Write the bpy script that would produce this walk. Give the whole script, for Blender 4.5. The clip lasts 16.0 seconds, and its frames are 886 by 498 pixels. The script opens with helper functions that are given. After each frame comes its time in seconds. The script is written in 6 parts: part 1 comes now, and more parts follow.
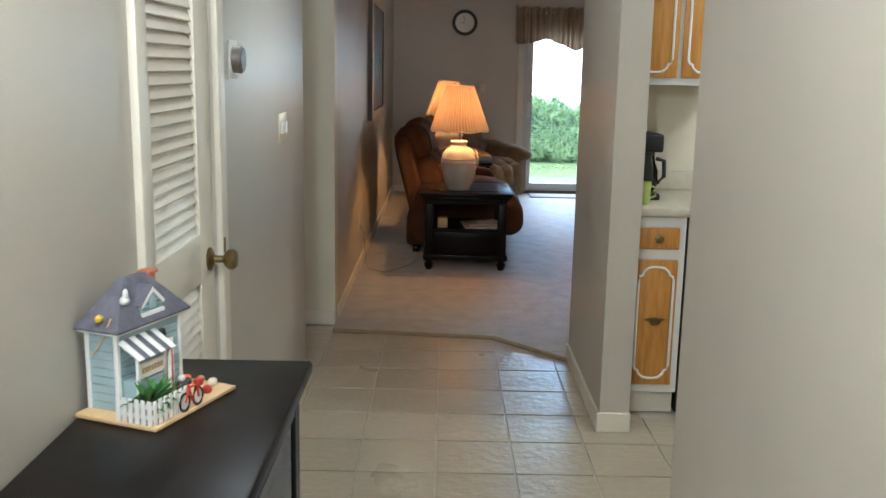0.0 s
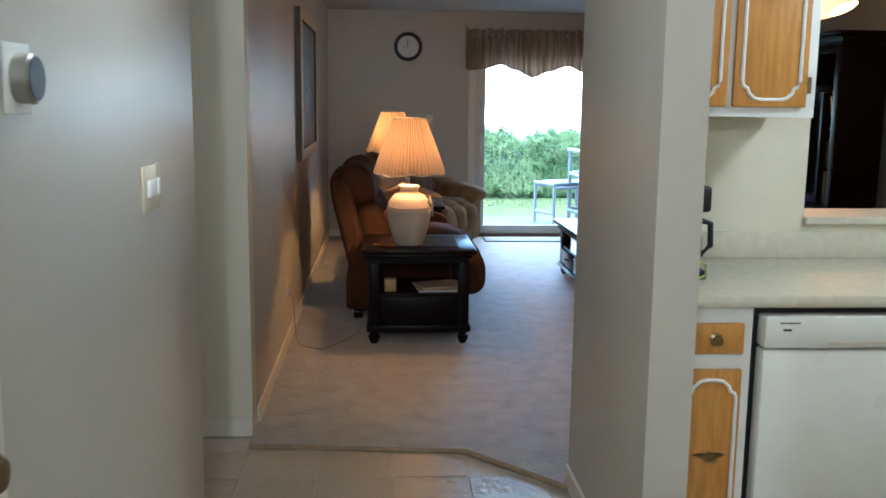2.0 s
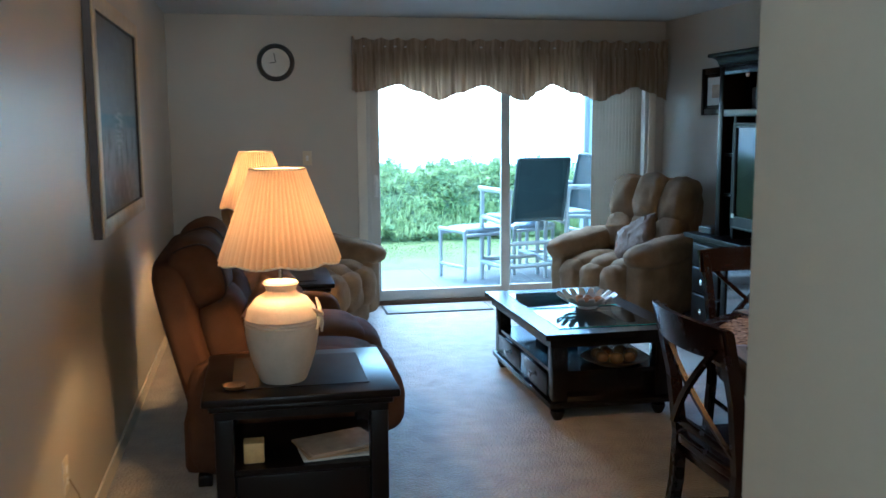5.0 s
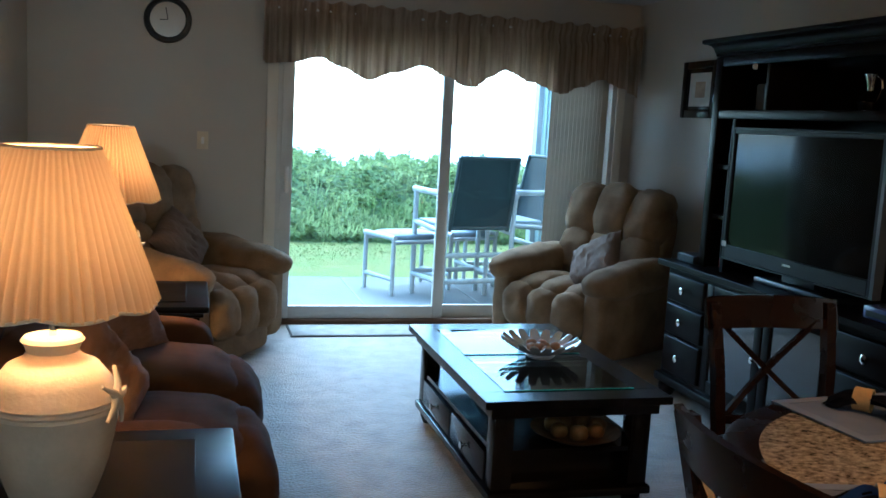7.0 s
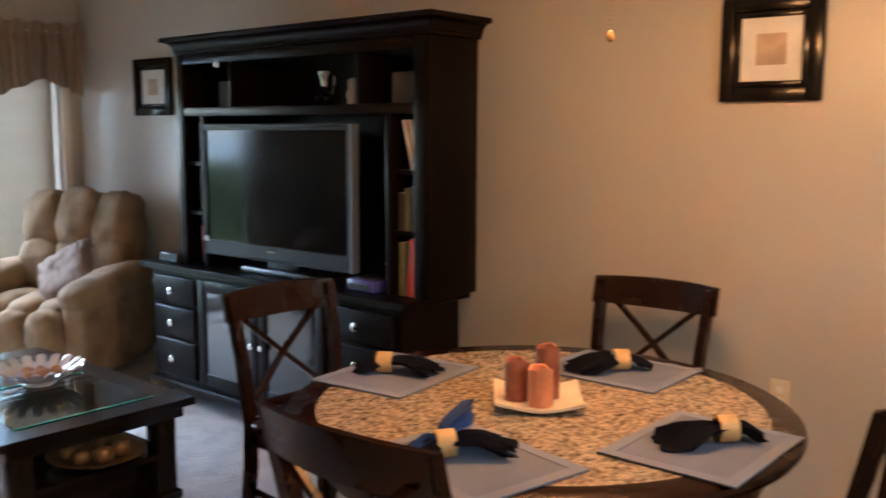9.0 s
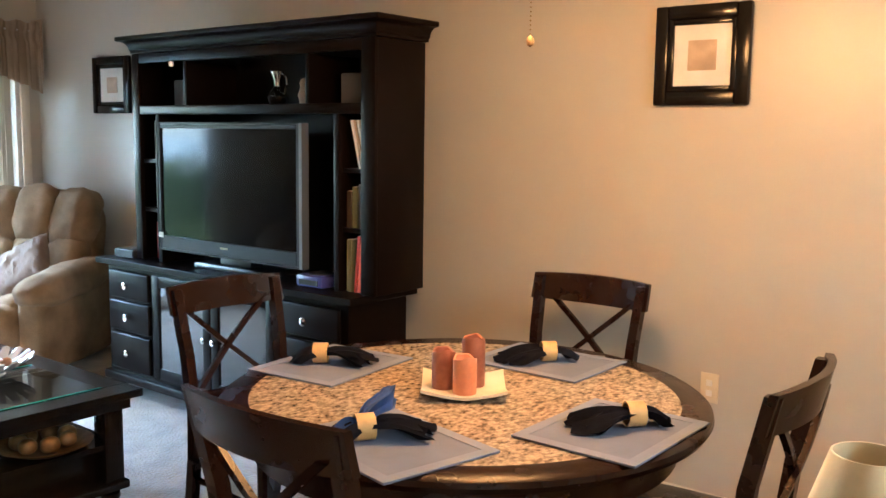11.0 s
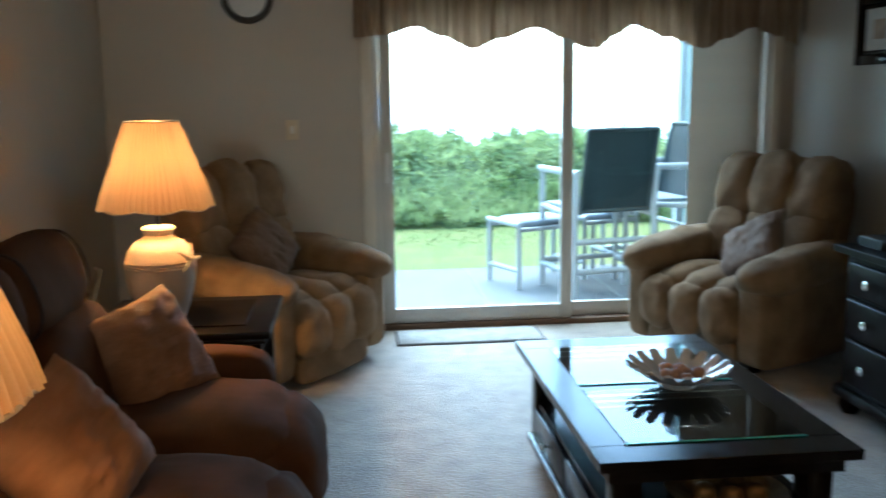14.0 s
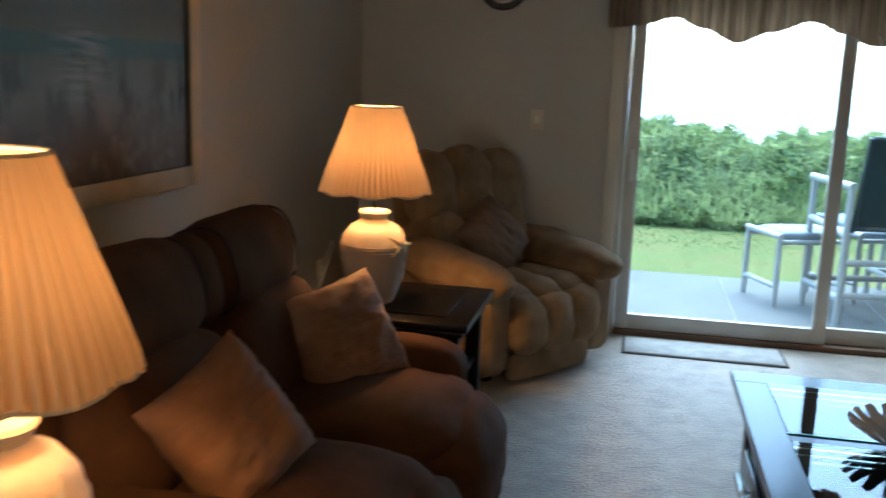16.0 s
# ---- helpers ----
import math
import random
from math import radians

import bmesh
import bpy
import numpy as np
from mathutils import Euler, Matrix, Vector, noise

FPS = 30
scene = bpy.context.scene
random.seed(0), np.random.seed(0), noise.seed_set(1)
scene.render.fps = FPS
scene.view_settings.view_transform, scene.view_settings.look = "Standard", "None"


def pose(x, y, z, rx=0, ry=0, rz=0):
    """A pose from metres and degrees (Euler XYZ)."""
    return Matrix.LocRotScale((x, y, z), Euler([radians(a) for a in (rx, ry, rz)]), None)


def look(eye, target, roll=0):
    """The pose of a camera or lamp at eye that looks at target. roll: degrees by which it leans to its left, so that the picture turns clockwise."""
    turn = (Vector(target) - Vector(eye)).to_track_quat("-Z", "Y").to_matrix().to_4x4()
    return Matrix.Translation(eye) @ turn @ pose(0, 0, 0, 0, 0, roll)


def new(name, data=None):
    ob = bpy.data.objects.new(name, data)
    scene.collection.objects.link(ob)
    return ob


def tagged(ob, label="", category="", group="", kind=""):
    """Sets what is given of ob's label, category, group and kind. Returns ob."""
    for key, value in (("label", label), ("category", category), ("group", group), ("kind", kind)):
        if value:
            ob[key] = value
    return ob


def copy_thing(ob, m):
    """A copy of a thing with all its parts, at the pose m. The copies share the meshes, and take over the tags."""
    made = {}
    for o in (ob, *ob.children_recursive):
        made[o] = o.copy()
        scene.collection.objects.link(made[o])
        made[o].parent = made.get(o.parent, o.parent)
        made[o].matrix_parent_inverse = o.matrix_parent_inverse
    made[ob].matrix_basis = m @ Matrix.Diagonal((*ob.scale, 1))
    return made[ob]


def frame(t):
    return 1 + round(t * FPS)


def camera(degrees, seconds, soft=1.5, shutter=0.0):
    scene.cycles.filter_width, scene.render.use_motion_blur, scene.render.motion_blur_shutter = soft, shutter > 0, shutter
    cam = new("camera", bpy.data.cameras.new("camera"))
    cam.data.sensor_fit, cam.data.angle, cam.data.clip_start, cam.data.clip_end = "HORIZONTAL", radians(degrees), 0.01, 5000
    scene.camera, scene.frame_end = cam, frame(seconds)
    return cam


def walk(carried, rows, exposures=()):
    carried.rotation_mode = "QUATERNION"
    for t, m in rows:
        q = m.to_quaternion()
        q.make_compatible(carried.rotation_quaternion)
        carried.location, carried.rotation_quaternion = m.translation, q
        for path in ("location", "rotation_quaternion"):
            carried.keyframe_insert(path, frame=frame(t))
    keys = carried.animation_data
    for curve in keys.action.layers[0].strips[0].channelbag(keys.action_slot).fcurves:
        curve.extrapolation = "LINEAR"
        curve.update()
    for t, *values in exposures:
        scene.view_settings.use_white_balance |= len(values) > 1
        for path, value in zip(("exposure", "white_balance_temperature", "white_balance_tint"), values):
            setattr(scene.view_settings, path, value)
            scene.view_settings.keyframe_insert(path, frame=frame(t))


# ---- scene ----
cam = camera(51.5, 16.0, 1.5, 0.4)
PATH = [
    (0, (0.057, 0.271, 1.481), (0.06, 2.233, 1.094), 1.1),
    (0.5, (0.033, 0.511, 1.479), (0.072, 2.474, 1.098), 1.5),
    (1, (0.043, 0.848, 1.481), (0.07, 2.821, 1.155), 1.9),
    (1.5, (0.011, 1.198, 1.467), (0.059, 3.171, 1.14), 1.7),
    (2, (0.008, 1.546, 1.469), (0.141, 3.516, 1.147), 0.7),
    (2.5, (0.043, 1.904, 1.475), (0.14, 3.876, 1.154), 3.0),
    (3, (0.036, 2.251, 1.463), (0.196, 4.217, 1.136), 2.0),
    (3.5, (0.033, 2.597, 1.456), (0.262, 4.552, 1.099), 1.1),
    (4, (0.038, 3.027, 1.489), (0.276, 4.99, 1.188), 1.5),
    (4.5, (0.053, 3.45, 1.479), (0.365, 5.407, 1.212), 0.9),
    (4.7, (0.068, 3.582, 1.503), (0.432, 5.531, 1.238), -0.3),
    (6.8, (0.42, 4.964, 1.457), (0.961, 6.869, 1.176), 2.5),
    (7, (0.453, 5.027, 1.448), (0.98, 6.938, 1.176), 3.2),
    (7.5, (0.466, 5.127, 1.454), (1.161, 6.978, 1.152), 3.9),
    (8, (0.321, 5.228, 1.438), (1.372, 6.913, 1.2), 0.2),
    (8.5, (0.209, 5.224, 1.47), (1.555, 6.67, 1.16), 0.3),
    (9, (0.227, 5.129, 1.472), (1.744, 6.407, 1.219), 0.2),
    (9.2, (0.258, 5.089, 1.469), (1.818, 6.314, 1.211), -0.0),
    (11.3, (0.202, 4.968, 1.464), (1.748, 6.213, 1.219), 1.1),
    (11.5, (0.19, 5.028, 1.462), (1.679, 6.339, 1.213), 0.3),
    (12, (0.208, 5.207, 1.45), (1.559, 6.656, 1.181), -1.9),
    (12.5, (0.289, 5.31, 1.515), (1.319, 6.986, 1.153), -3.5),
    (13, (0.547, 5.45, 1.488), (1.227, 7.296, 1.123), -1.4),
    (13.5, (0.696, 5.608, 1.458), (1.192, 7.513, 1.105), -0.5),
    (14, (0.834, 5.775, 1.443), (1.032, 7.737, 1.111), -0.7),
    (14.5, (0.927, 5.821, 1.438), (0.701, 7.777, 1.083), 0.7),
    (15, (1.032, 5.777, 1.451), (0.532, 7.679, 1.087), 2.7),
    (15.5, (1.048, 5.779, 1.456), (0.48, 7.662, 1.092), 2.3),
    (16, (1.078, 5.938, 1.484), (0.683, 7.863, 1.111), 2.0),
]
STOPS = [(0.0, 3.75, 4950, 3), (1.5, 3.8, 4650, 1), (3.0, 3.75, 4500, 0), (3.5, 3.75, 4400, -3), (4.5, 4.05, 4250, -6), (7.0, 3.55, 4400, -8), (7.5, 3.55, 4400, -8), (8.0, 3.25, 4650, -4), (8.5, 3.2, 5100, 4), (9.0, 5.05, 5300, 8), (9.2, 5.3, 5250, 8), (11.3, 5.95, 4850, -6), (11.5, 6.1, 4750, -9), (12.0, 6.1, 4850, -9), (12.5, 5.5, 4700, -10), (13.0, 4.15, 4800, -10), (13.5, 3.8, 4750, -10), (14.0, 3.75, 4900, -8), (14.5, 3.6, 4950, -7), (15.0, 3.2, 4850, -7), (15.5, 3.15, 4850, -7), (16.0, 3.25, 4950, -5)]
walk(cam, [(t, look(eye, target, roll)) for t, eye, target, roll in PATH], STOPS)

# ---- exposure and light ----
# The hall and kitchen watts drive added ceiling lights, out of view.
LAMP_W, FAN_W, HALL_FILL_W, KITCHEN_FILL_W = 3.3, 1.85, 7.5, 2.6
world = bpy.data.worlds.new("overcast_sky")
world.use_nodes = True
scene.world = world
sky = world.node_tree.nodes.new("ShaderNodeTexSky")
sky.sky_type = "NISHITA"
sky.sun_disc = False
sky.sun_elevation, sky.sun_rotation = radians(55), radians(0)
sky.air_density, sky.dust_density = 1.0, 1.5
background = world.node_tree.nodes["Background"]
background.inputs["Strength"].default_value = 0.11
world.node_tree.links.new(sky.outputs[0], background.inputs["Color"])
sun_data = bpy.data.lights.new("sun", "SUN")
sun_data.energy, sun_data.angle, sun_data.color = 0.75, radians(60), (0.96, 0.98, 1.0)
sun = new("sun", sun_data)
sun.matrix_world = look((0, 28, 28.5), (0, 8, 0))


# ---- materials ----
def mat(name, color, rough=0.6, metal=0.0, spec=0.5, vary=0.10, scale=3.0, fine=60.0, bump=0.1, dist=0.002, kind="noise", coat=0.0, island=False, obj=0.0, color2=None, stretch=(1, 1, 1), sheen=0.0, world_grain=False):
    m = bpy.data.materials.new(name)
    m.use_nodes = True
    nt = m.node_tree
    b = nt.nodes["Principled BSDF"]
    N, L = nt.nodes.new, nt.links.new
    tc = N("ShaderNodeTexCoord")
    mp = N("ShaderNodeMapping")
    mp.inputs["Scale"].default_value = stretch
    L(N("ShaderNodeNewGeometry").outputs["Position"] if world_grain else tc.outputs["Object"], mp.inputs["Vector"])
    n1, n2 = N("ShaderNodeTexNoise"), N("ShaderNodeTexNoise")
    n1.inputs["Scale"].default_value, n1.inputs["Detail"].default_value = scale, 4
    n2.inputs["Scale"].default_value, n2.inputs["Detail"].default_value = fine, 3
    for n in (n1, n2):
        L(mp.outputs[0], n.inputs["Vector"])
    c2 = color2 or [c * (1 - 2.2 * vary) for c in color]
    mix = N("ShaderNodeMix")
    mix.data_type = "RGBA"
    ramp = N("ShaderNodeMapRange")
    ramp.inputs["From Min"].default_value, ramp.inputs["From Max"].default_value = 0.35, 0.7
    L(n1.outputs["Fac"], ramp.inputs["Value"])
    L(ramp.outputs[0], mix.inputs["Factor"])
    mix.inputs["A"].default_value, mix.inputs["B"].default_value = (*color, 1), (*c2, 1)
    hsv = N("ShaderNodeHueSaturation")
    L(mix.outputs["Result"], hsv.inputs["Color"])
    val = N("ShaderNodeMapRange")
    val.inputs["To Min"].default_value, val.inputs["To Max"].default_value = 1 - vary, 1 + vary
    L(n2.outputs["Fac"], val.inputs["Value"])
    last = val.outputs[0]
    if island or obj:
        if island:
            g = N("ShaderNodeNewGeometry")
            src, span = g.outputs["Random Per Island"], 0.35
        else:
            g = N("ShaderNodeObjectInfo")
            src, span = g.outputs["Random"], obj
        r2 = N("ShaderNodeMapRange")
        r2.inputs["To Min"].default_value, r2.inputs["To Max"].default_value = 1 - span, 1 + span
        L(src, r2.inputs["Value"])
        mul = N("ShaderNodeMath")
        mul.operation = "MULTIPLY"
        L(last, mul.inputs[0]), L(r2.outputs[0], mul.inputs[1])
        last = mul.outputs[0]
    L(last, hsv.inputs["Value"])
    L(hsv.outputs[0], b.inputs["Base Color"])
    b.inputs["Roughness"].default_value, b.inputs["Metallic"].default_value = rough, metal
    b.inputs["Specular IOR Level"].default_value = spec
    b.inputs["Coat Weight"].default_value = coat
    b.inputs["Coat Roughness"].default_value = 0.12
    b.inputs["Sheen Weight"].default_value = sheen
    rr = N("ShaderNodeMapRange")
    rr.inputs["To Min"].default_value, rr.inputs["To Max"].default_value = max(rough - 0.08, 0.02), min(rough + 0.08, 1)
    L(n1.outputs["Fac"], rr.inputs["Value"]), L(rr.outputs[0], b.inputs["Roughness"])
    if bump:
        bp = N("ShaderNodeBump")
        bp.inputs["Strength"].default_value, bp.inputs["Distance"].default_value = bump, dist
        L(n2.outputs["Fac"], bp.inputs["Height"]), L(bp.outputs[0], b.inputs["Normal"])
    return m


def glass(name, tint=(1, 1, 1), rough=0.0):
    m = bpy.data.materials.new(name)
    m.use_nodes = True
    b = m.node_tree.nodes["Principled BSDF"]
    b.inputs["Base Color"].default_value = (*tint, 1)
    b.inputs["Roughness"].default_value, b.inputs["Transmission Weight"].default_value, b.inputs["IOR"].default_value = rough, 1.0, 1.45
    return m


def pane_glass(name, tint=(1, 1, 1), ior=1.45):
    m = bpy.data.materials.new(name)
    m.use_nodes = True
    nt = m.node_tree
    nt.nodes.remove(nt.nodes["Principled BSDF"])
    t, g, mx, f = (nt.nodes.new(k) for k in ("ShaderNodeBsdfTransparent", "ShaderNodeBsdfGlossy", "ShaderNodeMixShader", "ShaderNodeFresnel"))
    t.inputs["Color"].default_value = (*tint, 1)
    g.inputs["Roughness"].default_value = 0.02
    f.inputs["IOR"].default_value = ior
    nt.links.new(f.outputs[0], mx.inputs[0]), nt.links.new(t.outputs[0], mx.inputs[1]), nt.links.new(g.outputs[0], mx.inputs[2])
    nt.links.new(mx.outputs[0], nt.nodes["Material Output"].inputs["Surface"])
    return m


def glow(name, color, strength):
    m = bpy.data.materials.new(name)
    m.use_nodes = True
    b = m.node_tree.nodes["Principled BSDF"]
    b.inputs["Base Color"].default_value = (*color, 1)
    b.inputs["Emission Color"].default_value = (*color, 1)
    b.inputs["Emission Strength"].default_value = strength
    return m


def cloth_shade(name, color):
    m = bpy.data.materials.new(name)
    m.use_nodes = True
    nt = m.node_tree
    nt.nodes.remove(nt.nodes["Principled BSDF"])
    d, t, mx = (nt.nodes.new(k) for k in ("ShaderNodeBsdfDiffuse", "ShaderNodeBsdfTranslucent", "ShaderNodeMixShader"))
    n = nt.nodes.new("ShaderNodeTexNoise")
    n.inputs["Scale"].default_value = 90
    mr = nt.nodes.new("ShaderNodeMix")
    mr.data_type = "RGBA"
    # Doubled cloth and crease shade put into the colour: darker stripe per pleat.
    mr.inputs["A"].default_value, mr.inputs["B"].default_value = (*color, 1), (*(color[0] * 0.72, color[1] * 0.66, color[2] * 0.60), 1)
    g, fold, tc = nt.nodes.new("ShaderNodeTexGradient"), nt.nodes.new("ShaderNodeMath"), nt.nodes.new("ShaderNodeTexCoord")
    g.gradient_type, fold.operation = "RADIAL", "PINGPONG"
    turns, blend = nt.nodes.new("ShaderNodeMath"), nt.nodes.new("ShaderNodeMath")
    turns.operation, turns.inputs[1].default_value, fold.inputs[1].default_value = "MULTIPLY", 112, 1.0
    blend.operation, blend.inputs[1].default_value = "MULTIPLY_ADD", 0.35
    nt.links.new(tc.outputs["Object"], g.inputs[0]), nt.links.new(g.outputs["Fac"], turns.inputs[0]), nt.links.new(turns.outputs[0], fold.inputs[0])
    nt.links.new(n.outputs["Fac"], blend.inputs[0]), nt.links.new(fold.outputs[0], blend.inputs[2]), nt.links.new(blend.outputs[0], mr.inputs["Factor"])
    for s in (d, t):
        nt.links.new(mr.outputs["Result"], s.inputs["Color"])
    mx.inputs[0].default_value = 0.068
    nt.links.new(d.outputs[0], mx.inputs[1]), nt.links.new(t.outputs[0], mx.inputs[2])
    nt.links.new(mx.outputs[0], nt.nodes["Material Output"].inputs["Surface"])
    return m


M_WALL = mat("wall_paint", (0.47, 0.43, 0.365), 0.37, vary=0.03, scale=1.2, fine=180, bump=0.12, dist=0.0008)
M_WALLC = mat("cream_wall_paint", (0.66, 0.605, 0.475), 0.5, vary=0.03, scale=1.2, fine=180, bump=0.12, dist=0.0008)
M_CEIL = mat("ceiling_paint", (0.52, 0.515, 0.50), 0.8, vary=0.03, scale=2, fine=120, bump=0.3, dist=0.002)
M_TRIM = mat("cream_trim_paint", (0.68, 0.63, 0.53), 0.35, vary=0.03, scale=4, fine=90, bump=0.05, dist=0.0005)
M_DOORCREAM = mat("cream_door_paint", (0.70, 0.645, 0.54), 0.4, vary=0.02, scale=5, fine=80, bump=0.05, dist=0.0005)
M_WHITE = mat("white_paint", (0.76, 0.75, 0.72), 0.35, vary=0.02, scale=5, fine=80, bump=0.05, dist=0.0005)
M_CARPET = mat("beige_carpet", (0.29, 0.245, 0.185), 0.62, vary=0.17, scale=9, fine=75, bump=0.8, dist=0.012, spec=0.9, sheen=0.4)
M_CARPET_EDGE = mat("tan_carpet_edge", (0.30, 0.22, 0.13), 0.9, vary=0.12, scale=14, fine=200, bump=0.6, dist=0.004)
M_TILE = mat("glazed_beige_tile", (0.42, 0.36, 0.265), 0.30, vary=0.04, scale=2.5, fine=24, bump=0.6, dist=0.010, obj=0.05, world_grain=True)
# Pale grout made lighter still: window sheen on the joints is in the colour.
M_GROUT = mat("grout_with_sheen", (0.52, 0.48, 0.42), 0.5, vary=0.08, scale=8, fine=150, bump=0.2)
M_BLACKWOOD = mat("black_lacquered_wood", (0.006, 0.0045, 0.004), 0.20, spec=0.3, vary=0.08, scale=6, fine=40, bump=0.0)
M_ENDWOOD = mat("satin_black_wood", (0.007, 0.005, 0.0045), 0.32, spec=0.12, vary=0.08, scale=6, fine=40, bump=0.0)
M_HUTCHWOOD = mat("dark_espresso_wood", (0.005, 0.0025, 0.0018), 0.36, spec=0.08, vary=0.08, scale=6, fine=40, bump=0.0)
M_CHAIRWOOD = mat("dark_cherry_wood", (0.014, 0.0042, 0.0022), 0.26, spec=0.22, vary=0.08, scale=8, fine=50, bump=0.0)
M_OAK = mat("honey_oak", (0.50, 0.245, 0.042), 0.4, vary=0.12, scale=7, fine=45, bump=0.15, dist=0.001, stretch=(9, 9, 1), color2=(0.37, 0.16, 0.024))
M_BRASS = mat("aged_brass", (0.28, 0.205, 0.095), 0.35, metal=1.0, vary=0.15, scale=30, fine=120, bump=0.1)
M_CHROME = mat("brushed_chrome", (0.75, 0.75, 0.76), 0.15, metal=1.0, vary=0.03, scale=30, fine=200, bump=0.02)
M_SILVER = mat("silver_plastic", (0.014, 0.015, 0.018), 0.45, spec=0.15, vary=0.03, scale=20, fine=200, bump=0.02)
M_BLACK = mat("black_plastic", (0.012, 0.012, 0.013), 0.4, vary=0.1, scale=20, fine=200, bump=0.05)
M_SCREEN = mat("dark_screen_glass", (0.004, 0.0045, 0.0055), 0.10, spec=0.18, vary=0.05, scale=4, fine=10, bump=0.0)
M_SMOKED = mat("smoked_door_glass", (0.02, 0.021, 0.023), 0.06, spec=0.7, vary=0.03, scale=4, fine=10, bump=0.0)
M_SOFA = mat("brown_microfibre", (0.076, 0.036, 0.018), 0.85, spec=0.08, vary=0.18, scale=6, fine=300, bump=0.25, dist=0.002)
M_SOFASEAM = mat("dark_brown_thread", (0.022, 0.011, 0.007), 0.8, vary=0.1, bump=0.1)
M_RECL = mat("tan_chenille", (0.26, 0.175, 0.095), 0.9, spec=0.2, vary=0.16, scale=7, fine=120, bump=0.8, dist=0.004, sheen=0.05)
M_PILLOW = mat("rust_linen", (0.25, 0.13, 0.072), 0.8, vary=0.10, scale=7, fine=20, bump=0.35, dist=0.015, stretch=(1, 3.2, 1))
M_PILLOW2 = mat("mauve_beige_linen", (0.18, 0.118, 0.076), 0.8, vary=0.10, scale=7, fine=20, bump=0.35, dist=0.015, stretch=(1, 3.2, 1))
M_CERAMIC = mat("rough_white_ceramic", (0.47, 0.42, 0.35), 0.7, vary=0.06, scale=14, fine=70, bump=0.28, dist=0.004)
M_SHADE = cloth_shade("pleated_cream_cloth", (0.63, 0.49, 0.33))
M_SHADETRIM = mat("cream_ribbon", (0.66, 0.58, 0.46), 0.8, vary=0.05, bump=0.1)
M_GOLDFRAME = mat("pale_gold_frame", (0.60, 0.48, 0.30), 0.4, vary=0.1, scale=8, fine=90, bump=0.2, dist=0.001)
M_VALANCE = mat("striped_mauve_valance", (0.52, 0.41, 0.30), 0.9, vary=0.15, scale=6, fine=250, bump=0.4, dist=0.002, stretch=(6, 1, 0.3), color2=(0.29, 0.21, 0.145))
M_BLIND = mat("ivory_vertical_blind", (0.74, 0.69, 0.60), 0.6, vary=0.04, scale=6, fine=120, bump=0.1)
M_FRAMEALU = mat("grey_white_door_frame", (0.58, 0.56, 0.52), 0.4, vary=0.04, scale=6, fine=120, bump=0.05)
M_PANE = pane_glass("clear_pane", (0.97, 0.99, 0.98))
M_TGLASS = pane_glass("green_tinted_glass", (0.86, 0.95, 0.92), 1.8)
M_GLASSEDGE = mat("green_glass_edge", (0.12, 0.50, 0.42), 0.15, vary=0.1, bump=0.0)
M_GRANITE = mat("speckled_brown_granite", (0.47, 0.38, 0.27), 0.2, vary=0.40, scale=62, fine=170, bump=0.02, dist=0.0005, color2=(0.075, 0.048, 0.028), stretch=(1, 1.35, 1))
M_COUNTER = mat("cream_laminate", (0.60, 0.55, 0.43), 0.5, vary=0.05, scale=30, fine=140, bump=0.02)
M_PLACEMAT = mat("slate_blue_fabric", (0.14, 0.165, 0.245), 0.85, vary=0.08, scale=8, fine=320, bump=0.4, dist=0.001)
M_NAPKIN = mat("navy_black_cloth", (0.011, 0.012, 0.021), 0.85, spec=0.12, vary=0.2, scale=12, fine=250, bump=0.4, dist=0.002)
M_NAPBLUE = mat("blue_cloth", (0.05, 0.11, 0.33), 0.75, vary=0.15, scale=12, fine=250, bump=0.3)
M_RING = mat("bamboo_ring", (0.56, 0.36, 0.14), 0.5, vary=0.12, scale=20, fine=120, bump=0.2)
M_CANDLE = mat("marbled_rust_wax", (0.52, 0.19, 0.08), 0.5, vary=0.2, scale=18, fine=60, bump=0.2, color2=(0.46, 0.20, 0.11))
M_CANDLE2 = mat("dark_rust_wax", (0.20, 0.055, 0.025), 0.5, vary=0.25, scale=16, fine=60, bump=0.2, color2=(0.29, 0.11, 0.06))
M_PLATE = mat("cream_stoneware", (0.70, 0.62, 0.48), 0.35, vary=0.06, scale=12, fine=70, bump=0.05)
M_PATIO = mat("pale_concrete_patio", (0.17, 0.168, 0.16), 0.9, spec=0.1, vary=0.07, scale=4, fine=90, bump=0.3, dist=0.002)
M_LAWN = mat("mown_lawn", (0.15, 0.175, 0.05), 0.95, vary=0.2, scale=3, fine=60, bump=0.9, dist=0.03, color2=(0.19, 0.175, 0.06), spec=0.1)
M_LEAF = mat("dune_shrub_leaf", (0.31, 0.35, 0.15), 0.7, vary=0.22, scale=1.3, fine=7, bump=0.0, island=True, color2=(0.15, 0.20, 0.065), spec=0.2)
nt = M_LEAF.node_tree
see, both = nt.nodes.new("ShaderNodeBsdfTranslucent"), nt.nodes.new("ShaderNodeMixShader")
tint_link = nt.nodes["Principled BSDF"].inputs["Base Color"].links[0].from_socket
both.inputs[0].default_value = 0.45
nt.links.new(tint_link, see.inputs["Color"]), nt.links.new(nt.nodes["Principled BSDF"].outputs[0], both.inputs[1]), nt.links.new(see.outputs[0], both.inputs[2])
nt.links.new(both.outputs[0], nt.nodes["Material Output"].inputs["Surface"])
M_SOIL = mat("shaded_undergrowth", (0.19, 0.225, 0.09), 0.95, vary=0.2, scale=3, fine=20, bump=0.5, dist=0.05)
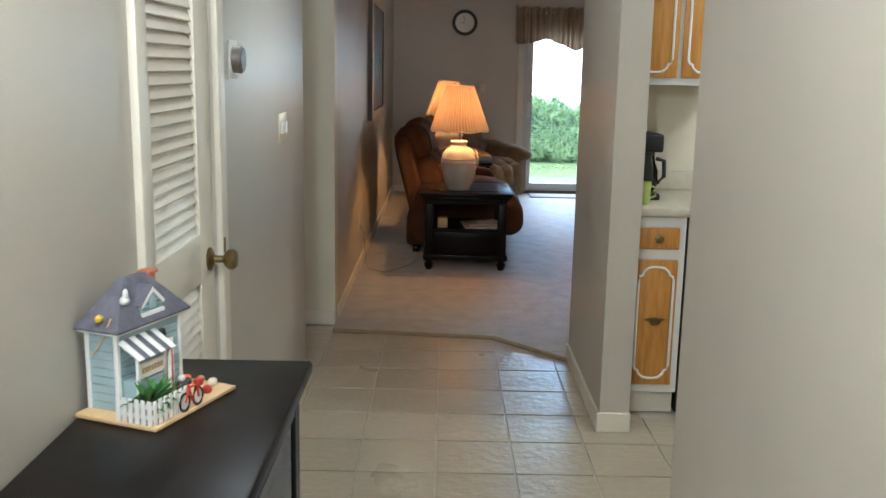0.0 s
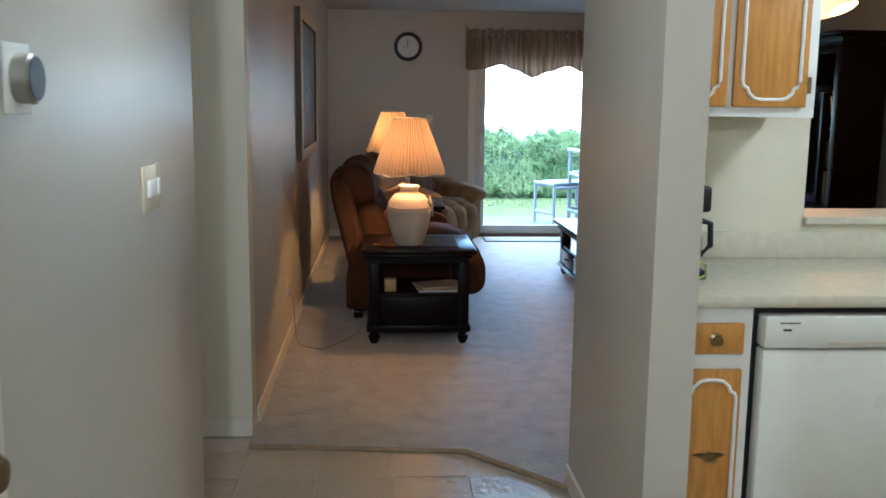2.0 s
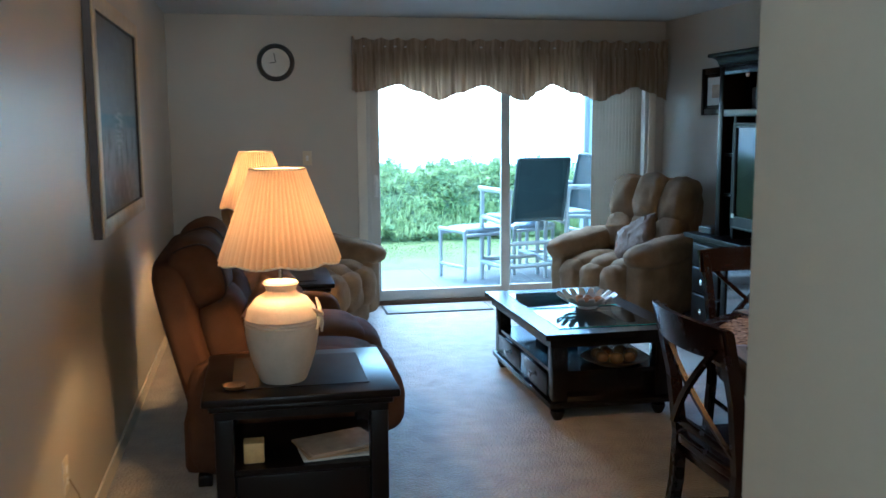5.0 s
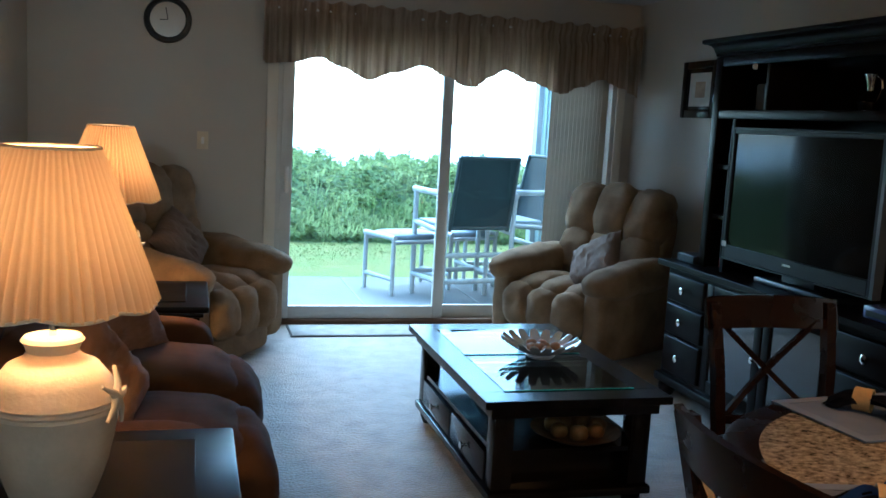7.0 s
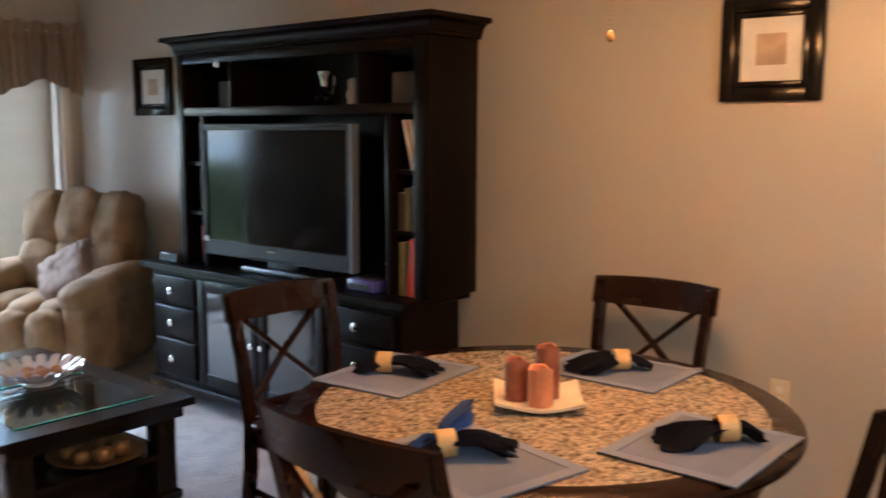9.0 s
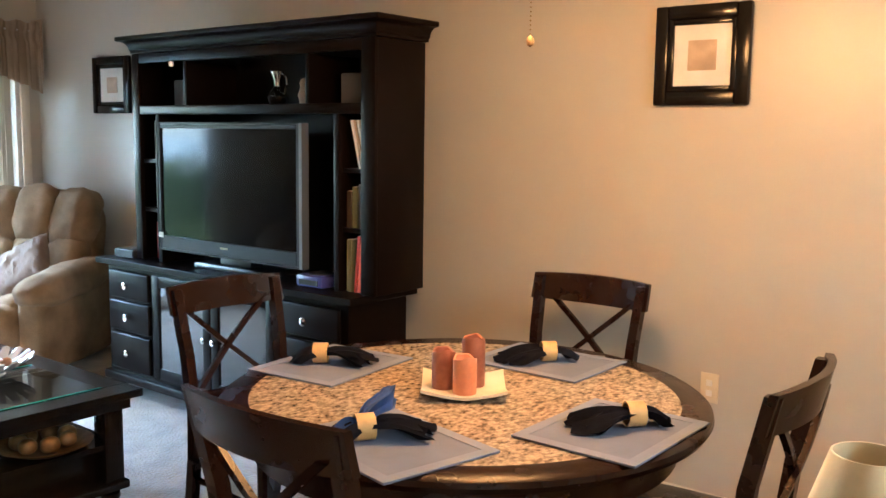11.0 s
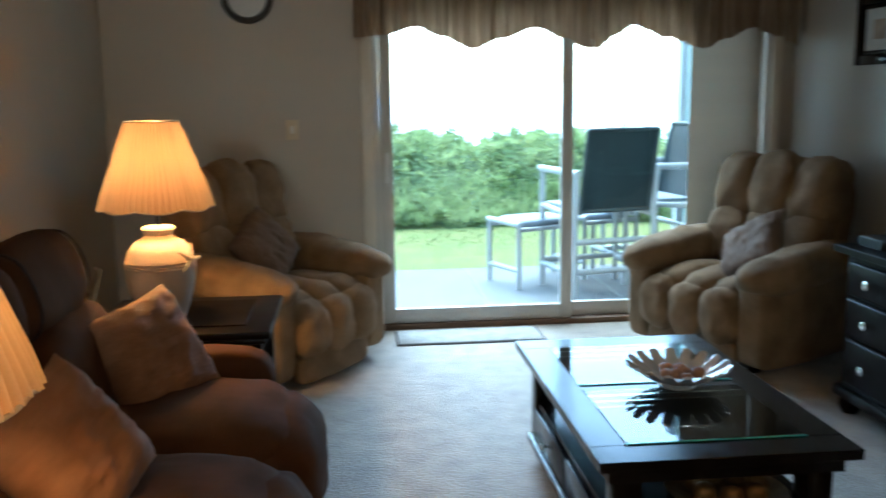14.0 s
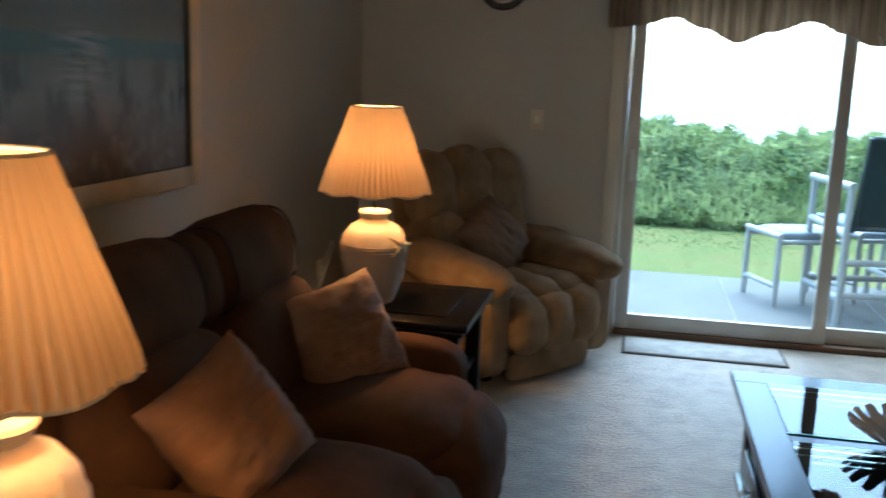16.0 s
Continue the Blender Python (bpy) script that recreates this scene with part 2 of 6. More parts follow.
M_PVC = mat("white_plastic_pipe", (0.38, 0.38, 0.37), 0.4, vary=0.05, scale=8, fine=80, bump=0.02)
M_SLING = mat("dark_green_sling_mesh", (0.024, 0.038, 0.039), 0.7, vary=0.1, scale=8, fine=400, bump=0.3, dist=0.001)
# Chair back pipes: their shade is put into this dark green colour.
M_SLINGPIPE = mat("shaded_pipe", (0.022, 0.034, 0.035), 0.5, vary=0.08, scale=8, fine=80, bump=0.02)
M_CUSHGREY = mat("grey_blue_cushion", (0.25, 0.28, 0.31), 0.8, vary=0.1, scale=8, fine=200, bump=0.3)
M_SIDING = mat("grey_green_siding", (0.30, 0.35, 0.31), 0.7, vary=0.06, scale=5, fine=80, bump=0.2)
M_WATER = mat("hazy_sea", (0.55, 0.58, 0.60), 0.25, vary=0.05, scale=0.05, fine=0.6, bump=0.3, dist=0.2)
M_APPL = mat("white_enamel", (0.74, 0.72, 0.66), 0.3, vary=0.02, scale=6, fine=90, bump=0.03)
M_BOWL = mat("polished_silver_petals", (0.88, 0.89, 0.91), 0.10, spec=1.0, metal=0.3, vary=0.04, scale=20, fine=60, bump=0.05)
M_NUT = mat("brown_shell", (0.40, 0.21, 0.10), 0.5, vary=0.2, scale=30, fine=90, bump=0.2)
M_GOLD = mat("gilded_metal", (0.20, 0.115, 0.04), 0.5, metal=0.5, vary=0.2, scale=30, fine=90, bump=0.3)
M_PAPER = mat("off_white_paper", (0.66, 0.64, 0.59), 0.7, vary=0.05, scale=12, fine=90, bump=0.05)
M_SEPIA = mat("sepia_print", (0.48, 0.36, 0.25), 0.6, vary=0.15, scale=14, fine=60, bump=0.0)
M_IVORY = mat("ivory_plastic", (0.64, 0.56, 0.40), 0.35, vary=0.03, scale=30, fine=120, bump=0.02)
M_RED = mat("red_cover", (0.50, 0.045, 0.025), 0.45, vary=0.08, scale=20, fine=90, bump=0.05)
M_ORANGE = mat("orange_red_cover", (0.70, 0.10, 0.03), 0.45, vary=0.08, scale=20, fine=90, bump=0.05)
M_GREENB = mat("olive_cover", (0.16, 0.18, 0.10), 0.5, vary=0.1, scale=20, fine=90, bump=0.05)
M_TANB = mat("tan_cover", (0.42, 0.28, 0.15), 0.5, vary=0.1, scale=20, fine=90, bump=0.05)
M_DARKB = mat("dark_cover", (0.06, 0.045, 0.04), 0.5, vary=0.1, scale=20, fine=90, bump=0.05)
M_BLUEP = mat("indigo_plastic", (0.055, 0.055, 0.22), 0.3, vary=0.08, scale=20, fine=90, bump=0.02)
M_YELLOW = mat("yellow_plastic", (0.60, 0.40, 0.04), 0.4, vary=0.08, scale=20, fine=90, bump=0.02)
M_TERRA = mat("terracotta", (0.48, 0.16, 0.08), 0.7, vary=0.1, scale=30, fine=120, bump=0.2)
M_TOYBLUE = mat("pale_blue_clapboard", (0.34, 0.44, 0.47), 0.6, vary=0.06, scale=20, fine=120, bump=0.1)
M_TOYSTRIPE = mat("faded_teal_board", (0.16, 0.25, 0.27), 0.6, vary=0.06, scale=20, fine=120, bump=0.1)
M_TOYROOF = mat("grey_violet_shingle", (0.12, 0.115, 0.145), 0.8, vary=0.15, scale=40, fine=200, bump=0.4, dist=0.001)
M_PLY = mat("birch_plywood", (0.62, 0.43, 0.22), 0.55, vary=0.06, scale=12, fine=80, bump=0.05, stretch=(1, 6, 6))
M_PLANT = mat("bright_green_leaf", (0.10, 0.26, 0.06), 0.5, vary=0.2, scale=30, fine=120, bump=0.05)
M_MATRUG = mat("grey_bordered_mat", (0.40, 0.40, 0.39), 0.95, vary=0.12, scale=12, fine=220, bump=0.6, dist=0.003)
M_MATEDGE = mat("dark_mat_border", (0.08, 0.075, 0.075), 0.9, vary=0.1, scale=12, fine=200, bump=0.3)
M_GREENMUG = mat("lime_ceramic", (0.40, 0.46, 0.12), 0.35, vary=0.05, scale=20, fine=60, bump=0.02)
M_MIRROR = mat("clock_face_glass", (0.62, 0.60, 0.55), 0.12, metal=0.0, vary=0.03, scale=20, fine=60, bump=0.0)
M_FROST = glow("frosted_bulb_glass", (1.0, 0.60, 0.28), 0.08)
M_BULB = glow("warm_bulb", (1.0, 0.66, 0.32), 1.0)
M_DIFFUSER = glow("added_light_diffuser", (1.0, 0.93, 0.82), 0.4)


# ---- shaping helpers ----
def bm_box(x0, y0, z0, x1, y1, z1, bevel=0.0, seg=2, bm=None):
    out = bm or bmesh.new()
    made = bmesh.new() if bevel else out
    vs = [made.verts.new(p) for p in ((x0, y0, z0), (x1, y0, z0), (x1, y1, z0), (x0, y1, z0), (x0, y0, z1), (x1, y0, z1), (x1, y1, z1), (x0, y1, z1))]
    for f in ((3, 2, 1, 0), (4, 5, 6, 7), (0, 1, 5, 4), (1, 2, 6, 5), (2, 3, 7, 6), (3, 0, 4, 7)):
        made.faces.new([vs[i] for i in f])
    if bevel:
        bmesh.ops.bevel(made, geom=made.edges[:], offset=bevel, segments=seg, affect="EDGES", profile=0.5)
        add(out, made)
    return out


def add(out, part_bm, m=None):
    if m is not None:
        part_bm.transform(m)
    me = bpy.data.meshes.new("tmp")
    part_bm.to_mesh(me)
    part_bm.free()
    out.from_mesh(me)
    bpy.data.meshes.remove(me)
    return out


def bm_lathe(profile, seg=32, wave=0.0, waves=0):
    bm = bmesh.new()
    rings = []
    for r, z in profile:
        rings.append([bm.verts.new((r * (1 + wave * math.cos(waves * a)) * math.cos(a), r * (1 + wave * math.cos(waves * a)) * math.sin(a), z)) for a in (2 * math.pi * i / seg for i in range(seg))])
    for a, b in zip(rings, rings[1:]):
        for i in range(seg):
            bm.faces.new((a[i], a[(i + 1) % seg], b[(i + 1) % seg], b[i]))
    if profile[0][0] > 1e-5:
        bm.faces.new(rings[0][::-1])
    if profile[-1][0] > 1e-5:
        bm.faces.new(rings[-1])
    bmesh.ops.remove_doubles(bm, verts=bm.verts[:], dist=1e-6)
    return bm


def bm_shell(profile, seg=32, wave=None):
    """An open lathe surface."""
    bm = bmesh.new()
    rings = []
    for k, (r, z) in enumerate(profile):
        w = wave(k) if wave else (0, 1)
        rings.append([bm.verts.new((r * (1 + w[0] * math.cos(w[1] * a)) * math.cos(a), r * (1 + w[0] * math.cos(w[1] * a)) * math.sin(a), z)) for a in (2 * math.pi * i / seg for i in range(seg))])
    for a, b in zip(rings, rings[1:]):
        for i in range(seg):
            bm.faces.new((a[i], a[(i + 1) % seg], b[(i + 1) % seg], b[i]))
    return bm


def bm_tube(points, r, seg=8, r2=None, bm=None):
    bm = bm or bmesh.new()
    pts = [Vector(p) for p in points]
    rings = []
    for i, p in enumerate(pts):
        d = (pts[min(i + 1, len(pts) - 1)] - pts[max(i - 1, 0)]).normalized()
        side = d.cross(Vector((0, 0, 1)) if abs(d.z) < 0.9 else Vector((1, 0, 0))).normalized()
        up = side.cross(d)
        rad = r if r2 is None else r + (r2 - r) * i / (len(pts) - 1)
        rings.append([bm.verts.new(p + rad * (math.cos(a) * side + math.sin(a) * up)) for a in (2 * math.pi * k / seg for k in range(seg))])
    for a, b in zip(rings, rings[1:]):
        for i in range(seg):
            bm.faces.new((a[i], a[(i + 1) % seg], b[(i + 1) % seg], b[i]))
    bm.faces.new(rings[0][::-1]), bm.faces.new(rings[-1])
    return bm


def bm_prism(poly, z0, z1):
    bm = bmesh.new()
    lo, hi = [bm.verts.new((x, y, z0)) for x, y in poly], [bm.verts.new((x, y, z1)) for x, y in poly]
    bm.faces.new(lo[::-1]), bm.faces.new(hi)
    n = len(poly)
    for i in range(n):
        bm.faces.new((lo[i], lo[(i + 1) % n], hi[(i + 1) % n], hi[i]))
    bmesh.ops.recalc_face_normals(bm, faces=bm.faces[:])
    return bm


def bm_cushion(sx, sy, sz, k=5.0, cuts=9, puff=0.0, wrinkle=0.0, seed=0):
    """A padded block of that size about its middle: soft edges, a bulge and light wrinkles."""
    bm = bmesh.new()
    bmesh.ops.create_cube(bm, size=2.0)
    bmesh.ops.subdivide_edges(bm, edges=bm.edges[:], cuts=cuts, use_grid_fill=True)
    for v in bm.verts:
        x, y, z = v.co
        n = (abs(x) ** k + abs(y) ** k + abs(z) ** k) ** (1 / k)
        x, y, z = x / n, y / n, z / n
        z *= 1 + puff * (1 - x * x) * (1 - y * y)
        p = Vector((x * sx / 2, y * sy / 2, z * sz / 2))
        if wrinkle:
            w = noise.noise(p * 9 + Vector((seed * 7.3, 0, seed))) + 0.5 * noise.noise(p * 21 + Vector((0, seed * 3.1, 0)))
            p += p.normalized() * w * wrinkle
        v.co = p
    return bm


def bm_pillow(w, h, t, seed=0):
    """A throw pillow: thin at its seam, drawn-out corners."""
    bm = bmesh.new()
    n = 26
    grid = {}
    for s in (1, -1):
        for i in range(n + 1):
            for j in range(n + 1):
                u, v = 2 * i / n - 1, 2 * j / n - 1
                edge = (1 - u ** 4) * (1 - v ** 4)
                if edge < 1e-6 and s < 0:
                    grid[s, i, j] = grid[1, i, j]
                    continue
                pull = 1 - 0.07 * (1 - u * u) * abs(v) ** 3 - 0.07 * (1 - v * v) * abs(u) ** 3
                z = s * t / 2 * edge ** 0.62 * (1 + 0.10 * noise.noise(Vector((u * 2.3 + seed, v * 2.3, s))))
                z += s * edge ** 0.3 * (0.022 * (0.4 - abs(noise.noise(Vector((u * 1.1 + 2.4 * v + seed, v * 3.4 - 1.2 * u, 4.0))))) + 0.014 * (0.35 - abs(noise.noise(Vector((u * 2.6 + 4.6 * v + seed, v * 6.5 - 2.5 * u, 9.0))))) + 0.005 * noise.noise(Vector((u * 6 + seed, v * 6, 4.0))))
                grid[s, i, j] = bm.verts.new((u * w / 2 * pull, v * h / 2 * pull, z))
    for s in (1, -1):
        for i in range(n):
            for j in range(n):
                q = [grid[s, i, j], grid[s, i + 1, j], grid[s, i + 1, j + 1], grid[s, i, j + 1]]
                bm.faces.new(q if s > 0 else q[::-1])
    return bm


def smooth(ob, angle=40):
    me = ob.data
    me.shade_smooth()
    me.set_sharp_from_angle(angle=radians(angle))
    return ob


def part(name, bm, material, parent=None, label="", at=None, soft=True):
    me = bpy.data.meshes.new(name)
    bm.to_mesh(me)
    bm.free()
    me.materials.append(material)
    ob = new(name, me)
    if soft:
        smooth(ob)
    if at is not None:
        ob.matrix_basis = at
    if parent is not None:
        ob.parent = parent
    if label:
        ob["label"] = label
    return ob


def thing(name, m, label, category, group=""):
    ob = new(name)
    ob.empty_display_size = 0.1
    ob.matrix_basis = m
    return tagged(ob, label, category, group)


def solid(name, bm, material, label, category, m=None, group="", kind=""):
    return tagged(part(name, bm, material, at=m), label, category, group, kind)


def structure(name, bm, material, label, category):
    return tagged(part(name, bm, material, soft=False), label, category, kind="structure")


T = Matrix.Translation
def RX(a): return Matrix.Rotation(radians(a), 4, "X")
def RY(a): return Matrix.Rotation(radians(a), 4, "Y")
def RZ(a): return Matrix.Rotation(radians(a), 4, "Z")

# ---- the setting ----
XH, XR, XP = -0.59, 0.70, 0.728          # hall's two sides, passage wall
XW, XT, YF, ZC = -0.555, 3.58, 11.30, 2.37  # living room: sides, far wall, ceiling
YK0, YK1 = 4.70, 4.84                    # kitchen's far wall


def wall(name, boxes, material=M_WALL, label="painted greige plaster wall"):
    bm = bmesh.new()
    for b in boxes:
        bm_box(*b, bm=bm)
    return structure(name, bm, material, label, "wall")


# hall wall with the closet's doorway
CY0, CY1, CZ = 2.25, 2.87, 2.06
wall("wall_hall_west", [(XH - 0.12, -1.3, 0, XH, CY0, ZC), (XH - 0.12, CY0, CZ, XH, CY1, ZC), (XH - 0.12, CY1, 0, XH, 4.53, ZC)])
wall("wall_closet", [(-1.3, 2.0, 0, -1.25, 3.2, ZC), (-1.25, 2.0, 0, XH - 0.12, 2.05, ZC), (-1.25, 3.15, 0, XH - 0.12, 3.2, ZC)])
wall("wall_side_passage", [(-2.2, 4.41, 0, XH - 0.12, 4.53, ZC), (-2.25, 4.41, 0, -2.2, 5.6, ZC)], M_WALLC, "painted cream plaster wall")
wall("wall_passage_end", [(-0.83, 5.44, 0, XW, 5.57, ZC), (-1.66, 5.44, 2.05, -0.83, 5.57, ZC), (-2.2, 5.44, 0, -1.66, 5.57, ZC)], M_WALLC, "painted cream plaster wall")
wall("wall_west", [(XW - 0.14, 5.57, 0, XW, YF + 0.15, ZC)])
DX0, DX1, DZ = 0.985, 3.44, 2.08
wall("wall_north", [(XW, YF, 0, DX0, YF + 0.15, ZC), (DX0, YF, DZ, DX1, YF + 0.15, ZC), (DX1, YF, 0, XT, YF + 0.15, ZC), (DX0, YF, -0.1, DX1, YF + 0.15, 0.004)])
wall("wall_east", [(XT, 2.5, 0, XT + 0.14, YF + 0.15, ZC)])
wall("wall_passage_east", [(XP, 3.90, 0, 0.852, 4.87, ZC)])
PX0, PX1, PZ0, PZ1 = 1.505, 3.0, 1.045, 2.12
wall("wall_kitchen_north", [(0.852, YK0, 0, PX0, YK1, ZC), (PX0, YK0, 0, PX1, YK1, PZ0), (PX0, YK0, PZ1, PX1, YK1, ZC), (PX1, YK0, 0, XT, YK1, ZC)], M_WALLC, "painted cream kitchen wall with a serving hatch")
wall("wall_hall_east", [(XR, -1.3, 0, XR + 0.13, 2.63, ZC)])
wall("wall_kitchen_south", [(XR + 0.13, 2.47, 0, XT, 2.63, ZC)], M_WALLC, "painted cream plaster wall")
wall("wall_south", [(XH, -1.42, 0, XR + 0.13, -1.3, ZC)])
structure("ceiling", bm_box(-2.3, -1.45, ZC, XT + 0.15, YF + 0.16, ZC + 0.12), M_CEIL, "textured off-white ceiling", "ceiling")
structure("subfloor", bm_box(-2.3, -1.45, -0.12, XT + 0.14, YF, -0.006), M_GROUT, "light grey grout bed under floor tiles, paler for window sheen", "floor")

# carpet with its cut edge
CARPET = [(XW, 5.44), (XW, 5.30), (0.361, 5.21), (0.718, 4.815), (XP, 4.81), (XP, 4.87), (0.852, 4.87), (0.852, YK1), (XT, YK1), (XT, YF), (XW, YF)]
structure("carpet", bm_prism(CARPET, -0.005, 0.012), M_CARPET, "worn beige cut-pile carpet", "carpet")
edge = [(XW + 0.005, 5.298), (-0.1, 5.256), (0.361, 5.208), (0.54, 5.02), (0.732, 4.812)]
bm = bmesh.new()
bm_tube([(x, y, 0.006) for x, y in edge], 0.013, 8, bm=bm)
structure("trim", bm, M_CARPET_EDGE, "tan rolled carpet edge binding", "trim")


# baseboards
def baseboard(x0, y0, x1, y1):
    d = 0.012
    lo, hi = (min(x0, x1), min(y0, y1)), (max(x0, x1), max(y0, y1))
    bm = bm_box(lo[0], lo[1], 0.0, hi[0], hi[1], 0.085, 0.003, 1)
    structure("baseboard", bm, M_TRIM, "low cream painted baseboard", "baseboard")


B = 0.012
for r in ((XH, -1.29, XH + B, CY0 - 0.07), (XH, CY1 + 0.075, XH + B, 4.53), (XW, 5.58, XW + B, YF), (XW, YF - B, DX0 - 0.07, YF), (XT - B, 5.0, XT, YF), (XP - B, 3.90, XP, 4.88), (XP - B, 3.888, 0.857, 3.90), (XR - B, -1.29, XR, 2.73), (0.86, YK1, XT, YK1 + B), (-0.83, 5.428, XW, 5.44)):
    baseboard(*r)

# closet casing and louvred door
door = thing("door_1", T((XH, 0, 0)), "cream louvred closet door, closed in its casing", "door")
tagged(door, kind="structure")
for a, b in ((CY0 - 0.065, CY0), (CY1, CY1 + 0.07)):
    part("casing", bm_box(-0.004, a, 0, 0.018, b, CZ + 0.06, 0.005), M_TRIM, door)
part("casing", bm_box(-0.004, CY0, CZ, 0.018, CY1, CZ + 0.06, 0.005), M_TRIM, door)
leaf = part("door_leaf", bm_box(-0.045, CY0 + 0.004, 0.01, -0.008, CY0 + 0.085, CZ - 0.004, 0.003), M_DOORCREAM, door)
bm_rest = bmesh.new()
for y0, z0, y1, z1 in ((CY1 - 0.15, 0.01, CY1 - 0.004, CZ - 0.004), (CY0 + 0.085, 0.01, CY1 - 0.15, 0.16), (CY0 + 0.085, 0.89, CY1 - 0.15, 1.025), (CY0 + 0.085, CZ - 0.12, CY1 - 0.15, CZ - 0.004)):
    bm_box(-0.045, y0, z0, -0.008, y1, z1, 0.003, bm=bm_rest)
part("door_rails", bm_rest, M_DOORCREAM, leaf)
slat = None
for z0, z1 in ((0.16, 0.89), (1.025, CZ - 0.12)):
    n = int((z1 - z0) / 0.031)
    for i in range(n):
        m = T((-0.026, 0, z0 + (i + 0.5) * (z1 - z0) / n)) @ RY(67)
        if slat is None:
            slat = part("slat", bm_box(-0.024, CY0 + 0.084, -0.0035, 0.024, CY1 - 0.149, 0.0035, 0.001, 1), M_DOORCREAM, leaf, at=m)
        else:
            s = new("slat", slat.data)
            s.matrix_basis, s.parent = m, leaf
knob = part("door_knob", bm_lathe([(0.0, 0.0), (0.032, 0.0), (0.034, 0.006), (0.022, 0.012), (0.011, 0.016), (0.010, 0.04), (0.020, 0.046), (0.029, 0.056), (0.030, 0.068), (0.022, 0.078), (0.0, 0.081)], 28), M_BRASS, door, "dark brass round door knob", at=T((-0.008, CY1 - 0.065, 0.94)) @ RY(90))
part("strike_plate", bm_box(0.012, CY1 + 0.004, 0.945, 0.022, CY1 + 0.016, 0.99, 0.003), M_BRASS, door, "dark brass catch plate")

# door at the passage's end
d2 = thing("door_2", T((0, 5.44, 0)), "cream painted flush door in a plain casing", "door")
tagged(d2, kind="structure")
part("door_leaf", bm_box(-1.655, 0.03, 0.01, -0.835, 0.07, 2.04, 0.003), M_TRIM, d2)
part("casing", bm_box(-0.872, -0.012, 0, -0.832, 0.026, 2.05, 0.003), M_TRIM, d2)
part("casing", bm_box(-1.71, -0.012, 0, -1.662, 0.026, 2.05, 0.003), M_TRIM, d2)
part("hinge", bm_box(-0.884, -0.014, 0.62, -0.874, 0.0, 0.71, 0.003), M_BRASS, d2, "small brass hinge")

# sliding patio door
sl = thing("door_3", T((0, YF, 0)), "closed sliding glass patio door with pale frame", "door")
tagged(sl, kind="structure")
part("casing", bm_box(DX0 - 0.07, -0.016, 0, DX0 + 0.002, 0.0, DZ + 0.06, 0.004), M_TRIM, sl)
part("casing", bm_box(DX1 - 0.002, -0.016, 0, DX1 + 0.06, 0.0, DZ + 0.06, 0.004), M_TRIM, sl)
part("door_frame", bm_box(DX0, 0.0, 0.0, DX0 + 0.035, 0.12, DZ, 0.003), M_FRAMEALU, sl)
part("door_frame", bm_box(DX1 - 0.035, 0.0, 0.0, DX1, 0.12, DZ, 0.003), M_FRAMEALU, sl)
part("door_frame", bm_box(DX0 + 0.035, 0.0, DZ - 0.04, DX1 - 0.035, 0.12, DZ, 0.003), M_FRAMEALU, sl)
part("threshold", bm_box(DX0 + 0.035, -0.01, 0.0, DX1 - 0.035, 0.13, 0.045, 0.004), mat("weathered_brown_sill", (0.17, 0.10, 0.06), 0.6, vary=0.15, bump=0.2), sl, "brown weathered sill")


def sash(x0, x1, y, name="sliding_panel"):
    bm = bmesh.new()
    w = 0.075
    bm_box(x0, y, 0.046, x0 + w, y + 0.035, DZ - 0.042, 0.004, bm=bm)
    bm_box(x1 - w, y, 0.046, x1, y + 0.035, DZ - 0.042, 0.004, bm=bm)
    bm_box(x0 + w, y, 0.046, x1 - w, y + 0.035, 0.135, 0.004, bm=bm)
    bm_box(x0 + w, y, DZ - 0.12, x1 - w, y + 0.035, DZ - 0.042, 0.004, bm=bm)
    p = part(name, bm, M_FRAMEALU, sl)
    g = part("pane", bm_box(x0 + w - 0.004, y + 0.014, 0.13, x1 - w + 0.004, y + 0.020, DZ - 0.115), M_PANE, p)
    g.visible_shadow = False
    return p


s1 = sash(DX0 + 0.037, 2.205, 0.015)
sash(2.14, DX1 - 0.037, 0.062, "fixed_panel")
part("door_pull", bm_box(DX0 + 0.06, -0.012, 0.92, DX0 + 0.088, 0.016, 1.10, 0.006), M_WHITE, s1, "white plastic pull handle")

# serving hatch sill
structure("window_sill", bm_box(PX0 - 0.0, YK0 - 0.02, PZ0, PX1, YK1 + 0.10, PZ0 + 0.03, 0.006), M_COUNTER, "cream laminate ledge in the serving hatch", "sill")

# floor tiles of the hall and kitchen
TS, TG = 0.2975, 0.006


# ---- outdoors ----
structure("patio", bm_box(-1.2, YF + 0.15, -0.30, 5.2, 13.55, -0.05, 0.01), M_PATIO, "pale concrete patio slab behind the house", "patio")
bm = bmesh.new()
for i in range(1, 6):
    bm_box(-1.2 + i * 1.0, YF + 0.151, -0.0495, -1.2 + i * 1.0 + 0.012, 13.54, -0.0455, bm=bm)
structure("trim", bm, mat("patio_joint", (0.22, 0.22, 0.21), 0.9, bump=0.2), "grey joints between patio slabs", "trim")
bm = bmesh.new()
NX, NY = 60, 60
vs = {}
for i in range(NX + 1):
    for j in range(NY + 1):
        x, y = -60 + 120 * i / NX, 8 + 52 * (j / NY) ** 1.5
        vs[i, j] = bm.verts.new((x, y, -0.12 + (0.03 * noise.noise(Vector((x * 0.4, y * 0.4, 0))) if y > 13.8 else 0)))
for i in range(NX):
    for j in range(NY):
        bm.faces.new((vs[i, j], vs[i + 1, j], vs[i + 1, j + 1], vs[i, j + 1]))
structure("ground", bm, M_LAWN, "short green lawn with dry patches", "lawn")
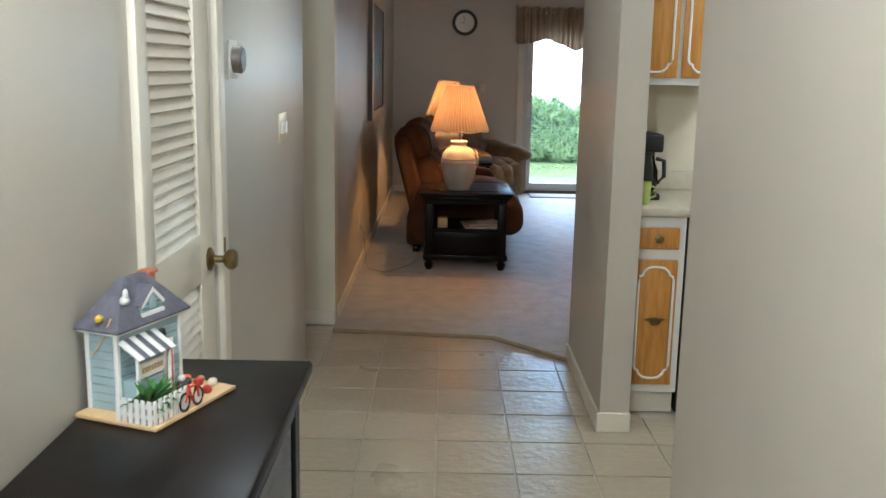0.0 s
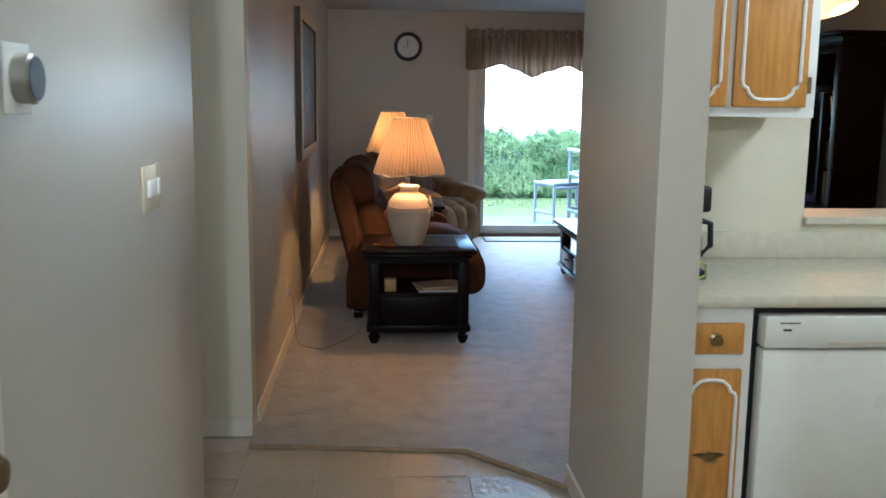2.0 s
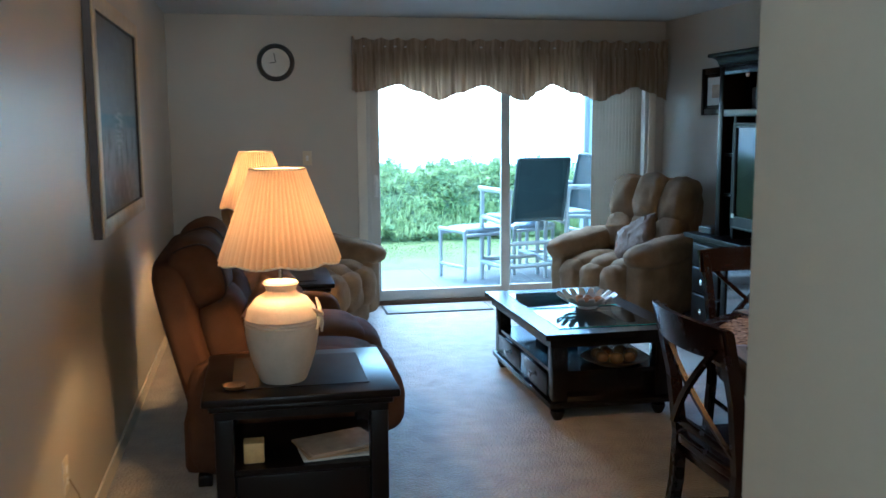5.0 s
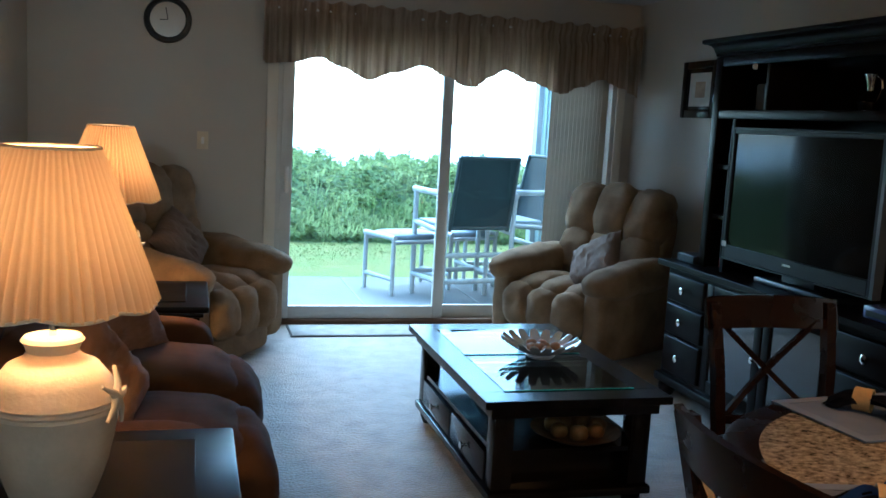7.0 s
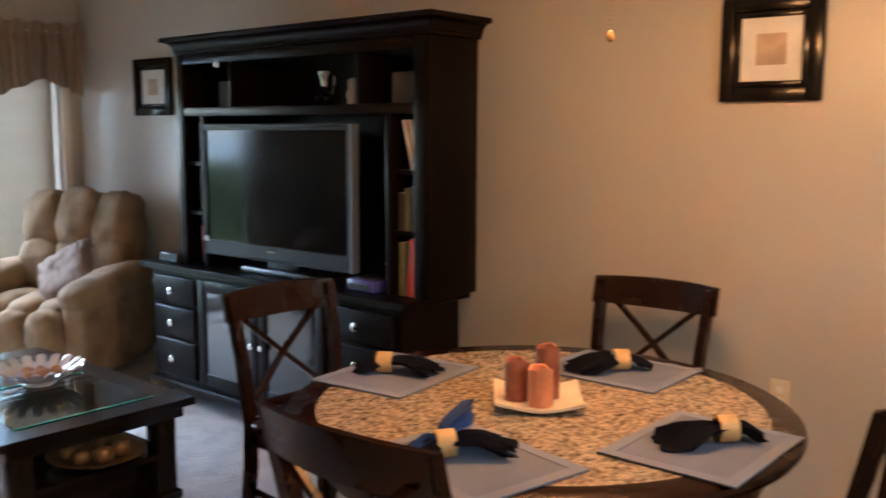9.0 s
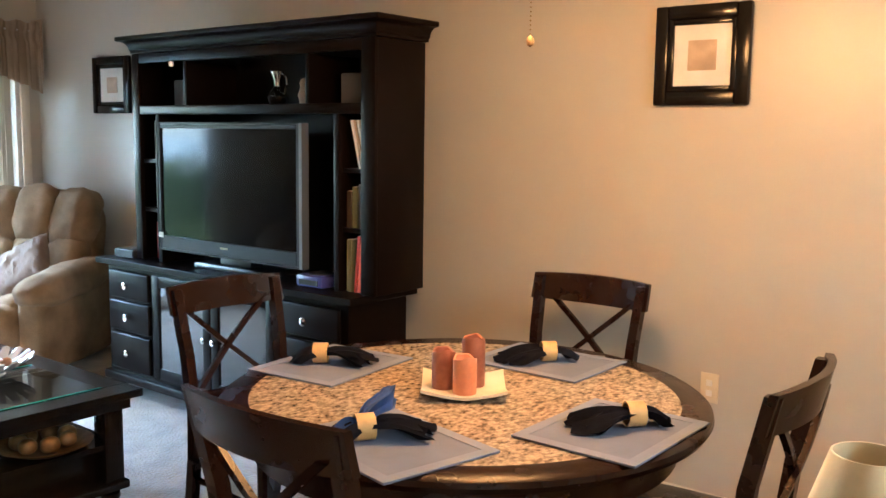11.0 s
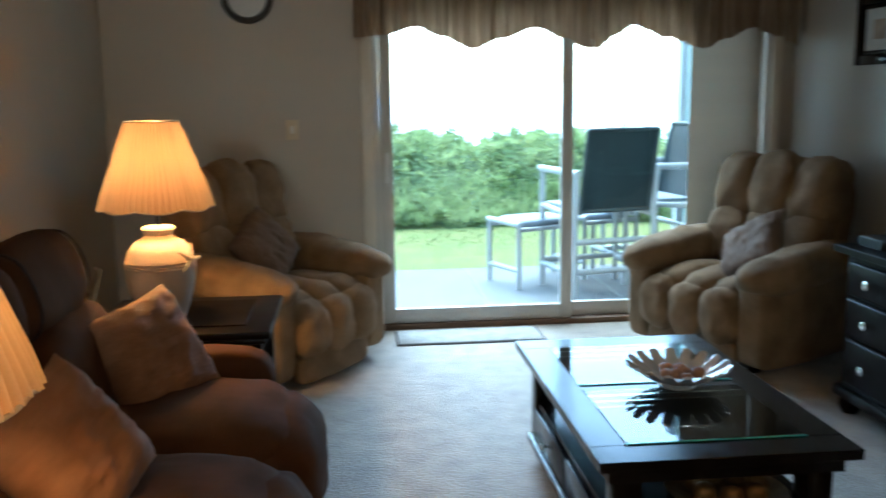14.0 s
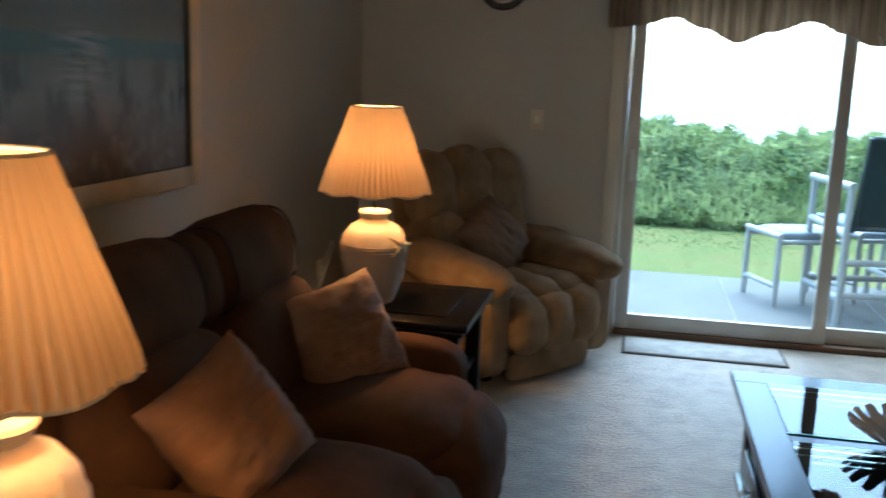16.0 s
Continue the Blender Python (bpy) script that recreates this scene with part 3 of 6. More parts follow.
structure("water", bm_prism([(-3000, 24), (3000, 24), (3000, 3000), (-3000, 3000)], -0.6, -0.05), M_WATER, "pale hazy sea under white sky", "sea")
wall("wall_patio_side", [(3.72, YF + 0.15, -0.05, 3.84, 13.5, 2.6)], M_SIDING, "grey-green boarded patio partition")
structure("trim", bm_box(3.67, 13.5, -0.05, 3.86, 13.62, 2.6, 0.006), M_PVC, "white corner post of the patio partition", "post")
bm = bmesh.new()
for i in range(9):
    y = YF + 0.3 + i * 0.22
    bm_box(3.706, y, -0.04, 3.72, y + 0.05, 2.6, bm=bm)
structure("trim", bm, M_SIDING, "grey-green battens on the patio partition", "batten")


# the bank of dune shrubs behind the lawn
def bank(x, y):
    s = min(max((y - 16.65) / 1.9, 0), 1) ** 0.8
    s = s * s * (3 - 2 * s)
    top = 0.82 - 0.035 * (y - 17.9) + 0.16 * noise.noise(Vector((x * 0.45, y * 0.4, 3.0))) + 0.13 * noise.noise(Vector((x * 1.3, y * 1.1, 7.0))) + 0.17 * noise.noise(Vector((x * 3.1, y * 2.6, 1.0)))
    if x < 0.6:
        top += 0.16 * min(1, (0.6 - x) / 1.2) * max(0, 1 - abs(y - 17.85) / 1.4)
    return -0.12 + s * top


bm = bmesh.new()
vs = {}
for i in range(121):
    for j in range(41):
        x, y = -9 + 22 * i / 120, 16.6 + 3.6 * j / 40
        vs[i, j] = bm.verts.new((x, y, bank(x, y) - 0.05))
for i in range(120):
    for j in range(40):
        bm.faces.new((vs[i, j], vs[i + 1, j], vs[i + 1, j + 1], vs[i, j + 1]))
under = part("undergrowth", bm, M_SOIL)
tagged(under, "dark green undergrowth on the dune bank", "undergrowth", kind="stuff")
rng = random.Random(5)
verts, faces = [], []
for _ in range(120000):
    y = 16.6 + 4.0 * rng.random() ** 1.4
    x = -7 + 17 * rng.random()
    clump = noise.noise(Vector((x * 2.2, y * 2.2, 5.0)))
    z = bank(x, y) + rng.uniform(-0.05, 0.08) + 0.24 * max(0, noise.noise(Vector((x * 4.5, y * 4.5, 2.0)))) + 0.10 * max(0, clump)
    s = rng.uniform(0.019, 0.054) * (1.0 + 0.6 * clump)
    yaw, tilt = rng.uniform(0, 6.28), rng.uniform(-1.0, 1.0)
    a = Vector((math.cos(yaw), math.sin(yaw), 0.5 * tilt)) * s
    b = Vector((-math.sin(yaw) * 0.5, math.cos(yaw) * 0.5, 0.6 + 0.4 * math.sin(tilt))) * s * 0.6
    c = Vector((x, y, z))
    k = len(verts)
    if rng.random() < (0.16 if y < 17.3 else 0.03) + 0.12 * max(0, -clump):
        # an arching blade of dune grass in two joints
        h, lean, w = rng.uniform(0.10, 0.26), Vector((rng.uniform(-0.8, 0.8), rng.uniform(-0.9, 0.2), 0)), Vector((0.008, 0, 0))
        p1, p2 = c + Vector((0, 0, h * 0.6)) + lean * h * 0.3, c + Vector((0, 0, h * 0.75)) + lean * h * 0.9
        verts += [c - w, c + w, p1 + w * 0.8, p1 - w * 0.8, p2]
        faces += [(k, k + 1, k + 2, k + 3), (k + 3, k + 2, k + 4)]
        continue
    verts += [c - a, c - 0.2 * a + b, c + a, c + 0.2 * a - b]
    faces.append((k, k + 3, k + 2, k + 1))
me = bpy.data.meshes.new("dune_shrubs")
me.from_pydata([tuple(v) for v in verts], [], faces)
me.materials.append(M_LEAF)
tagged(new("dune_shrubs", me), "dense green leafy dune shrubs behind the lawn", "shrubs", kind="stuff")
verts, faces = [], []
for _ in range(16000):
    x, y = rng.uniform(-4, 7), rng.uniform(13.57, 17.0)
    h, w, a = rng.uniform(0.004, 0.014), 0.006, rng.uniform(0, 3.14)
    k = len(verts)
    verts += [(x - w * math.cos(a), y - w * math.sin(a), -0.13), (x + w * math.cos(a), y + w * math.sin(a), -0.13), (x + rng.uniform(-0.02, 0.02), y + rng.uniform(-0.02, 0.02), -0.12 + h)]
    faces.append((k, k + 1, k + 2))
me = bpy.data.meshes.new("grass")
me.from_pydata(verts, [], faces)
me.materials.append(mat("grass_blade", (0.24, 0.28, 0.09), 0.7, vary=0.2, bump=0.0, island=True, spec=0.2))
tagged(new("grass", me), "short green grass blades on the lawn", "grass", kind="stuff")


# patio chairs of plastic pipe
def pipe(pts, parent, name="pipe", r=0.022):
    return part(name, bm_tube(pts, r, 10), M_PVC, parent)


def patio_chair(m):
    t = thing("patio_chair", m, "tall white pipe patio chair with dark green sling", "patio chair", "patio chairs")
    for sx in (-0.32, 0.32):
        pipe([(sx, 0.30, 0), (sx, 0.30, 0.92)], t, "front_leg")
        pipe([(sx, -0.28, 0), (sx, -0.28, 0.62), (sx, -0.30, 0.94)], t, "back_leg")
        pipe([(sx, -0.32, 0.92), (sx, 0.34, 0.92)], t, "armrest", 0.026)
        pipe([(sx, -0.28, 0.18), (sx, 0.30, 0.18)], t, "rail")
        pipe([(sx, -0.28, 0.60), (sx, 0.30, 0.64)], t, "rail")
    for y, z in ((0.30, 0.20), (-0.28, 0.20), (0.30, 0.62), (-0.28, 0.42)):
        pipe([(-0.32, y, z), (0.32, y, z)], t, "crossbar")
    part("seat", bm_box(-0.29, -0.26, 0.63, 0.29, 0.31, 0.665, 0.012), M_CUSHGREY, t, "grey seat cushion")
    sling = bmesh.new()
    rows = []
    for q in range(15):
        u = q / 14
        y, z = -0.27 - 0.12 * u - 0.10 * max(0, u - 0.86), 0.64 + 0.60 * u - 0.06 * max(0, u - 0.86)
        rows.append([sling.verts.new((x, y + 0.03 * (1 - (x / 0.26) ** 2) * -0.6 * math.sin(math.pi * u), z)) for x in (-0.26, -0.17, -0.06, 0.06, 0.17, 0.26)])
    for ra, rb in zip(rows, rows[1:]):
        for q in range(5):
            sling.faces.new((ra[q], ra[q + 1], rb[q + 1], rb[q]))
    bmesh.ops.solidify(sling, geom=sling.faces[:], thickness=0.006)
    back = part("backrest", sling, M_SLING, t, "dark green mesh sling backrest")
    # Back pipes take the darkened colour in place of shade on them.
    for sx in (-0.275, 0.275):
        part("back_pipe", bm_tube([(sx, -0.265, 0.62), (sx, -0.33, 0.93), (sx, -0.392, 1.235)], 0.018, 10), M_SLINGPIPE, back, "side pipe, dark green for its shade")
    for y, z in ((-0.27, 0.645), (-0.403, 1.232)):
        part("back_pipe", bm_tube([(-0.275, y, z), (0.275, y, z)], 0.017, 10), M_SLINGPIPE, back, "cross pipe, dark green for its shade")
    return t


def patio_stool(m):
    t = thing("patio_footstool", m, "white pipe footstool with grey cushion", "footstool", "patio footstools")
    for sx in (-0.26, 0.26):
        for sy in (-0.22, 0.22):
            pipe([(sx, sy, 0), (sx, sy, 0.50)], t, "leg", 0.02)
        pipe([(sx, -0.24, 0.50), (sx, 0.24, 0.50)], t, "rail", 0.022)
        pipe([(sx, -0.22, 0.14), (sx, 0.22, 0.14)], t, "rail", 0.018)
    for sy in (-0.22, 0.22):
        pipe([(-0.26, sy, 0.46), (0.26, sy, 0.46)], t, "crossbar", 0.018)
    part("cushion", bm_cushion(0.50, 0.42, 0.07, 4, 6, 0.1), M_CUSHGREY, t, "grey cushion", at=T((0, 0, 0.497)))
    return t


patio_chair(T((2.70, 12.55, -0.05)) @ RZ(12))
patio_stool(T((2.27, 12.93, -0.05)) @ RZ(22))
patio_chair(T((3.22, 13.05, -0.05)) @ RZ(98))
patio_stool(T((2.86, 13.22, -0.05)) @ RZ(22))


# ---- living room ----
def wood_foot(parent, x, y, h=0.07, r=0.035, material=M_BLACKWOOD):
    part("foot", bm_lathe([(0.0, 0.0), (r * 0.55, 0.0), (r * 0.75, h * 0.2), (r, h * 0.55), (r * 0.95, h * 0.75), (r * 0.6, h * 0.82), (r * 0.9, h)], 20), material, parent, at=T((x, y, 0)))


def end_table(m, label):
    t = thing("end_table", m, label, "end table", "end tables beside the loveseat")
    w, d, h = 0.60, 0.56, 0.580
    top = part("tabletop", bm_box(-w / 2 - 0.04, -d / 2 - 0.04, h - 0.03, w / 2 + 0.04, d / 2 + 0.04, h, 0.008), M_ENDWOOD, t)
    part("inset_glass", bm_box(-w / 2 + 0.06, -d / 2 + 0.06, h + 0.001, w / 2 - 0.06, d / 2 - 0.06, h + 0.005, 0.001, 1), M_ENDWOOD, top, "dark bevelled inset panel")
    part("moulding", bm_box(-w / 2 - 0.018, -d / 2 - 0.018, h - 0.055, w / 2 + 0.018, d / 2 + 0.018, h - 0.031, 0.008), M_ENDWOOD, t)
    part("apron", bm_box(-w / 2, -d / 2, h - 0.085, w / 2, d / 2, h - 0.056), M_ENDWOOD, t)
    for sx in (-1, 1):
        for sy in (-1, 1):
            x, y = sx * (w / 2 - 0.032), sy * (d / 2 - 0.032)
            part("post", bm_box(x - 0.032, y - 0.032, 0.07, x + 0.032, y + 0.032, h - 0.086, 0.006), M_ENDWOOD, t)
            wood_foot(t, x, y, material=M_ENDWOOD)
    part("shelf", bm_box(-w / 2 + 0.02, -d / 2 + 0.02, 0.285, w / 2 - 0.02, d / 2 - 0.02, 0.305), M_ENDWOOD, t)
    part("front_panel", bm_box(-w / 2 + 0.066, -d / 2 + 0.012, 0.12, w / 2 - 0.066, -d / 2 + 0.03, 0.284, 0.004), M_ENDWOOD, t)
    part("back_panel", bm_box(-w / 2 + 0.066, d / 2 - 0.03, 0.12, w / 2 - 0.066, d / 2 - 0.012, 0.284, 0.004), M_ENDWOOD, t)
    part("bottom_rail", bm_box(-w / 2 - 0.012, -d / 2 - 0.012, 0.075, w / 2 + 0.012, d / 2 + 0.012, 0.118, 0.01), M_ENDWOOD, t)
    return t


ET1, ET2 = (0.23, 7.19), (0.19, 9.42)
end_table(T((*ET1, 0.012)), "black lacquered end table with open shelf beside loveseat")
end_table(T((*ET2, 0.012)), "black lacquered end table with glass inset between loveseat and recliner")
ZT = 0.597


def table_lamp(m, label):
    t = thing("table_lamp", m, label, "table lamp", "table lamps")
    jug = part("lamp_base", bm_lathe([(0.0, 0), (0.080, 0.0), (0.086, 0.01), (0.101, 0.05), (0.114, 0.09), (0.124, 0.135), (0.130, 0.17), (0.1315, 0.20), (0.1335, 0.205), (0.1298, 0.211), (0.1335, 0.217), (0.1290, 0.223), (0.1322, 0.229), (0.1265, 0.236), (0.120, 0.265), (0.092, 0.30), (0.062, 0.315), (0.052, 0.328), (0.058, 0.345), (0.064, 0.352), (0.058, 0.360), (0.0, 0.361)], 44), M_CERAMIC, t, "rough white ceramic jug base")
    star = bmesh.new()
    for k in range(5):
        a = 2 * math.pi * k / 5 + 0.35
        bm_tube([(0, 0, 0.006), (0.03 * math.cos(a), 0.03 * math.sin(a), 0.008), (0.066 * math.cos(a), 0.066 * math.sin(a), 0.0)], 0.0115, 8, 0.004, bm=star)
    part("starfish", star, M_CERAMIC, jug, "white ceramic starfish ornament", at=T((0.103, -0.082, 0.235)) @ RZ(-38) @ RY(83))
    part("neck", bm_lathe([(0.0, 0.361), (0.008, 0.361), (0.008, 0.44), (0.0, 0.44)], 12), M_CHROME, t)
    prof = []
    for i in range(9):
        u = i / 8
        prof.append((0.208 - 0.113 * u, 0.440 + 0.318 * u + 0.004 * math.sin(u * 3)))
    sh = bm_shell(prof, 336, lambda k: (0.034 + 0.010 * (8 - k) / 8, 56))
    for v in sh.verts:
        a = math.atan2(v.co.y, v.co.x)
        k = 1 + 0.009 * math.sin(13 * a) + 0.007 * math.sin(23 * a + 1.0) + 0.005 * math.sin(37 * a + 2.0)
        v.co.x, v.co.y = v.co.x * k, v.co.y * k
        if v.co.z < 0.455:
            v.co.z -= 0.012 * abs(math.cos(4 * math.atan2(v.co.y, v.co.x)))
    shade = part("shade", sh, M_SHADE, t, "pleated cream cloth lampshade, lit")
    for r, z in ((0.208, 0.436), (0.095, 0.758)):
        if r > 0.2:
            pts = [(r * 1.004 * math.cos(a), r * 1.004 * math.sin(a), 0.440 - 0.012 * abs(math.cos(4 * a))) for a in (2 * math.pi * i / 96 for i in range(97))]
        else:
            pts = [(r * math.cos(a), r * math.sin(a), z) for a in (2 * math.pi * i / 48 for i in range(49))]
        part("shade_trim", bm_tube(pts, 0.004, 6), M_SHADETRIM, shade)
    part("bulb", bm_lathe([(0.0, 0.44), (0.010, 0.442), (0.014, 0.49), (0.016, 0.505), (0.028, 0.525), (0.028, 0.537), (0.018, 0.553), (0.0, 0.558)], 16), M_BULB, t, "glowing warm bulb")
    return t


def lamp_light(name, place, watts, color, radius=0.05):
    d = bpy.data.lights.new(name, "POINT")
    d.energy, d.color, d.shadow_soft_size = watts, color, radius
    new(name, d).location = place


L1, L2 = (0.172, 7.07), (0.098, 9.36)
LAMP1 = table_lamp(T((*L1, ZT)) @ RZ(22), "white ceramic jug lamp with lit pleated shade and starfish")
LAMP2 = table_lamp(T((*L2, ZT)) @ RZ(14), "white ceramic jug lamp with lit pleated shade by recliner")
for p, share in ((L1, 0.95), (L2, 1.45)):
    lamp_light("lamp_bulb_light", (*p, ZT + 0.56), LAMP_W * share, (1.0, 0.46, 0.14), 0.045)

# things on the first end table
solid("wooden_box", bm_box(-0.036, -0.036, 0, 0.036, 0.036, 0.075, 0.006), M_RING, "small tan box candle on the end table shelf", "box", T((0.06, 7.02, 0.318)))
mz = thing("magazines", T((0.36, 7.07, 0.318)) @ RZ(12), "stack of colourful magazines on the end table shelf", "magazines")
for i, mm in enumerate((M_PAPER, M_TANB, M_SEPIA)):
    part("magazine", bm_box(-0.14, -0.10, i * 0.012, 0.14, 0.10, i * 0.012 + 0.01, 0.002, 1), mm, mz, at=RZ(i * 7 - 6))
solid("glass_coaster", bm_lathe([(0, 0), (0.035, 0), (0.04, 0.012), (0.034, 0.012), (0.0, 0.006)], 20), M_GOLD, "small shiny brass dish on the end table", "dish", T((0.0, 6.99, ZT + 0.001)))


# loveseat
def loveseat(m):
    t = thing("loveseat", m, "dark brown microfibre reclining loveseat against the wall", "loveseat")
    W, D = 1.56, 0.92   # along y, along x
    part("base", bm_box(-D / 2 + 0.08, -W / 2 + 0.06, 0.05, D / 2 - 0.12, W / 2 - 0.06, 0.30, 0.03), M_SOFA, t)
    for sx in (-0.3, 0.25):
        for sy in (-0.7, 0.7):
            part("foot", bm_box(sx - 0.03, sy - 0.03, 0, sx + 0.03, sy + 0.03, 0.05, 0.006), M_BLACKWOOD, t)
    for k, sy in enumerate((-1, 1)):
        part("armrest", bm_cushion(0.76, 0.17, 0.50, 6, 9, 0.03, 0.006, k), M_SOFA, t, at=T((0.02, sy * (W / 2 - 0.085), 0.30)))
        c = sy * (W / 4 - 0.045)
        part("seat_cushion", bm_cushion(0.72, 0.65, 0.22, 4, 10, 0.22, 0.014, 2 + k), M_SOFA, t, at=T((0.13, c, 0.365)))
        part("front_roll", bm_cushion(0.27, 0.65, 0.34, 2.7, 12, 0.05, 0.016, 4 + k), M_SOFA, t, at=T((0.45, c, 0.27)) @ RY(-8))
        part("back_cushion", bm_cushion(0.24, 0.66, 0.36, 3, 10, 0.08, 0.012, 6 + k), M_SOFA, t, at=T((-0.21, c, 0.60)) @ RY(-14))
        part("headrest", bm_cushion(0.25, 0.68, 0.30, 2.8, 10, 0.06, 0.012, 8 + k), M_SOFA, t, at=T((-0.31, c, 0.865)) @ RY(-16))
        for y in (c - 0.245, c + 0.245):
            pts = []
            for q in range(19):
                a = radians(-80 + 200 * q / 18)
                ca, sa = math.cos(a), math.sin(a)
                n = (abs(ca) ** 2.8 + abs(sa) ** 2.8) ** (1 / 2.8)
                pts.append((0.110 * ca / n, y - c, 0.136 * sa / n))
            part("seam", bm_tube(pts, 0.0045, 6), M_SOFASEAM, t, "dark stitched seam", at=T((-0.31, c, 0.865)) @ RY(-16))
        part("seam", bm_tube([(-0.20, y, 0.484 - 0.05 * (2 * abs(y) / 0.6) ** 4) for y in (-0.30, -0.24, -0.16, -0.08, 0, 0.08, 0.16, 0.24, 0.30)], 0.004, 6), M_SOFASEAM, t, "dark stitched seam", at=T((0.50, c, 0.0)))
    part("headrest_seam", bm_cushion(0.22, 0.16, 0.27, 3, 8, 0.05, 0.006, 11), M_SOFA, t, at=T((-0.325, 0, 0.855)) @ RY(-16))
    part("back_shell", bm_cushion(0.16, W - 0.10, 0.80, 7, 9, 0.02, 0.004, 12), M_SOFA, t, at=T((-0.34, 0, 0.55)) @ RY(-14))
    return t


SOFA = (0.15, 8.31)
loveseat(T((*SOFA, 0.012)))


def throw_pillow(m, material, label, size=(0.41, 0.41, 0.16), seed=1):
    return solid("throw_pillow", bm_pillow(*size, seed), material, label, "pillow", m, "throw pillows")


def facing(n, spin):
    return Vector(n).to_track_quat("Z", "Y").to_matrix().to_4x4() @ RZ(spin)


throw_pillow(T((0.17, 7.89, 0.625)) @ facing((0.78, -0.42, 0.48), 24), M_PILLOW, "rust linen throw pillow leaning on the loveseat", (0.35, 0.37, 0.17), 1)
throw_pillow(T((0.17, 8.78, 0.60)) @ facing((0.72, -0.52, 0.46), 10), M_PILLOW, "rust linen throw pillow against the loveseat armrest", seed=4)


# recliners
def recliner(m, label, group="recliners"):
    t = thing("recliner", m, label, "recliner", group)   # faces +x
    part("base", bm_box(-0.36, -0.36, 0.04, 0.28, 0.36, 0.30, 0.03), M_RECL, t)
    for sx, sy in ((-0.3, -0.3), (-0.3, 0.3), (0.22, -0.3), (0.22, 0.3)):
        part("foot", bm_box(sx - 0.025, sy - 0.025, 0, sx + 0.025, sy + 0.025, 0.045, 0.005), M_BLACKWOOD, t)
    for k, sy in enumerate((-1, 1)):
        part("side_panel", bm_cushion(0.78, 0.17, 0.50, 7, 9, 0.02, 0.005, k), M_RECL, t, at=T((0.0, sy * 0.385, 0.30)))
        part("armrest", bm_cushion(0.84, 0.25, 0.19, 2.7, 12, 0.12, 0.021, 3 + k), M_RECL, t, at=T((0.04, sy * 0.40, 0.545)) @ RY(5))
    for k, sy in enumerate((-1, 0, 1)):
        part("seat_channel", bm_cushion(0.58, 0.225, 0.23, 3, 10, 0.14, 0.018, 5 + k), M_RECL, t, at=T((0.12, sy * 0.205, 0.37)))
        part("footrest_channel", bm_cushion(0.17, 0.225, 0.28, 2.8, 10, 0.08, 0.018, 8 + k), M_RECL, t, at=T((0.38, sy * 0.205, 0.30)))
        part("back_channel", bm_cushion(0.24, 0.275, 0.34, 3.2, 11, 0.06, 0.021, 11 + k), M_RECL, t, at=T((-0.235, sy * 0.235, 0.61)) @ RY(-12) @ RX(-3 * sy))
        part("head_channel", bm_cushion(0.26, 0.285, 0.40, 3.0, 11, 0.05, 0.021, 14 + k), M_RECL, t, at=T((-0.305 - 0.012 * abs(sy), sy * 0.250, 0.895 - 0.022 * abs(sy))) @ RY(-14) @ RX(-5 * sy))
    part("back_shell", bm_cushion(0.19, 0.78, 0.80, 4, 10, 0.02, 0.006, 17), M_RECL, t, at=T((-0.355, 0, 0.66)) @ RY(-13))
    part("kick_panel", bm_cushion(0.06, 0.60, 0.16, 5, 8, 0.02, 0.008, 18), M_RECL, t, at=T((0.36, 0, 0.10)))
    return t


RA, RB = (2.94, 10.52), (0.43, 10.60)
recliner(T((*RA, 0.012)) @ RZ(207), "tan tufted chenille recliner in the corner by patio door")
recliner(T((*RB, 0.012)) @ RZ(-36), "tan tufted chenille recliner beside end table")
throw_pillow(T((2.95, 10.40, 0.605)) @ RZ(192) @ RY(52) @ RZ(38), M_PILLOW2, "mauve beige throw pillow on the recliner", (0.42, 0.38, 0.14), 7)
throw_pillow(T((0.38, 10.66, 0.65)) @ RZ(-36) @ RY(62) @ RZ(35), M_PILLOW2, "mauve beige throw pillow on the recliner seat", (0.38, 0.38, 0.14), 9)


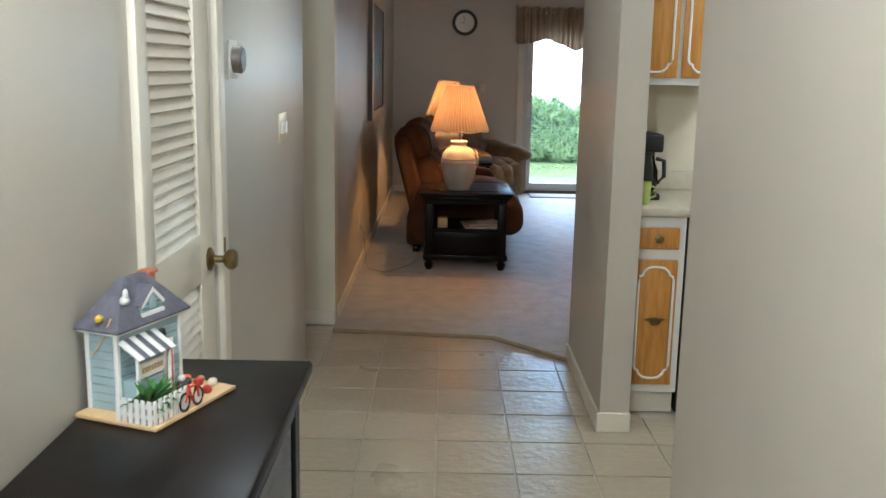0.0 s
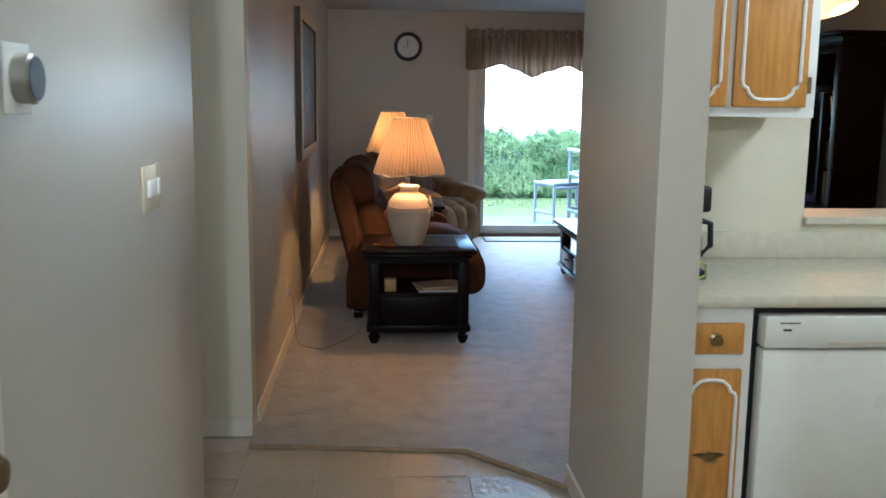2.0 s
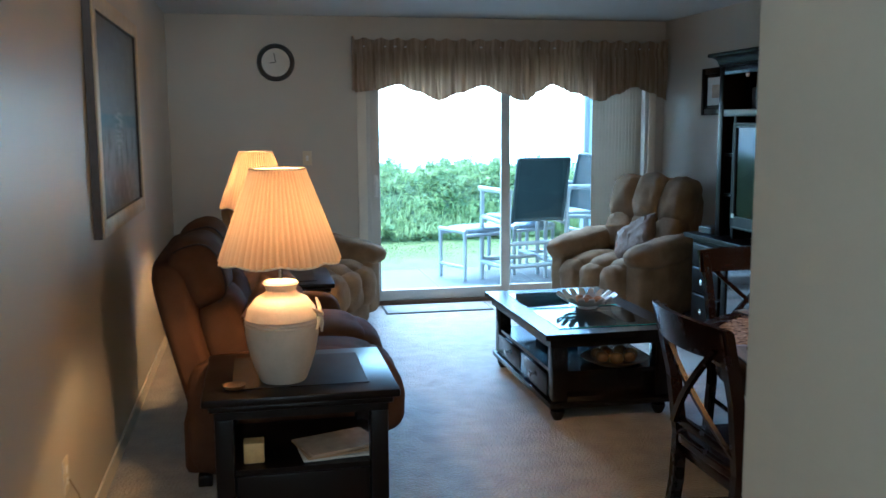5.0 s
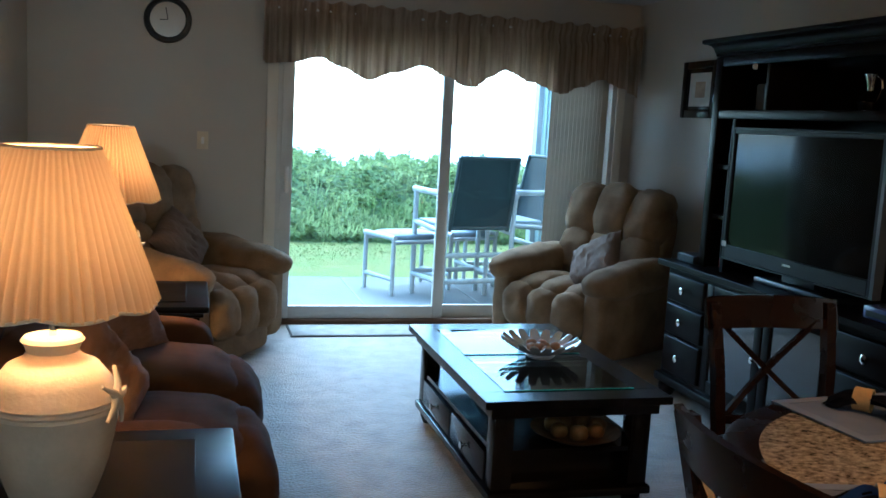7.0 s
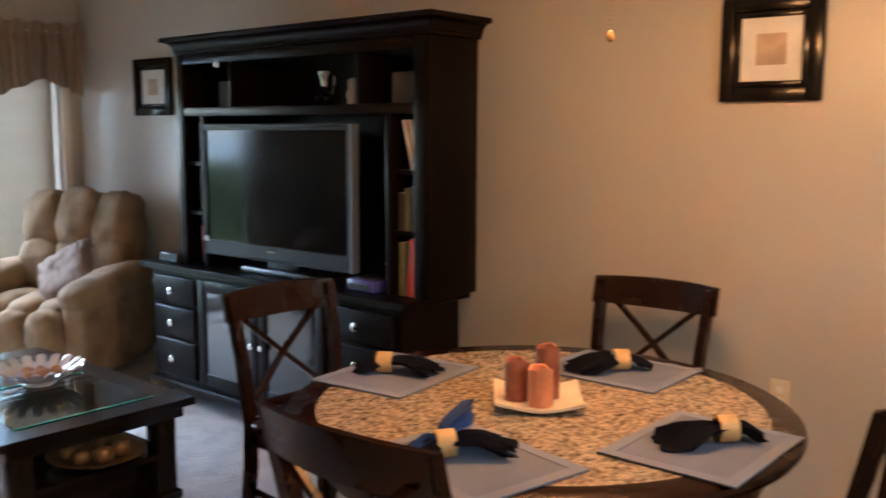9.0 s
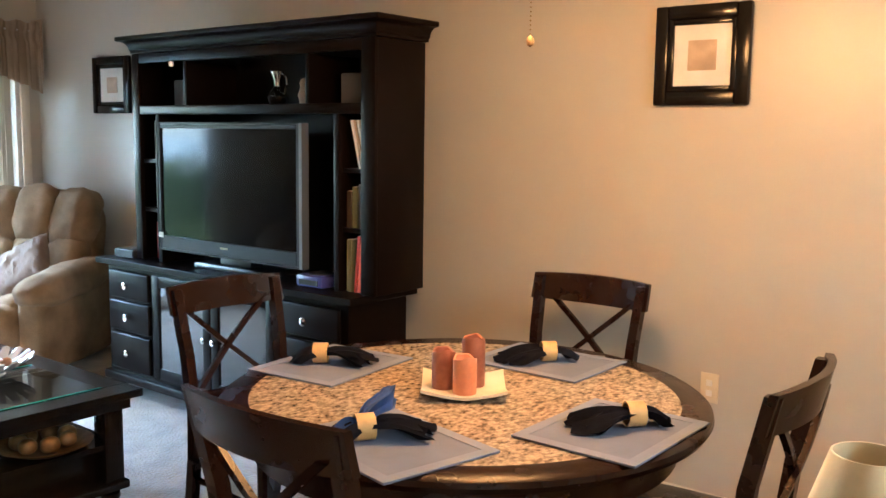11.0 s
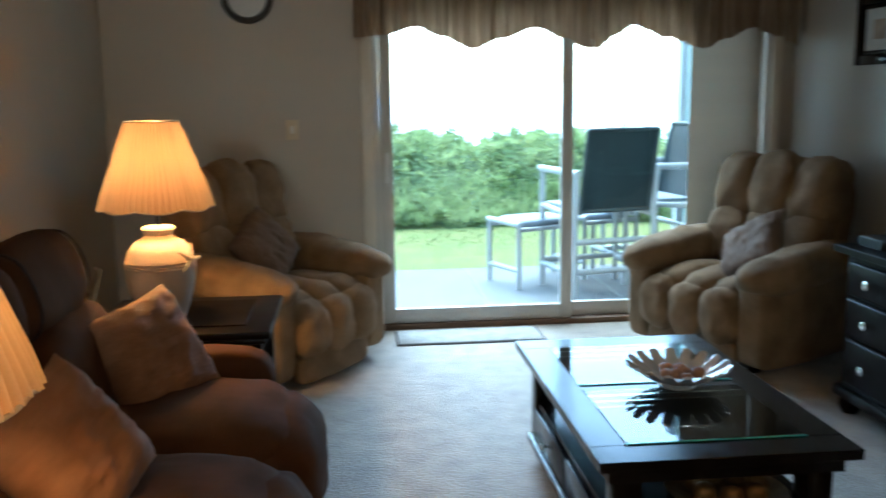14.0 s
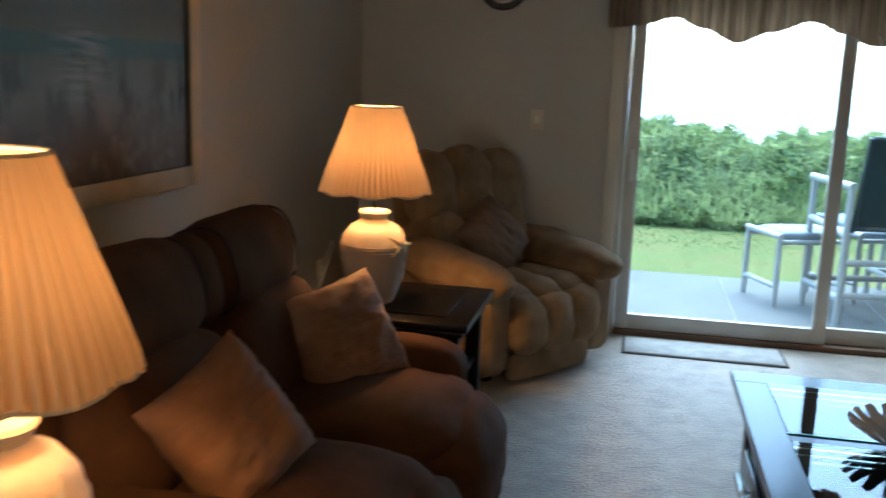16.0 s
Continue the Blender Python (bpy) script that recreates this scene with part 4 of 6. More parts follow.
# coffee table
def coffee_table(m):
    t = thing("coffee_table", m, "black lacquered coffee table with glass top and drawers", "coffee table")
    w, d, h = 0.63, 1.13, 0.463   # along x, along y
    o, i = (w / 2 + 0.055, d / 2 + 0.055), (w / 2 - 0.055, d / 2 - 0.065)
    for x0, y0, x1, y1 in ((-o[0], -o[1], o[0], -i[1]), (-o[0], i[1], o[0], o[1]), (-o[0], -i[1], -i[0], i[1]), (i[0], -i[1], o[0], i[1]), (-i[0], -0.03, i[0], 0.03)):
        top = part("tabletop_rail", bm_box(x0, y0, h - 0.03, x1, y1, h, 0.002, 1), M_BLACKWOOD, t)
    for a, b in ((-i[1], -0.03), (0.03, i[1])):
        g = part("glass_panel", bm_box(-i[0] + 0.001, a + 0.001, h - 0.008, i[0] - 0.001, b - 0.001, h + 0.002), M_TGLASS, top, "bevelled glass panel with green edge")
        part("glass_edge", bm_box(-i[0] - 0.004, (a if a < 0 else a) - 0.004, h + 0.0022, i[0] + 0.004, a + 0.003, h + 0.004), M_GLASSEDGE, top, "green glass edge")
    bm = bmesh.new()
    for x0, y0, x1, y1 in ((-w / 2 - 0.02, -d / 2 - 0.02, w / 2 + 0.02, -d / 2 + 0.02), (-w / 2 - 0.02, d / 2 - 0.02, w / 2 + 0.02, d / 2 + 0.02), (-w / 2 - 0.02, -d / 2 + 0.02, -w / 2 + 0.02, d / 2 - 0.02), (w / 2 - 0.02, -d / 2 + 0.02, w / 2 + 0.02, d / 2 - 0.02)):
        bm_box(x0, y0, h - 0.075, x1, y1, h - 0.031, bm=bm)
    part("apron", bm, M_BLACKWOOD, t, soft=False)
    for sx in (-1, 1):
        for sy in (-1, 1):
            x, y = sx * (w / 2 - 0.04), sy * (d / 2 - 0.04)
            part("post", bm_box(x - 0.04, y - 0.04, 0.065, x + 0.04, y + 0.04, h - 0.076, 0.006), M_BLACKWOOD, t)
            wood_foot(t, x, y, 0.065, 0.038)
    part("shelf", bm_box(-w / 2 + 0.01, -d / 2 + 0.01, 0.235, w / 2 - 0.01, d / 2 - 0.01, 0.255), M_BLACKWOOD, t)
    part("bottom_rail", bm_box(-w / 2 - 0.015, -d / 2 - 0.015, 0.066, w / 2 + 0.015, d / 2 + 0.015, 0.10, 0.008), M_BLACKWOOD, t)
    part("drawer_case", bm_box(-w / 2 + 0.015, -d / 2 + 0.082, 0.101, w / 2 - 0.015, d / 2 - 0.082, 0.234), M_BLACKWOOD, t)
    for y0, y1 in ((-d / 2 + 0.09, -0.012), (0.012, d / 2 - 0.09)):
        dr = part("drawer_front", bm_box(-w / 2 - 0.004, y0, 0.108, -w / 2 + 0.014, y1, 0.228, 0.006), M_BLACKWOOD, t)
        part("drawer_knob", bm_lathe([(0.0, 0), (0.006, 0), (0.006, 0.012), (0.015, 0.017), (0.016, 0.024), (0.0, 0.03)], 18), M_CHROME, dr, "chrome drawer knob", at=T((-w / 2 - 0.004, (y0 + y1) / 2, 0.168)) @ RY(-90))
    return t


CT = (1.84, 8.64)
coffee_table(T((*CT, 0.012)))
ZCT = 0.479
bowl = thing("petal_bowl", T((1.90, 8.62, ZCT)), "shiny silver petal-shaped bowl of brown shells on coffee table", "bowl")
part("bowl_foot", bm_lathe([(0, 0), (0.06, 0), (0.065, 0.008), (0.03, 0.018), (0, 0.018)], 24), M_BOWL, bowl)
for k in range(18):
    a = 2 * math.pi * k / 18
    pet = bmesh.new()
    prev = None
    for s in range(6):
        u = s / 5
        r, z, w = 0.035 + 0.135 * u, 0.016 + 0.062 * u ** 1.6, 0.008 + 0.019 * math.sin(math.pi * min(u + 0.12, 1) * 0.86)
        row = [pet.verts.new((r, q * w, z + 0.006 * (1 - abs(q)))) for q in (-1, 0, 1)]
        low = [pet.verts.new((r, q * w, z - 0.004)) for q in (-1, 0, 1)]
        if prev:
            for q in (0, 1):
                pet.faces.new((prev[0][q], row[q], row[q + 1], prev[0][q + 1]))
                pet.faces.new((prev[1][q + 1], low[q + 1], low[q], prev[1][q]))
            pet.faces.new((prev[0][0], prev[1][0], low[0], row[0])), pet.faces.new((prev[0][2], row[2], low[2], prev[1][2]))
        prev = (row, low)
    pet.faces.new((prev[0][0], prev[1][0], prev[1][1], prev[0][1])), pet.faces.new((prev[0][1], prev[1][1], prev[1][2], prev[0][2]))
    part("petal", pet, M_BOWL, bowl, at=RZ(math.degrees(a)))
rng = random.Random(3)
for k in range(8):
    a, r = k * 2.4, 0.02 + 0.045 * (k % 3) / 2
    solid("shell", bm_cushion(0.045, 0.038, 0.034, 2.2, 5, 0, 0.003, k), M_NUT, "round brown shell in the petal bowl", "shell", T((1.90 + r * math.cos(a), 8.62 + r * math.sin(a), ZCT + 0.045 + 0.008 * (k % 2))), "shells in the bowl")
tur = thing("gilded_tray", T((1.90, 8.20, 0.267)), "gilded ornamental tray of shells on the coffee table shelf", "tray")
part("tray", bm_lathe([(0, 0), (0.10, 0), (0.17, 0.03), (0.175, 0.035), (0.16, 0.032), (0.10, 0.008), (0, 0.008)], 28), M_GOLD, tur)
for k in range(7):
    a = k * 0.9
    part("ornament", bm_cushion(0.07, 0.06, 0.06, 2.3, 5, 0, 0.006, k), M_GOLD, tur, at=T((0.09 * math.cos(a), 0.08 * math.sin(a), 0.045)))
solid("shelf_box", bm_box(-0.10, -0.09, 0, 0.10, 0.09, 0.05, 0.008), M_BLACK, "dark flat box on the coffee table shelf", "box", T((1.76, 8.72, 0.267)))

# painting, clock, switches
pt = thing("painting", T((XW + 0.001, 8.41, 1.55)), "large seascape painting in a pale gold frame", "painting")
pw, ph, fw = 0.72, 0.50, 0.075
for y0, z0, y1, z1 in ((-pw, -ph, -pw + fw, ph), (pw - fw, -ph, pw, ph), (-pw + fw, -ph, pw - fw, -ph + fw), (-pw + fw, ph - fw, pw - fw, ph)):
    # Frame body in dark brown: the shade on its sides is put into the colour.
    edge_frame = part("picture_frame", bm_box(0.0, y0, z0, 0.034, y1, z1, 0.002, 1), M_DARKB, pt, "frame side, dark brown for its shade")
    part("gilt_face", bm_box(0.0342, y0 + 0.002, z0 + 0.002, 0.042, y1 - 0.002, z1 - 0.002, 0.003), M_GOLDFRAME, edge_frame, "pale gold frame face")
M_SEA = mat("grey_blue_painted_canvas", (0.30, 0.32, 0.33), 0.45, vary=0.12, scale=5, fine=40, bump=0.3, dist=0.002, color2=(0.20, 0.22, 0.25), stretch=(1, 1, 3))
nt = M_SEA.node_tree
tcn, sep, rampn = nt.nodes.new("ShaderNodeTexCoord"), nt.nodes.new("ShaderNodeSeparateXYZ"), nt.nodes.new("ShaderNodeValToRGB")
nz, addn = nt.nodes.new("ShaderNodeTexNoise"), nt.nodes.new("ShaderNodeMath")
nz.inputs["Scale"].default_value, nz.inputs["Detail"].default_value = 7, 6
mpn = nt.nodes.new("ShaderNodeMapping")
mpn.inputs["Scale"].default_value = (1, 1.6, 0.5)
nt.links.new(tcn.outputs["Object"], sep.inputs[0]), nt.links.new(tcn.outputs["Object"], mpn.inputs[0]), nt.links.new(mpn.outputs[0], nz.inputs["Vector"])
zr = nt.nodes.new("ShaderNodeMapRange")
zr.inputs["From Min"].default_value, zr.inputs["From Max"].default_value = -0.43, 0.43
nt.links.new(sep.outputs["Z"], zr.inputs["Value"])
sc = nt.nodes.new("ShaderNodeMath")
sc.operation = "MULTIPLY_ADD"
sc.inputs[1].default_value, sc.inputs[2].default_value = 0.02, -0.01
nt.links.new(nz.outputs["Fac"], sc.inputs[0])
nt.links.new(zr.outputs[0], addn.inputs[0]), nt.links.new(sc.outputs[0], addn.inputs[1])
nt.links.new(addn.outputs[0], rampn.inputs[0])
els = rampn.color_ramp.elements
els[0].position, els[0].color = 0.0, (0.10, 0.07, 0.06, 1)
els[1].position, els[1].color = 1.0, (0.20, 0.205, 0.205, 1)
for pos, col in ((0.14, (0.15, 0.12, 0.115, 1)), (0.30, (0.20, 0.20, 0.21, 1)), (0.43, (0.16, 0.18, 0.20, 1)), (0.45, (0.07, 0.14, 0.18, 1)), (0.505, (0.075, 0.16, 0.20, 1)), (0.52, (0.17, 0.185, 0.19, 1))):
    e = els.new(pos)
    e.color = col
# reeds in front of the water, small flecks in the sky, a pale streak of light on the sea
def paint(base, factor, color):
    mx = nt.nodes.new("ShaderNodeMix")
    mx.data_type = "RGBA"
    nt.links.new(factor, mx.inputs["Factor"]), nt.links.new(base, mx.inputs["A"])
    mx.inputs["B"].default_value = (*color, 1)
    return mx.outputs["Result"]


def span(value, lo, hi, to=(0, 1)):
    r = nt.nodes.new("ShaderNodeMapRange")
    r.inputs["From Min"].default_value, r.inputs["From Max"].default_value = lo, hi
    r.inputs["To Min"].default_value, r.inputs["To Max"].default_value = to
    nt.links.new(value, r.inputs["Value"])
    return r.outputs[0]


def times(a, b):
    k = nt.nodes.new("ShaderNodeMath")
    k.operation = "MULTIPLY"
    nt.links.new(a, k.inputs[0]), nt.links.new(b, k.inputs[1])
    return k.outputs[0]


def streaks(scale, stretch):
    n, q = nt.nodes.new("ShaderNodeTexNoise"), nt.nodes.new("ShaderNodeMapping")
    q.inputs["Scale"].default_value = stretch
    n.inputs["Scale"].default_value, n.inputs["Detail"].default_value = scale, 5
    nt.links.new(tcn.outputs["Object"], q.inputs[0]), nt.links.new(q.outputs[0], n.inputs["Vector"])
    return n.outputs["Fac"]


height = zr.outputs[0]
col = rampn.outputs[0]
col = paint(col, times(times(span(streaks(6, (1, 2.6, 1.0)), 0.47, 0.58), span(height, 0.50, 0.34)), span(height, 0.14, 0.30)), (0.022, 0.024, 0.026))
side_off = nt.nodes.new("ShaderNodeMath")
side_off.operation = "ABSOLUTE"
nt.links.new(span(sep.outputs["Y"], -0.6, 0.8, (-0.6, 0.8)), side_off.inputs[0])
col = paint(col, times(times(span(streaks(10, (1, 0.5, 5)), 0.40, 0.62), span(side_off.outputs[0], 0.17, 0.03)), times(span(height, 0.56, 0.52), span(height, 0.26, 0.40))), (0.42, 0.42, 0.43))
col = paint(col, times(span(streaks(24, (1, 1.6, 0.9)), 0.68, 0.72), span(height, 0.60, 0.68)), (0.07, 0.05, 0.05))
col = paint(col, times(span(streaks(12, (1, 1, 1)), 0.52, 0.68), span(height, 0.40, 0.2)), (0.26, 0.22, 0.215))
deep = nt.nodes.new("ShaderNodeHueSaturation")
deep.inputs["Value"].default_value, deep.inputs["Saturation"].default_value = 0.72, 1.1
nt.links.new(col, deep.inputs["Color"]), nt.links.new(deep.outputs[0], nt.nodes["Principled BSDF"].inputs["Base Color"])
part("canvas", bm_box(0.0, -pw + fw - 0.004, -ph + fw - 0.004, 0.022, pw - fw + 0.004, ph - fw + 0.004), M_SEA, pt, "painted grey-blue seascape")

ck = thing("wall_clock", T((0.278, YF, 2.003)) @ RX(90), "round wall clock with black rim", "clock")
part("rim", bm_shell([(0.112, 0.0), (0.145, 0.0), (0.148, 0.012), (0.140, 0.032), (0.118, 0.036), (0.110, 0.02), (0.112, 0.0)], 44), M_BLACK, ck)
part("face", bm_lathe([(0.0, 0.0), (0.112, 0.0), (0.112, 0.014), (0.0, 0.014)], 40), M_MIRROR, ck, "pale reflective clock face")
for a, ln in ((10, 0.075), (95, 0.05)):
    part("pointer", bm_box(-0.003, 0, 0.0145, 0.003, ln, 0.0165), M_BLACK, ck, at=RZ(a))


def wall_plate(m, label, rocker=True, name="light_switch"):
    t = thing(name, m, label, name.replace("_", " "))
    part("plate", bm_box(-0.036, -0.0, -0.058, 0.036, 0.006, 0.058, 0.002), M_IVORY, t)
    if rocker:
        part("rocker", bm_box(-0.010, 0.006, -0.022, 0.010, 0.014, 0.022, 0.003), M_WHITE, t, "white switch lever")
    else:
        for z in (-0.02, 0.02):
            part("socket", bm_box(-0.012, 0.006, z - 0.012, 0.012, 0.009, z + 0.012, 0.001, 1), M_WHITE, t)
    return t


wall_plate(T((0.506, YF, 1.247)) @ RZ(180), "ivory light switch on the living room wall")
sw = wall_plate(T((XH, 3.955, 1.235)) @ RZ(-90), "ivory triple light switch plate on the hall wall")
part("plate", bm_box(-0.084, -0.0, -0.0585, 0.084, 0.0065, 0.0585, 0.002), M_IVORY, sw)
for x in (-0.046, 0.046):
    part("rocker", bm_box(x - 0.010, 0.0065, -0.022, x + 0.010, 0.016, 0.022, 0.003), M_WHITE, sw, "white switch lever")
wall_plate(T((XW, 6.90, 0.36)) @ RZ(-90), "ivory wall outlet with lamp plug", False, "wall_outlet")
wall_plate(T((XT, 6.31, 0.505)) @ RZ(90), "ivory wall outlet behind the dining table", False, "wall_outlet")
wall_plate(T((XW, 10.58, 0.42)) @ RZ(-90), "ivory wall outlet beside the loveseat", False, "wall_outlet")
cd = [(XW + 0.012, 6.90, 0.345), (XW + 0.04, 6.90, 0.29), (-0.50, 6.91, 0.05), (-0.47, 6.86, 0.020), (-0.34, 6.78, 0.018), (-0.24, 6.95, 0.018), (-0.16, 7.10, 0.018), (-0.13, 7.30, 0.018)]
part("power_cord", bm_tube(cd, 0.0025, 6), M_CARPET_EDGE, LAMP1, "thin dark lamp cord on the carpet", at=LAMP1.matrix_basis.inverted())
cd = [(XW + 0.012, 10.58, 0.44), (-0.46, 10.5, 0.60), (-0.38, 10.3, 0.62), (-0.36, 10.0, 0.45), (-0.30, 9.8, 0.10), (-0.22, 9.75, 0.018)]
part("power_cord", bm_tube(cd, 0.004, 6), M_PVC, LAMP2, "white lamp cord from the outlet", at=LAMP2.matrix_basis.inverted())

th = thing("thermostat", T((XH, 3.115, 1.494)) @ RY(90), "round metal dial thermostat on a white plate", "thermostat")
part("backplate", bm_box(-0.058, -0.055, 0, 0.058, 0.055, 0.005, 0.004), M_WHITE, th, "white square backplate")
part("dial", bm_lathe([(0, 0.005), (0.040, 0.005), (0.042, 0.03), (0.038, 0.034), (0, 0.034)], 36), mat("satin_nickel", (0.34, 0.32, 0.28), 0.35, metal=0.9, vary=0.04, bump=0.0), th, "brushed metal dial ring")
part("display", bm_lathe([(0, 0.0345), (0.036, 0.0345), (0.0355, 0.036), (0, 0.0362)], 32), M_BLACK, th, "black glass display")

# valance and blinds over the patio door
vals = [(0.885, 1.785), (1.05, 1.80), (1.235, 1.845), (1.39, 1.79), (1.56, 1.72), (1.74, 1.78), (1.93, 1.838), (2.09, 1.78), (2.24, 1.72), (2.31, 1.72), (2.40, 1.79), (2.515, 1.85), (2.70, 1.78), (2.945, 1.712), (3.09, 1.77), (3.245, 1.83), (3.39, 1.78), (3.54, 1.72)]
va = thing("valance", T((0, YF, 0)), "gathered striped mauve-brown valance with scalloped hem", "valance")


def hem(x):
    for (a, za), (b, zb) in zip(vals, vals[1:]):
        if a <= x <= b:
            u = (x - a) / (b - a)
            u = u * u * (3 - 2 * u)
            return za + (zb - za) * u - 0.018
    return vals[-1][1]


bm = bmesh.new()
cols = []
N = 420
for i in range(N + 1):
    x = 0.885 + 2.655 * i / N
    ruf = 0.016 * math.sin(x * 62 + 2.2 * math.sin(x * 11)) + 0.008 * math.sin(x * 151)
    col = []
    for j in range(13):
        v = j / 12
        z = hem(x) * (1 - v) + 2.185 * v + (0.010 * math.sin(x * 47) if j == 12 else 0)
        gather = 0.35 if 9 <= j <= 10 else 1.0
        flare = 0.02 * (1 - v)
        col.append(bm.verts.new((x, -0.13 - flare + ruf * gather * (1.15 - 0.4 * v) + (0.02 if 9 <= j <= 10 else 0), z)))
    cols.append(col)
for a, b in zip(cols, cols[1:]):
    for j in range(12):
        bm.faces.new((a[j], b[j], b[j + 1], a[j + 1]))
bmesh.ops.solidify(bm, geom=bm.faces[:], thickness=0.004)
part("valance_cloth", bm, M_VALANCE, va)
for x in (0.885, 3.54):
    part("return", bm_box(x - 0.003, -0.14, 1.79, x + 0.003, -0.002, 2.21), M_VALANCE, va)
part("rod", bm_tube([(0.885, -0.10, 2.13), (3.54, -0.10, 2.13)], 0.012, 10), M_WHITE, va)
bl = thing("vertical_blinds", T((0, YF, 0)), "stacked ivory vertical blinds drawn aside at patio door", "blinds")
part("headrail", bm_box(1.0, -0.085, 2.09, 3.42, -0.03, 2.13, 0.003), M_WHITE, bl)
vane = None
for i in range(14):
    m = T((2.93 + i * 0.030, -0.056, 0)) @ RZ(38)
    if vane is None:
        vane = part("vane", bm_box(-0.044, -0.001, 0.06, 0.044, 0.001, 2.09), M_BLIND, bl, at=m)
    else:
        v = new("vane", vane.data)
        v.matrix_basis, v.parent = m, bl
part("wand", bm_tube([(2.275, -0.16, 1.70), (2.275, -0.10, 1.83), (2.275, -0.06, 2.09)], 0.006, 8), M_WHITE, bl, "white plastic wand tip")
mt = thing("door_mat", T((1.52, 11.07, 0.012)), "grey rectangular mat with dark border at patio door", "mat")
part("border", bm_box(-0.44, -0.165, 0, 0.44, 0.165, 0.008, 0.003), M_MATEDGE, mt)
part("mat_surface", bm_box(-0.425, -0.15, 0.006, 0.425, 0.15, 0.012, 0.003), M_MATRUG, mt)


# entertainment centre
HX, HB0, HB1 = 2.99, 7.67, 9.58


def hutch():
    t = thing("entertainment_center", T((0, 0, 0.012)), "dark espresso entertainment hutch with shelves and drawers", "entertainment center")
    W = M_HUTCHWOOD
    part("base_carcass", bm_box(HX + 0.02, HB0 + 0.03, 0.10, 3.39, HB1 - 0.03, 0.725), W, t)
    part("plinth", bm_box(HX - 0.01, HB0 + 0.0, 0.075, 3.395, HB1, 0.125, 0.012), W, t)
    for x in (HX + 0.05, 3.33):
        for y in (HB0 + 0.06, HB1 - 0.06):
            part("foot", bm_lathe([(0, 0), (0.03, 0), (0.05, 0.035), (0.05, 0.06), (0.03, 0.076)], 18), W, t, at=T((x, y, 0)))
    part("deck", bm_box(HX - 0.03, HB0 - 0.03, 0.726, 3.40, HB1 + 0.02, 0.758, 0.003, 1), W, t)

    def drawer(y0, y1, z0, z1):
        d = part("drawer", bm_box(HX - 0.004, y0, z0, HX + 0.018, y1, z1, 0.010, 3), W, t)
        part("drawer_knob", bm_lathe([(0, 0), (0.008, 0), (0.008, 0.012), (0.019, 0.018), (0.020, 0.027), (0.0, 0.034)], 20), M_CHROME, d, "chrome round knob", at=T((HX - 0.004, (y0 + y1) / 2, (z0 + z1) / 2)) @ RY(-90))
    for z0, z1 in ((0.545, 0.695), (0.365, 0.530), (0.15, 0.350)):
        drawer(9.145, 9.515, z0, z1)
        drawer(7.735, 8.135, z0, z1)
    for y0, y1, ky in ((8.630, 9.115, 8.665), (8.155, 8.625, 8.59)):
        bm = bmesh.new()
        for a, b, c, d in ((y0, 0.15, y0 + 0.06, 0.70), (y1 - 0.06, 0.15, y1, 0.70), (y0 + 0.06, 0.15, y1 - 0.06, 0.21), (y0 + 0.06, 0.64, y1 - 0.06, 0.70)):
            bm_box(HX - 0.002, a, b, HX + 0.018, c, d, 0.004, bm=bm)
        p = part("cabinet_door", bm, W, t)
        part("door_glass", bm_box(HX + 0.006, y0 + 0.058, 0.208, HX + 0.012, y1 - 0.058, 0.642), M_SMOKED, p, "dark glass door pane")
        part("door_knob", bm_lathe([(0, 0), (0.007, 0), (0.007, 0.01), (0.015, 0.015), (0.015, 0.022), (0.0, 0.028)], 16), M_CHROME, p, "chrome round knob", at=T((HX - 0.002, ky, 0.42)) @ RY(-90))
    UX, U0, U1, ZTOP = 3.07, 7.60, 9.345, 1.85
    part("side_panel", bm_box(UX, U0, 0.759, 3.39, U0 + 0.03, ZTOP, 0.003), W, t)
    part("side_panel", bm_box(UX, U1 - 0.03, 0.759, 3.39, U1, ZTOP, 0.003), W, t)
    part("front_post", bm_box(UX - 0.012, U0 - 0.004, 0.759, UX + 0.012, U0 + 0.075, ZTOP, 0.004), W, t)
    part("front_post", bm_box(UX - 0.012, U1 - 0.055, 0.759, UX + 0.012, U1 + 0.004, ZTOP, 0.004), W, t)
    part("back_panel", bm_box(3.40, U0 + 0.03, 0.759, 3.385, U1 - 0.03, ZTOP), W, t)
    part("shelf", bm_box(UX + 0.013, U0 + 0.03, 1.545, 3.40, U1 - 0.03, 1.575), W, t)
    part("shelf_front", bm_box(UX - 0.010, U0 + 0.075, 1.535, UX + 0.012, U1 - 0.055, 1.580, 0.004), W, t)
    for y in (9.135, 7.825):
        part("divider", bm_box(UX - 0.008, y - 0.016, 0.759, 3.40, y + 0.016, 1.535, 0.003), W, t)
    for y in (8.905, 8.015):
        part("divider", bm_box(UX, y - 0.013, 1.576, 3.40, y + 0.013, 1.80, 0.003), W, t)
    for z in (1.02, 1.28):
        part("shelf", bm_box(UX + 0.02, U0 + 0.03, z, 3.40, 7.809, z + 0.02), W, t)
        part("shelf", bm_box(UX + 0.02, 9.151, z, 3.40, U1 - 0.03, z + 0.02), W, t)
    part("top_rail", bm_box(UX - 0.010, U0 + 0.075, 1.80, UX + 0.012, U1 - 0.055, 1.85, 0.004), W, t)
    part("top_panel", bm_box(UX, U0, 1.851, 3.39, U1, 1.87), W, t)
    crown = bmesh.new()
    rings = []
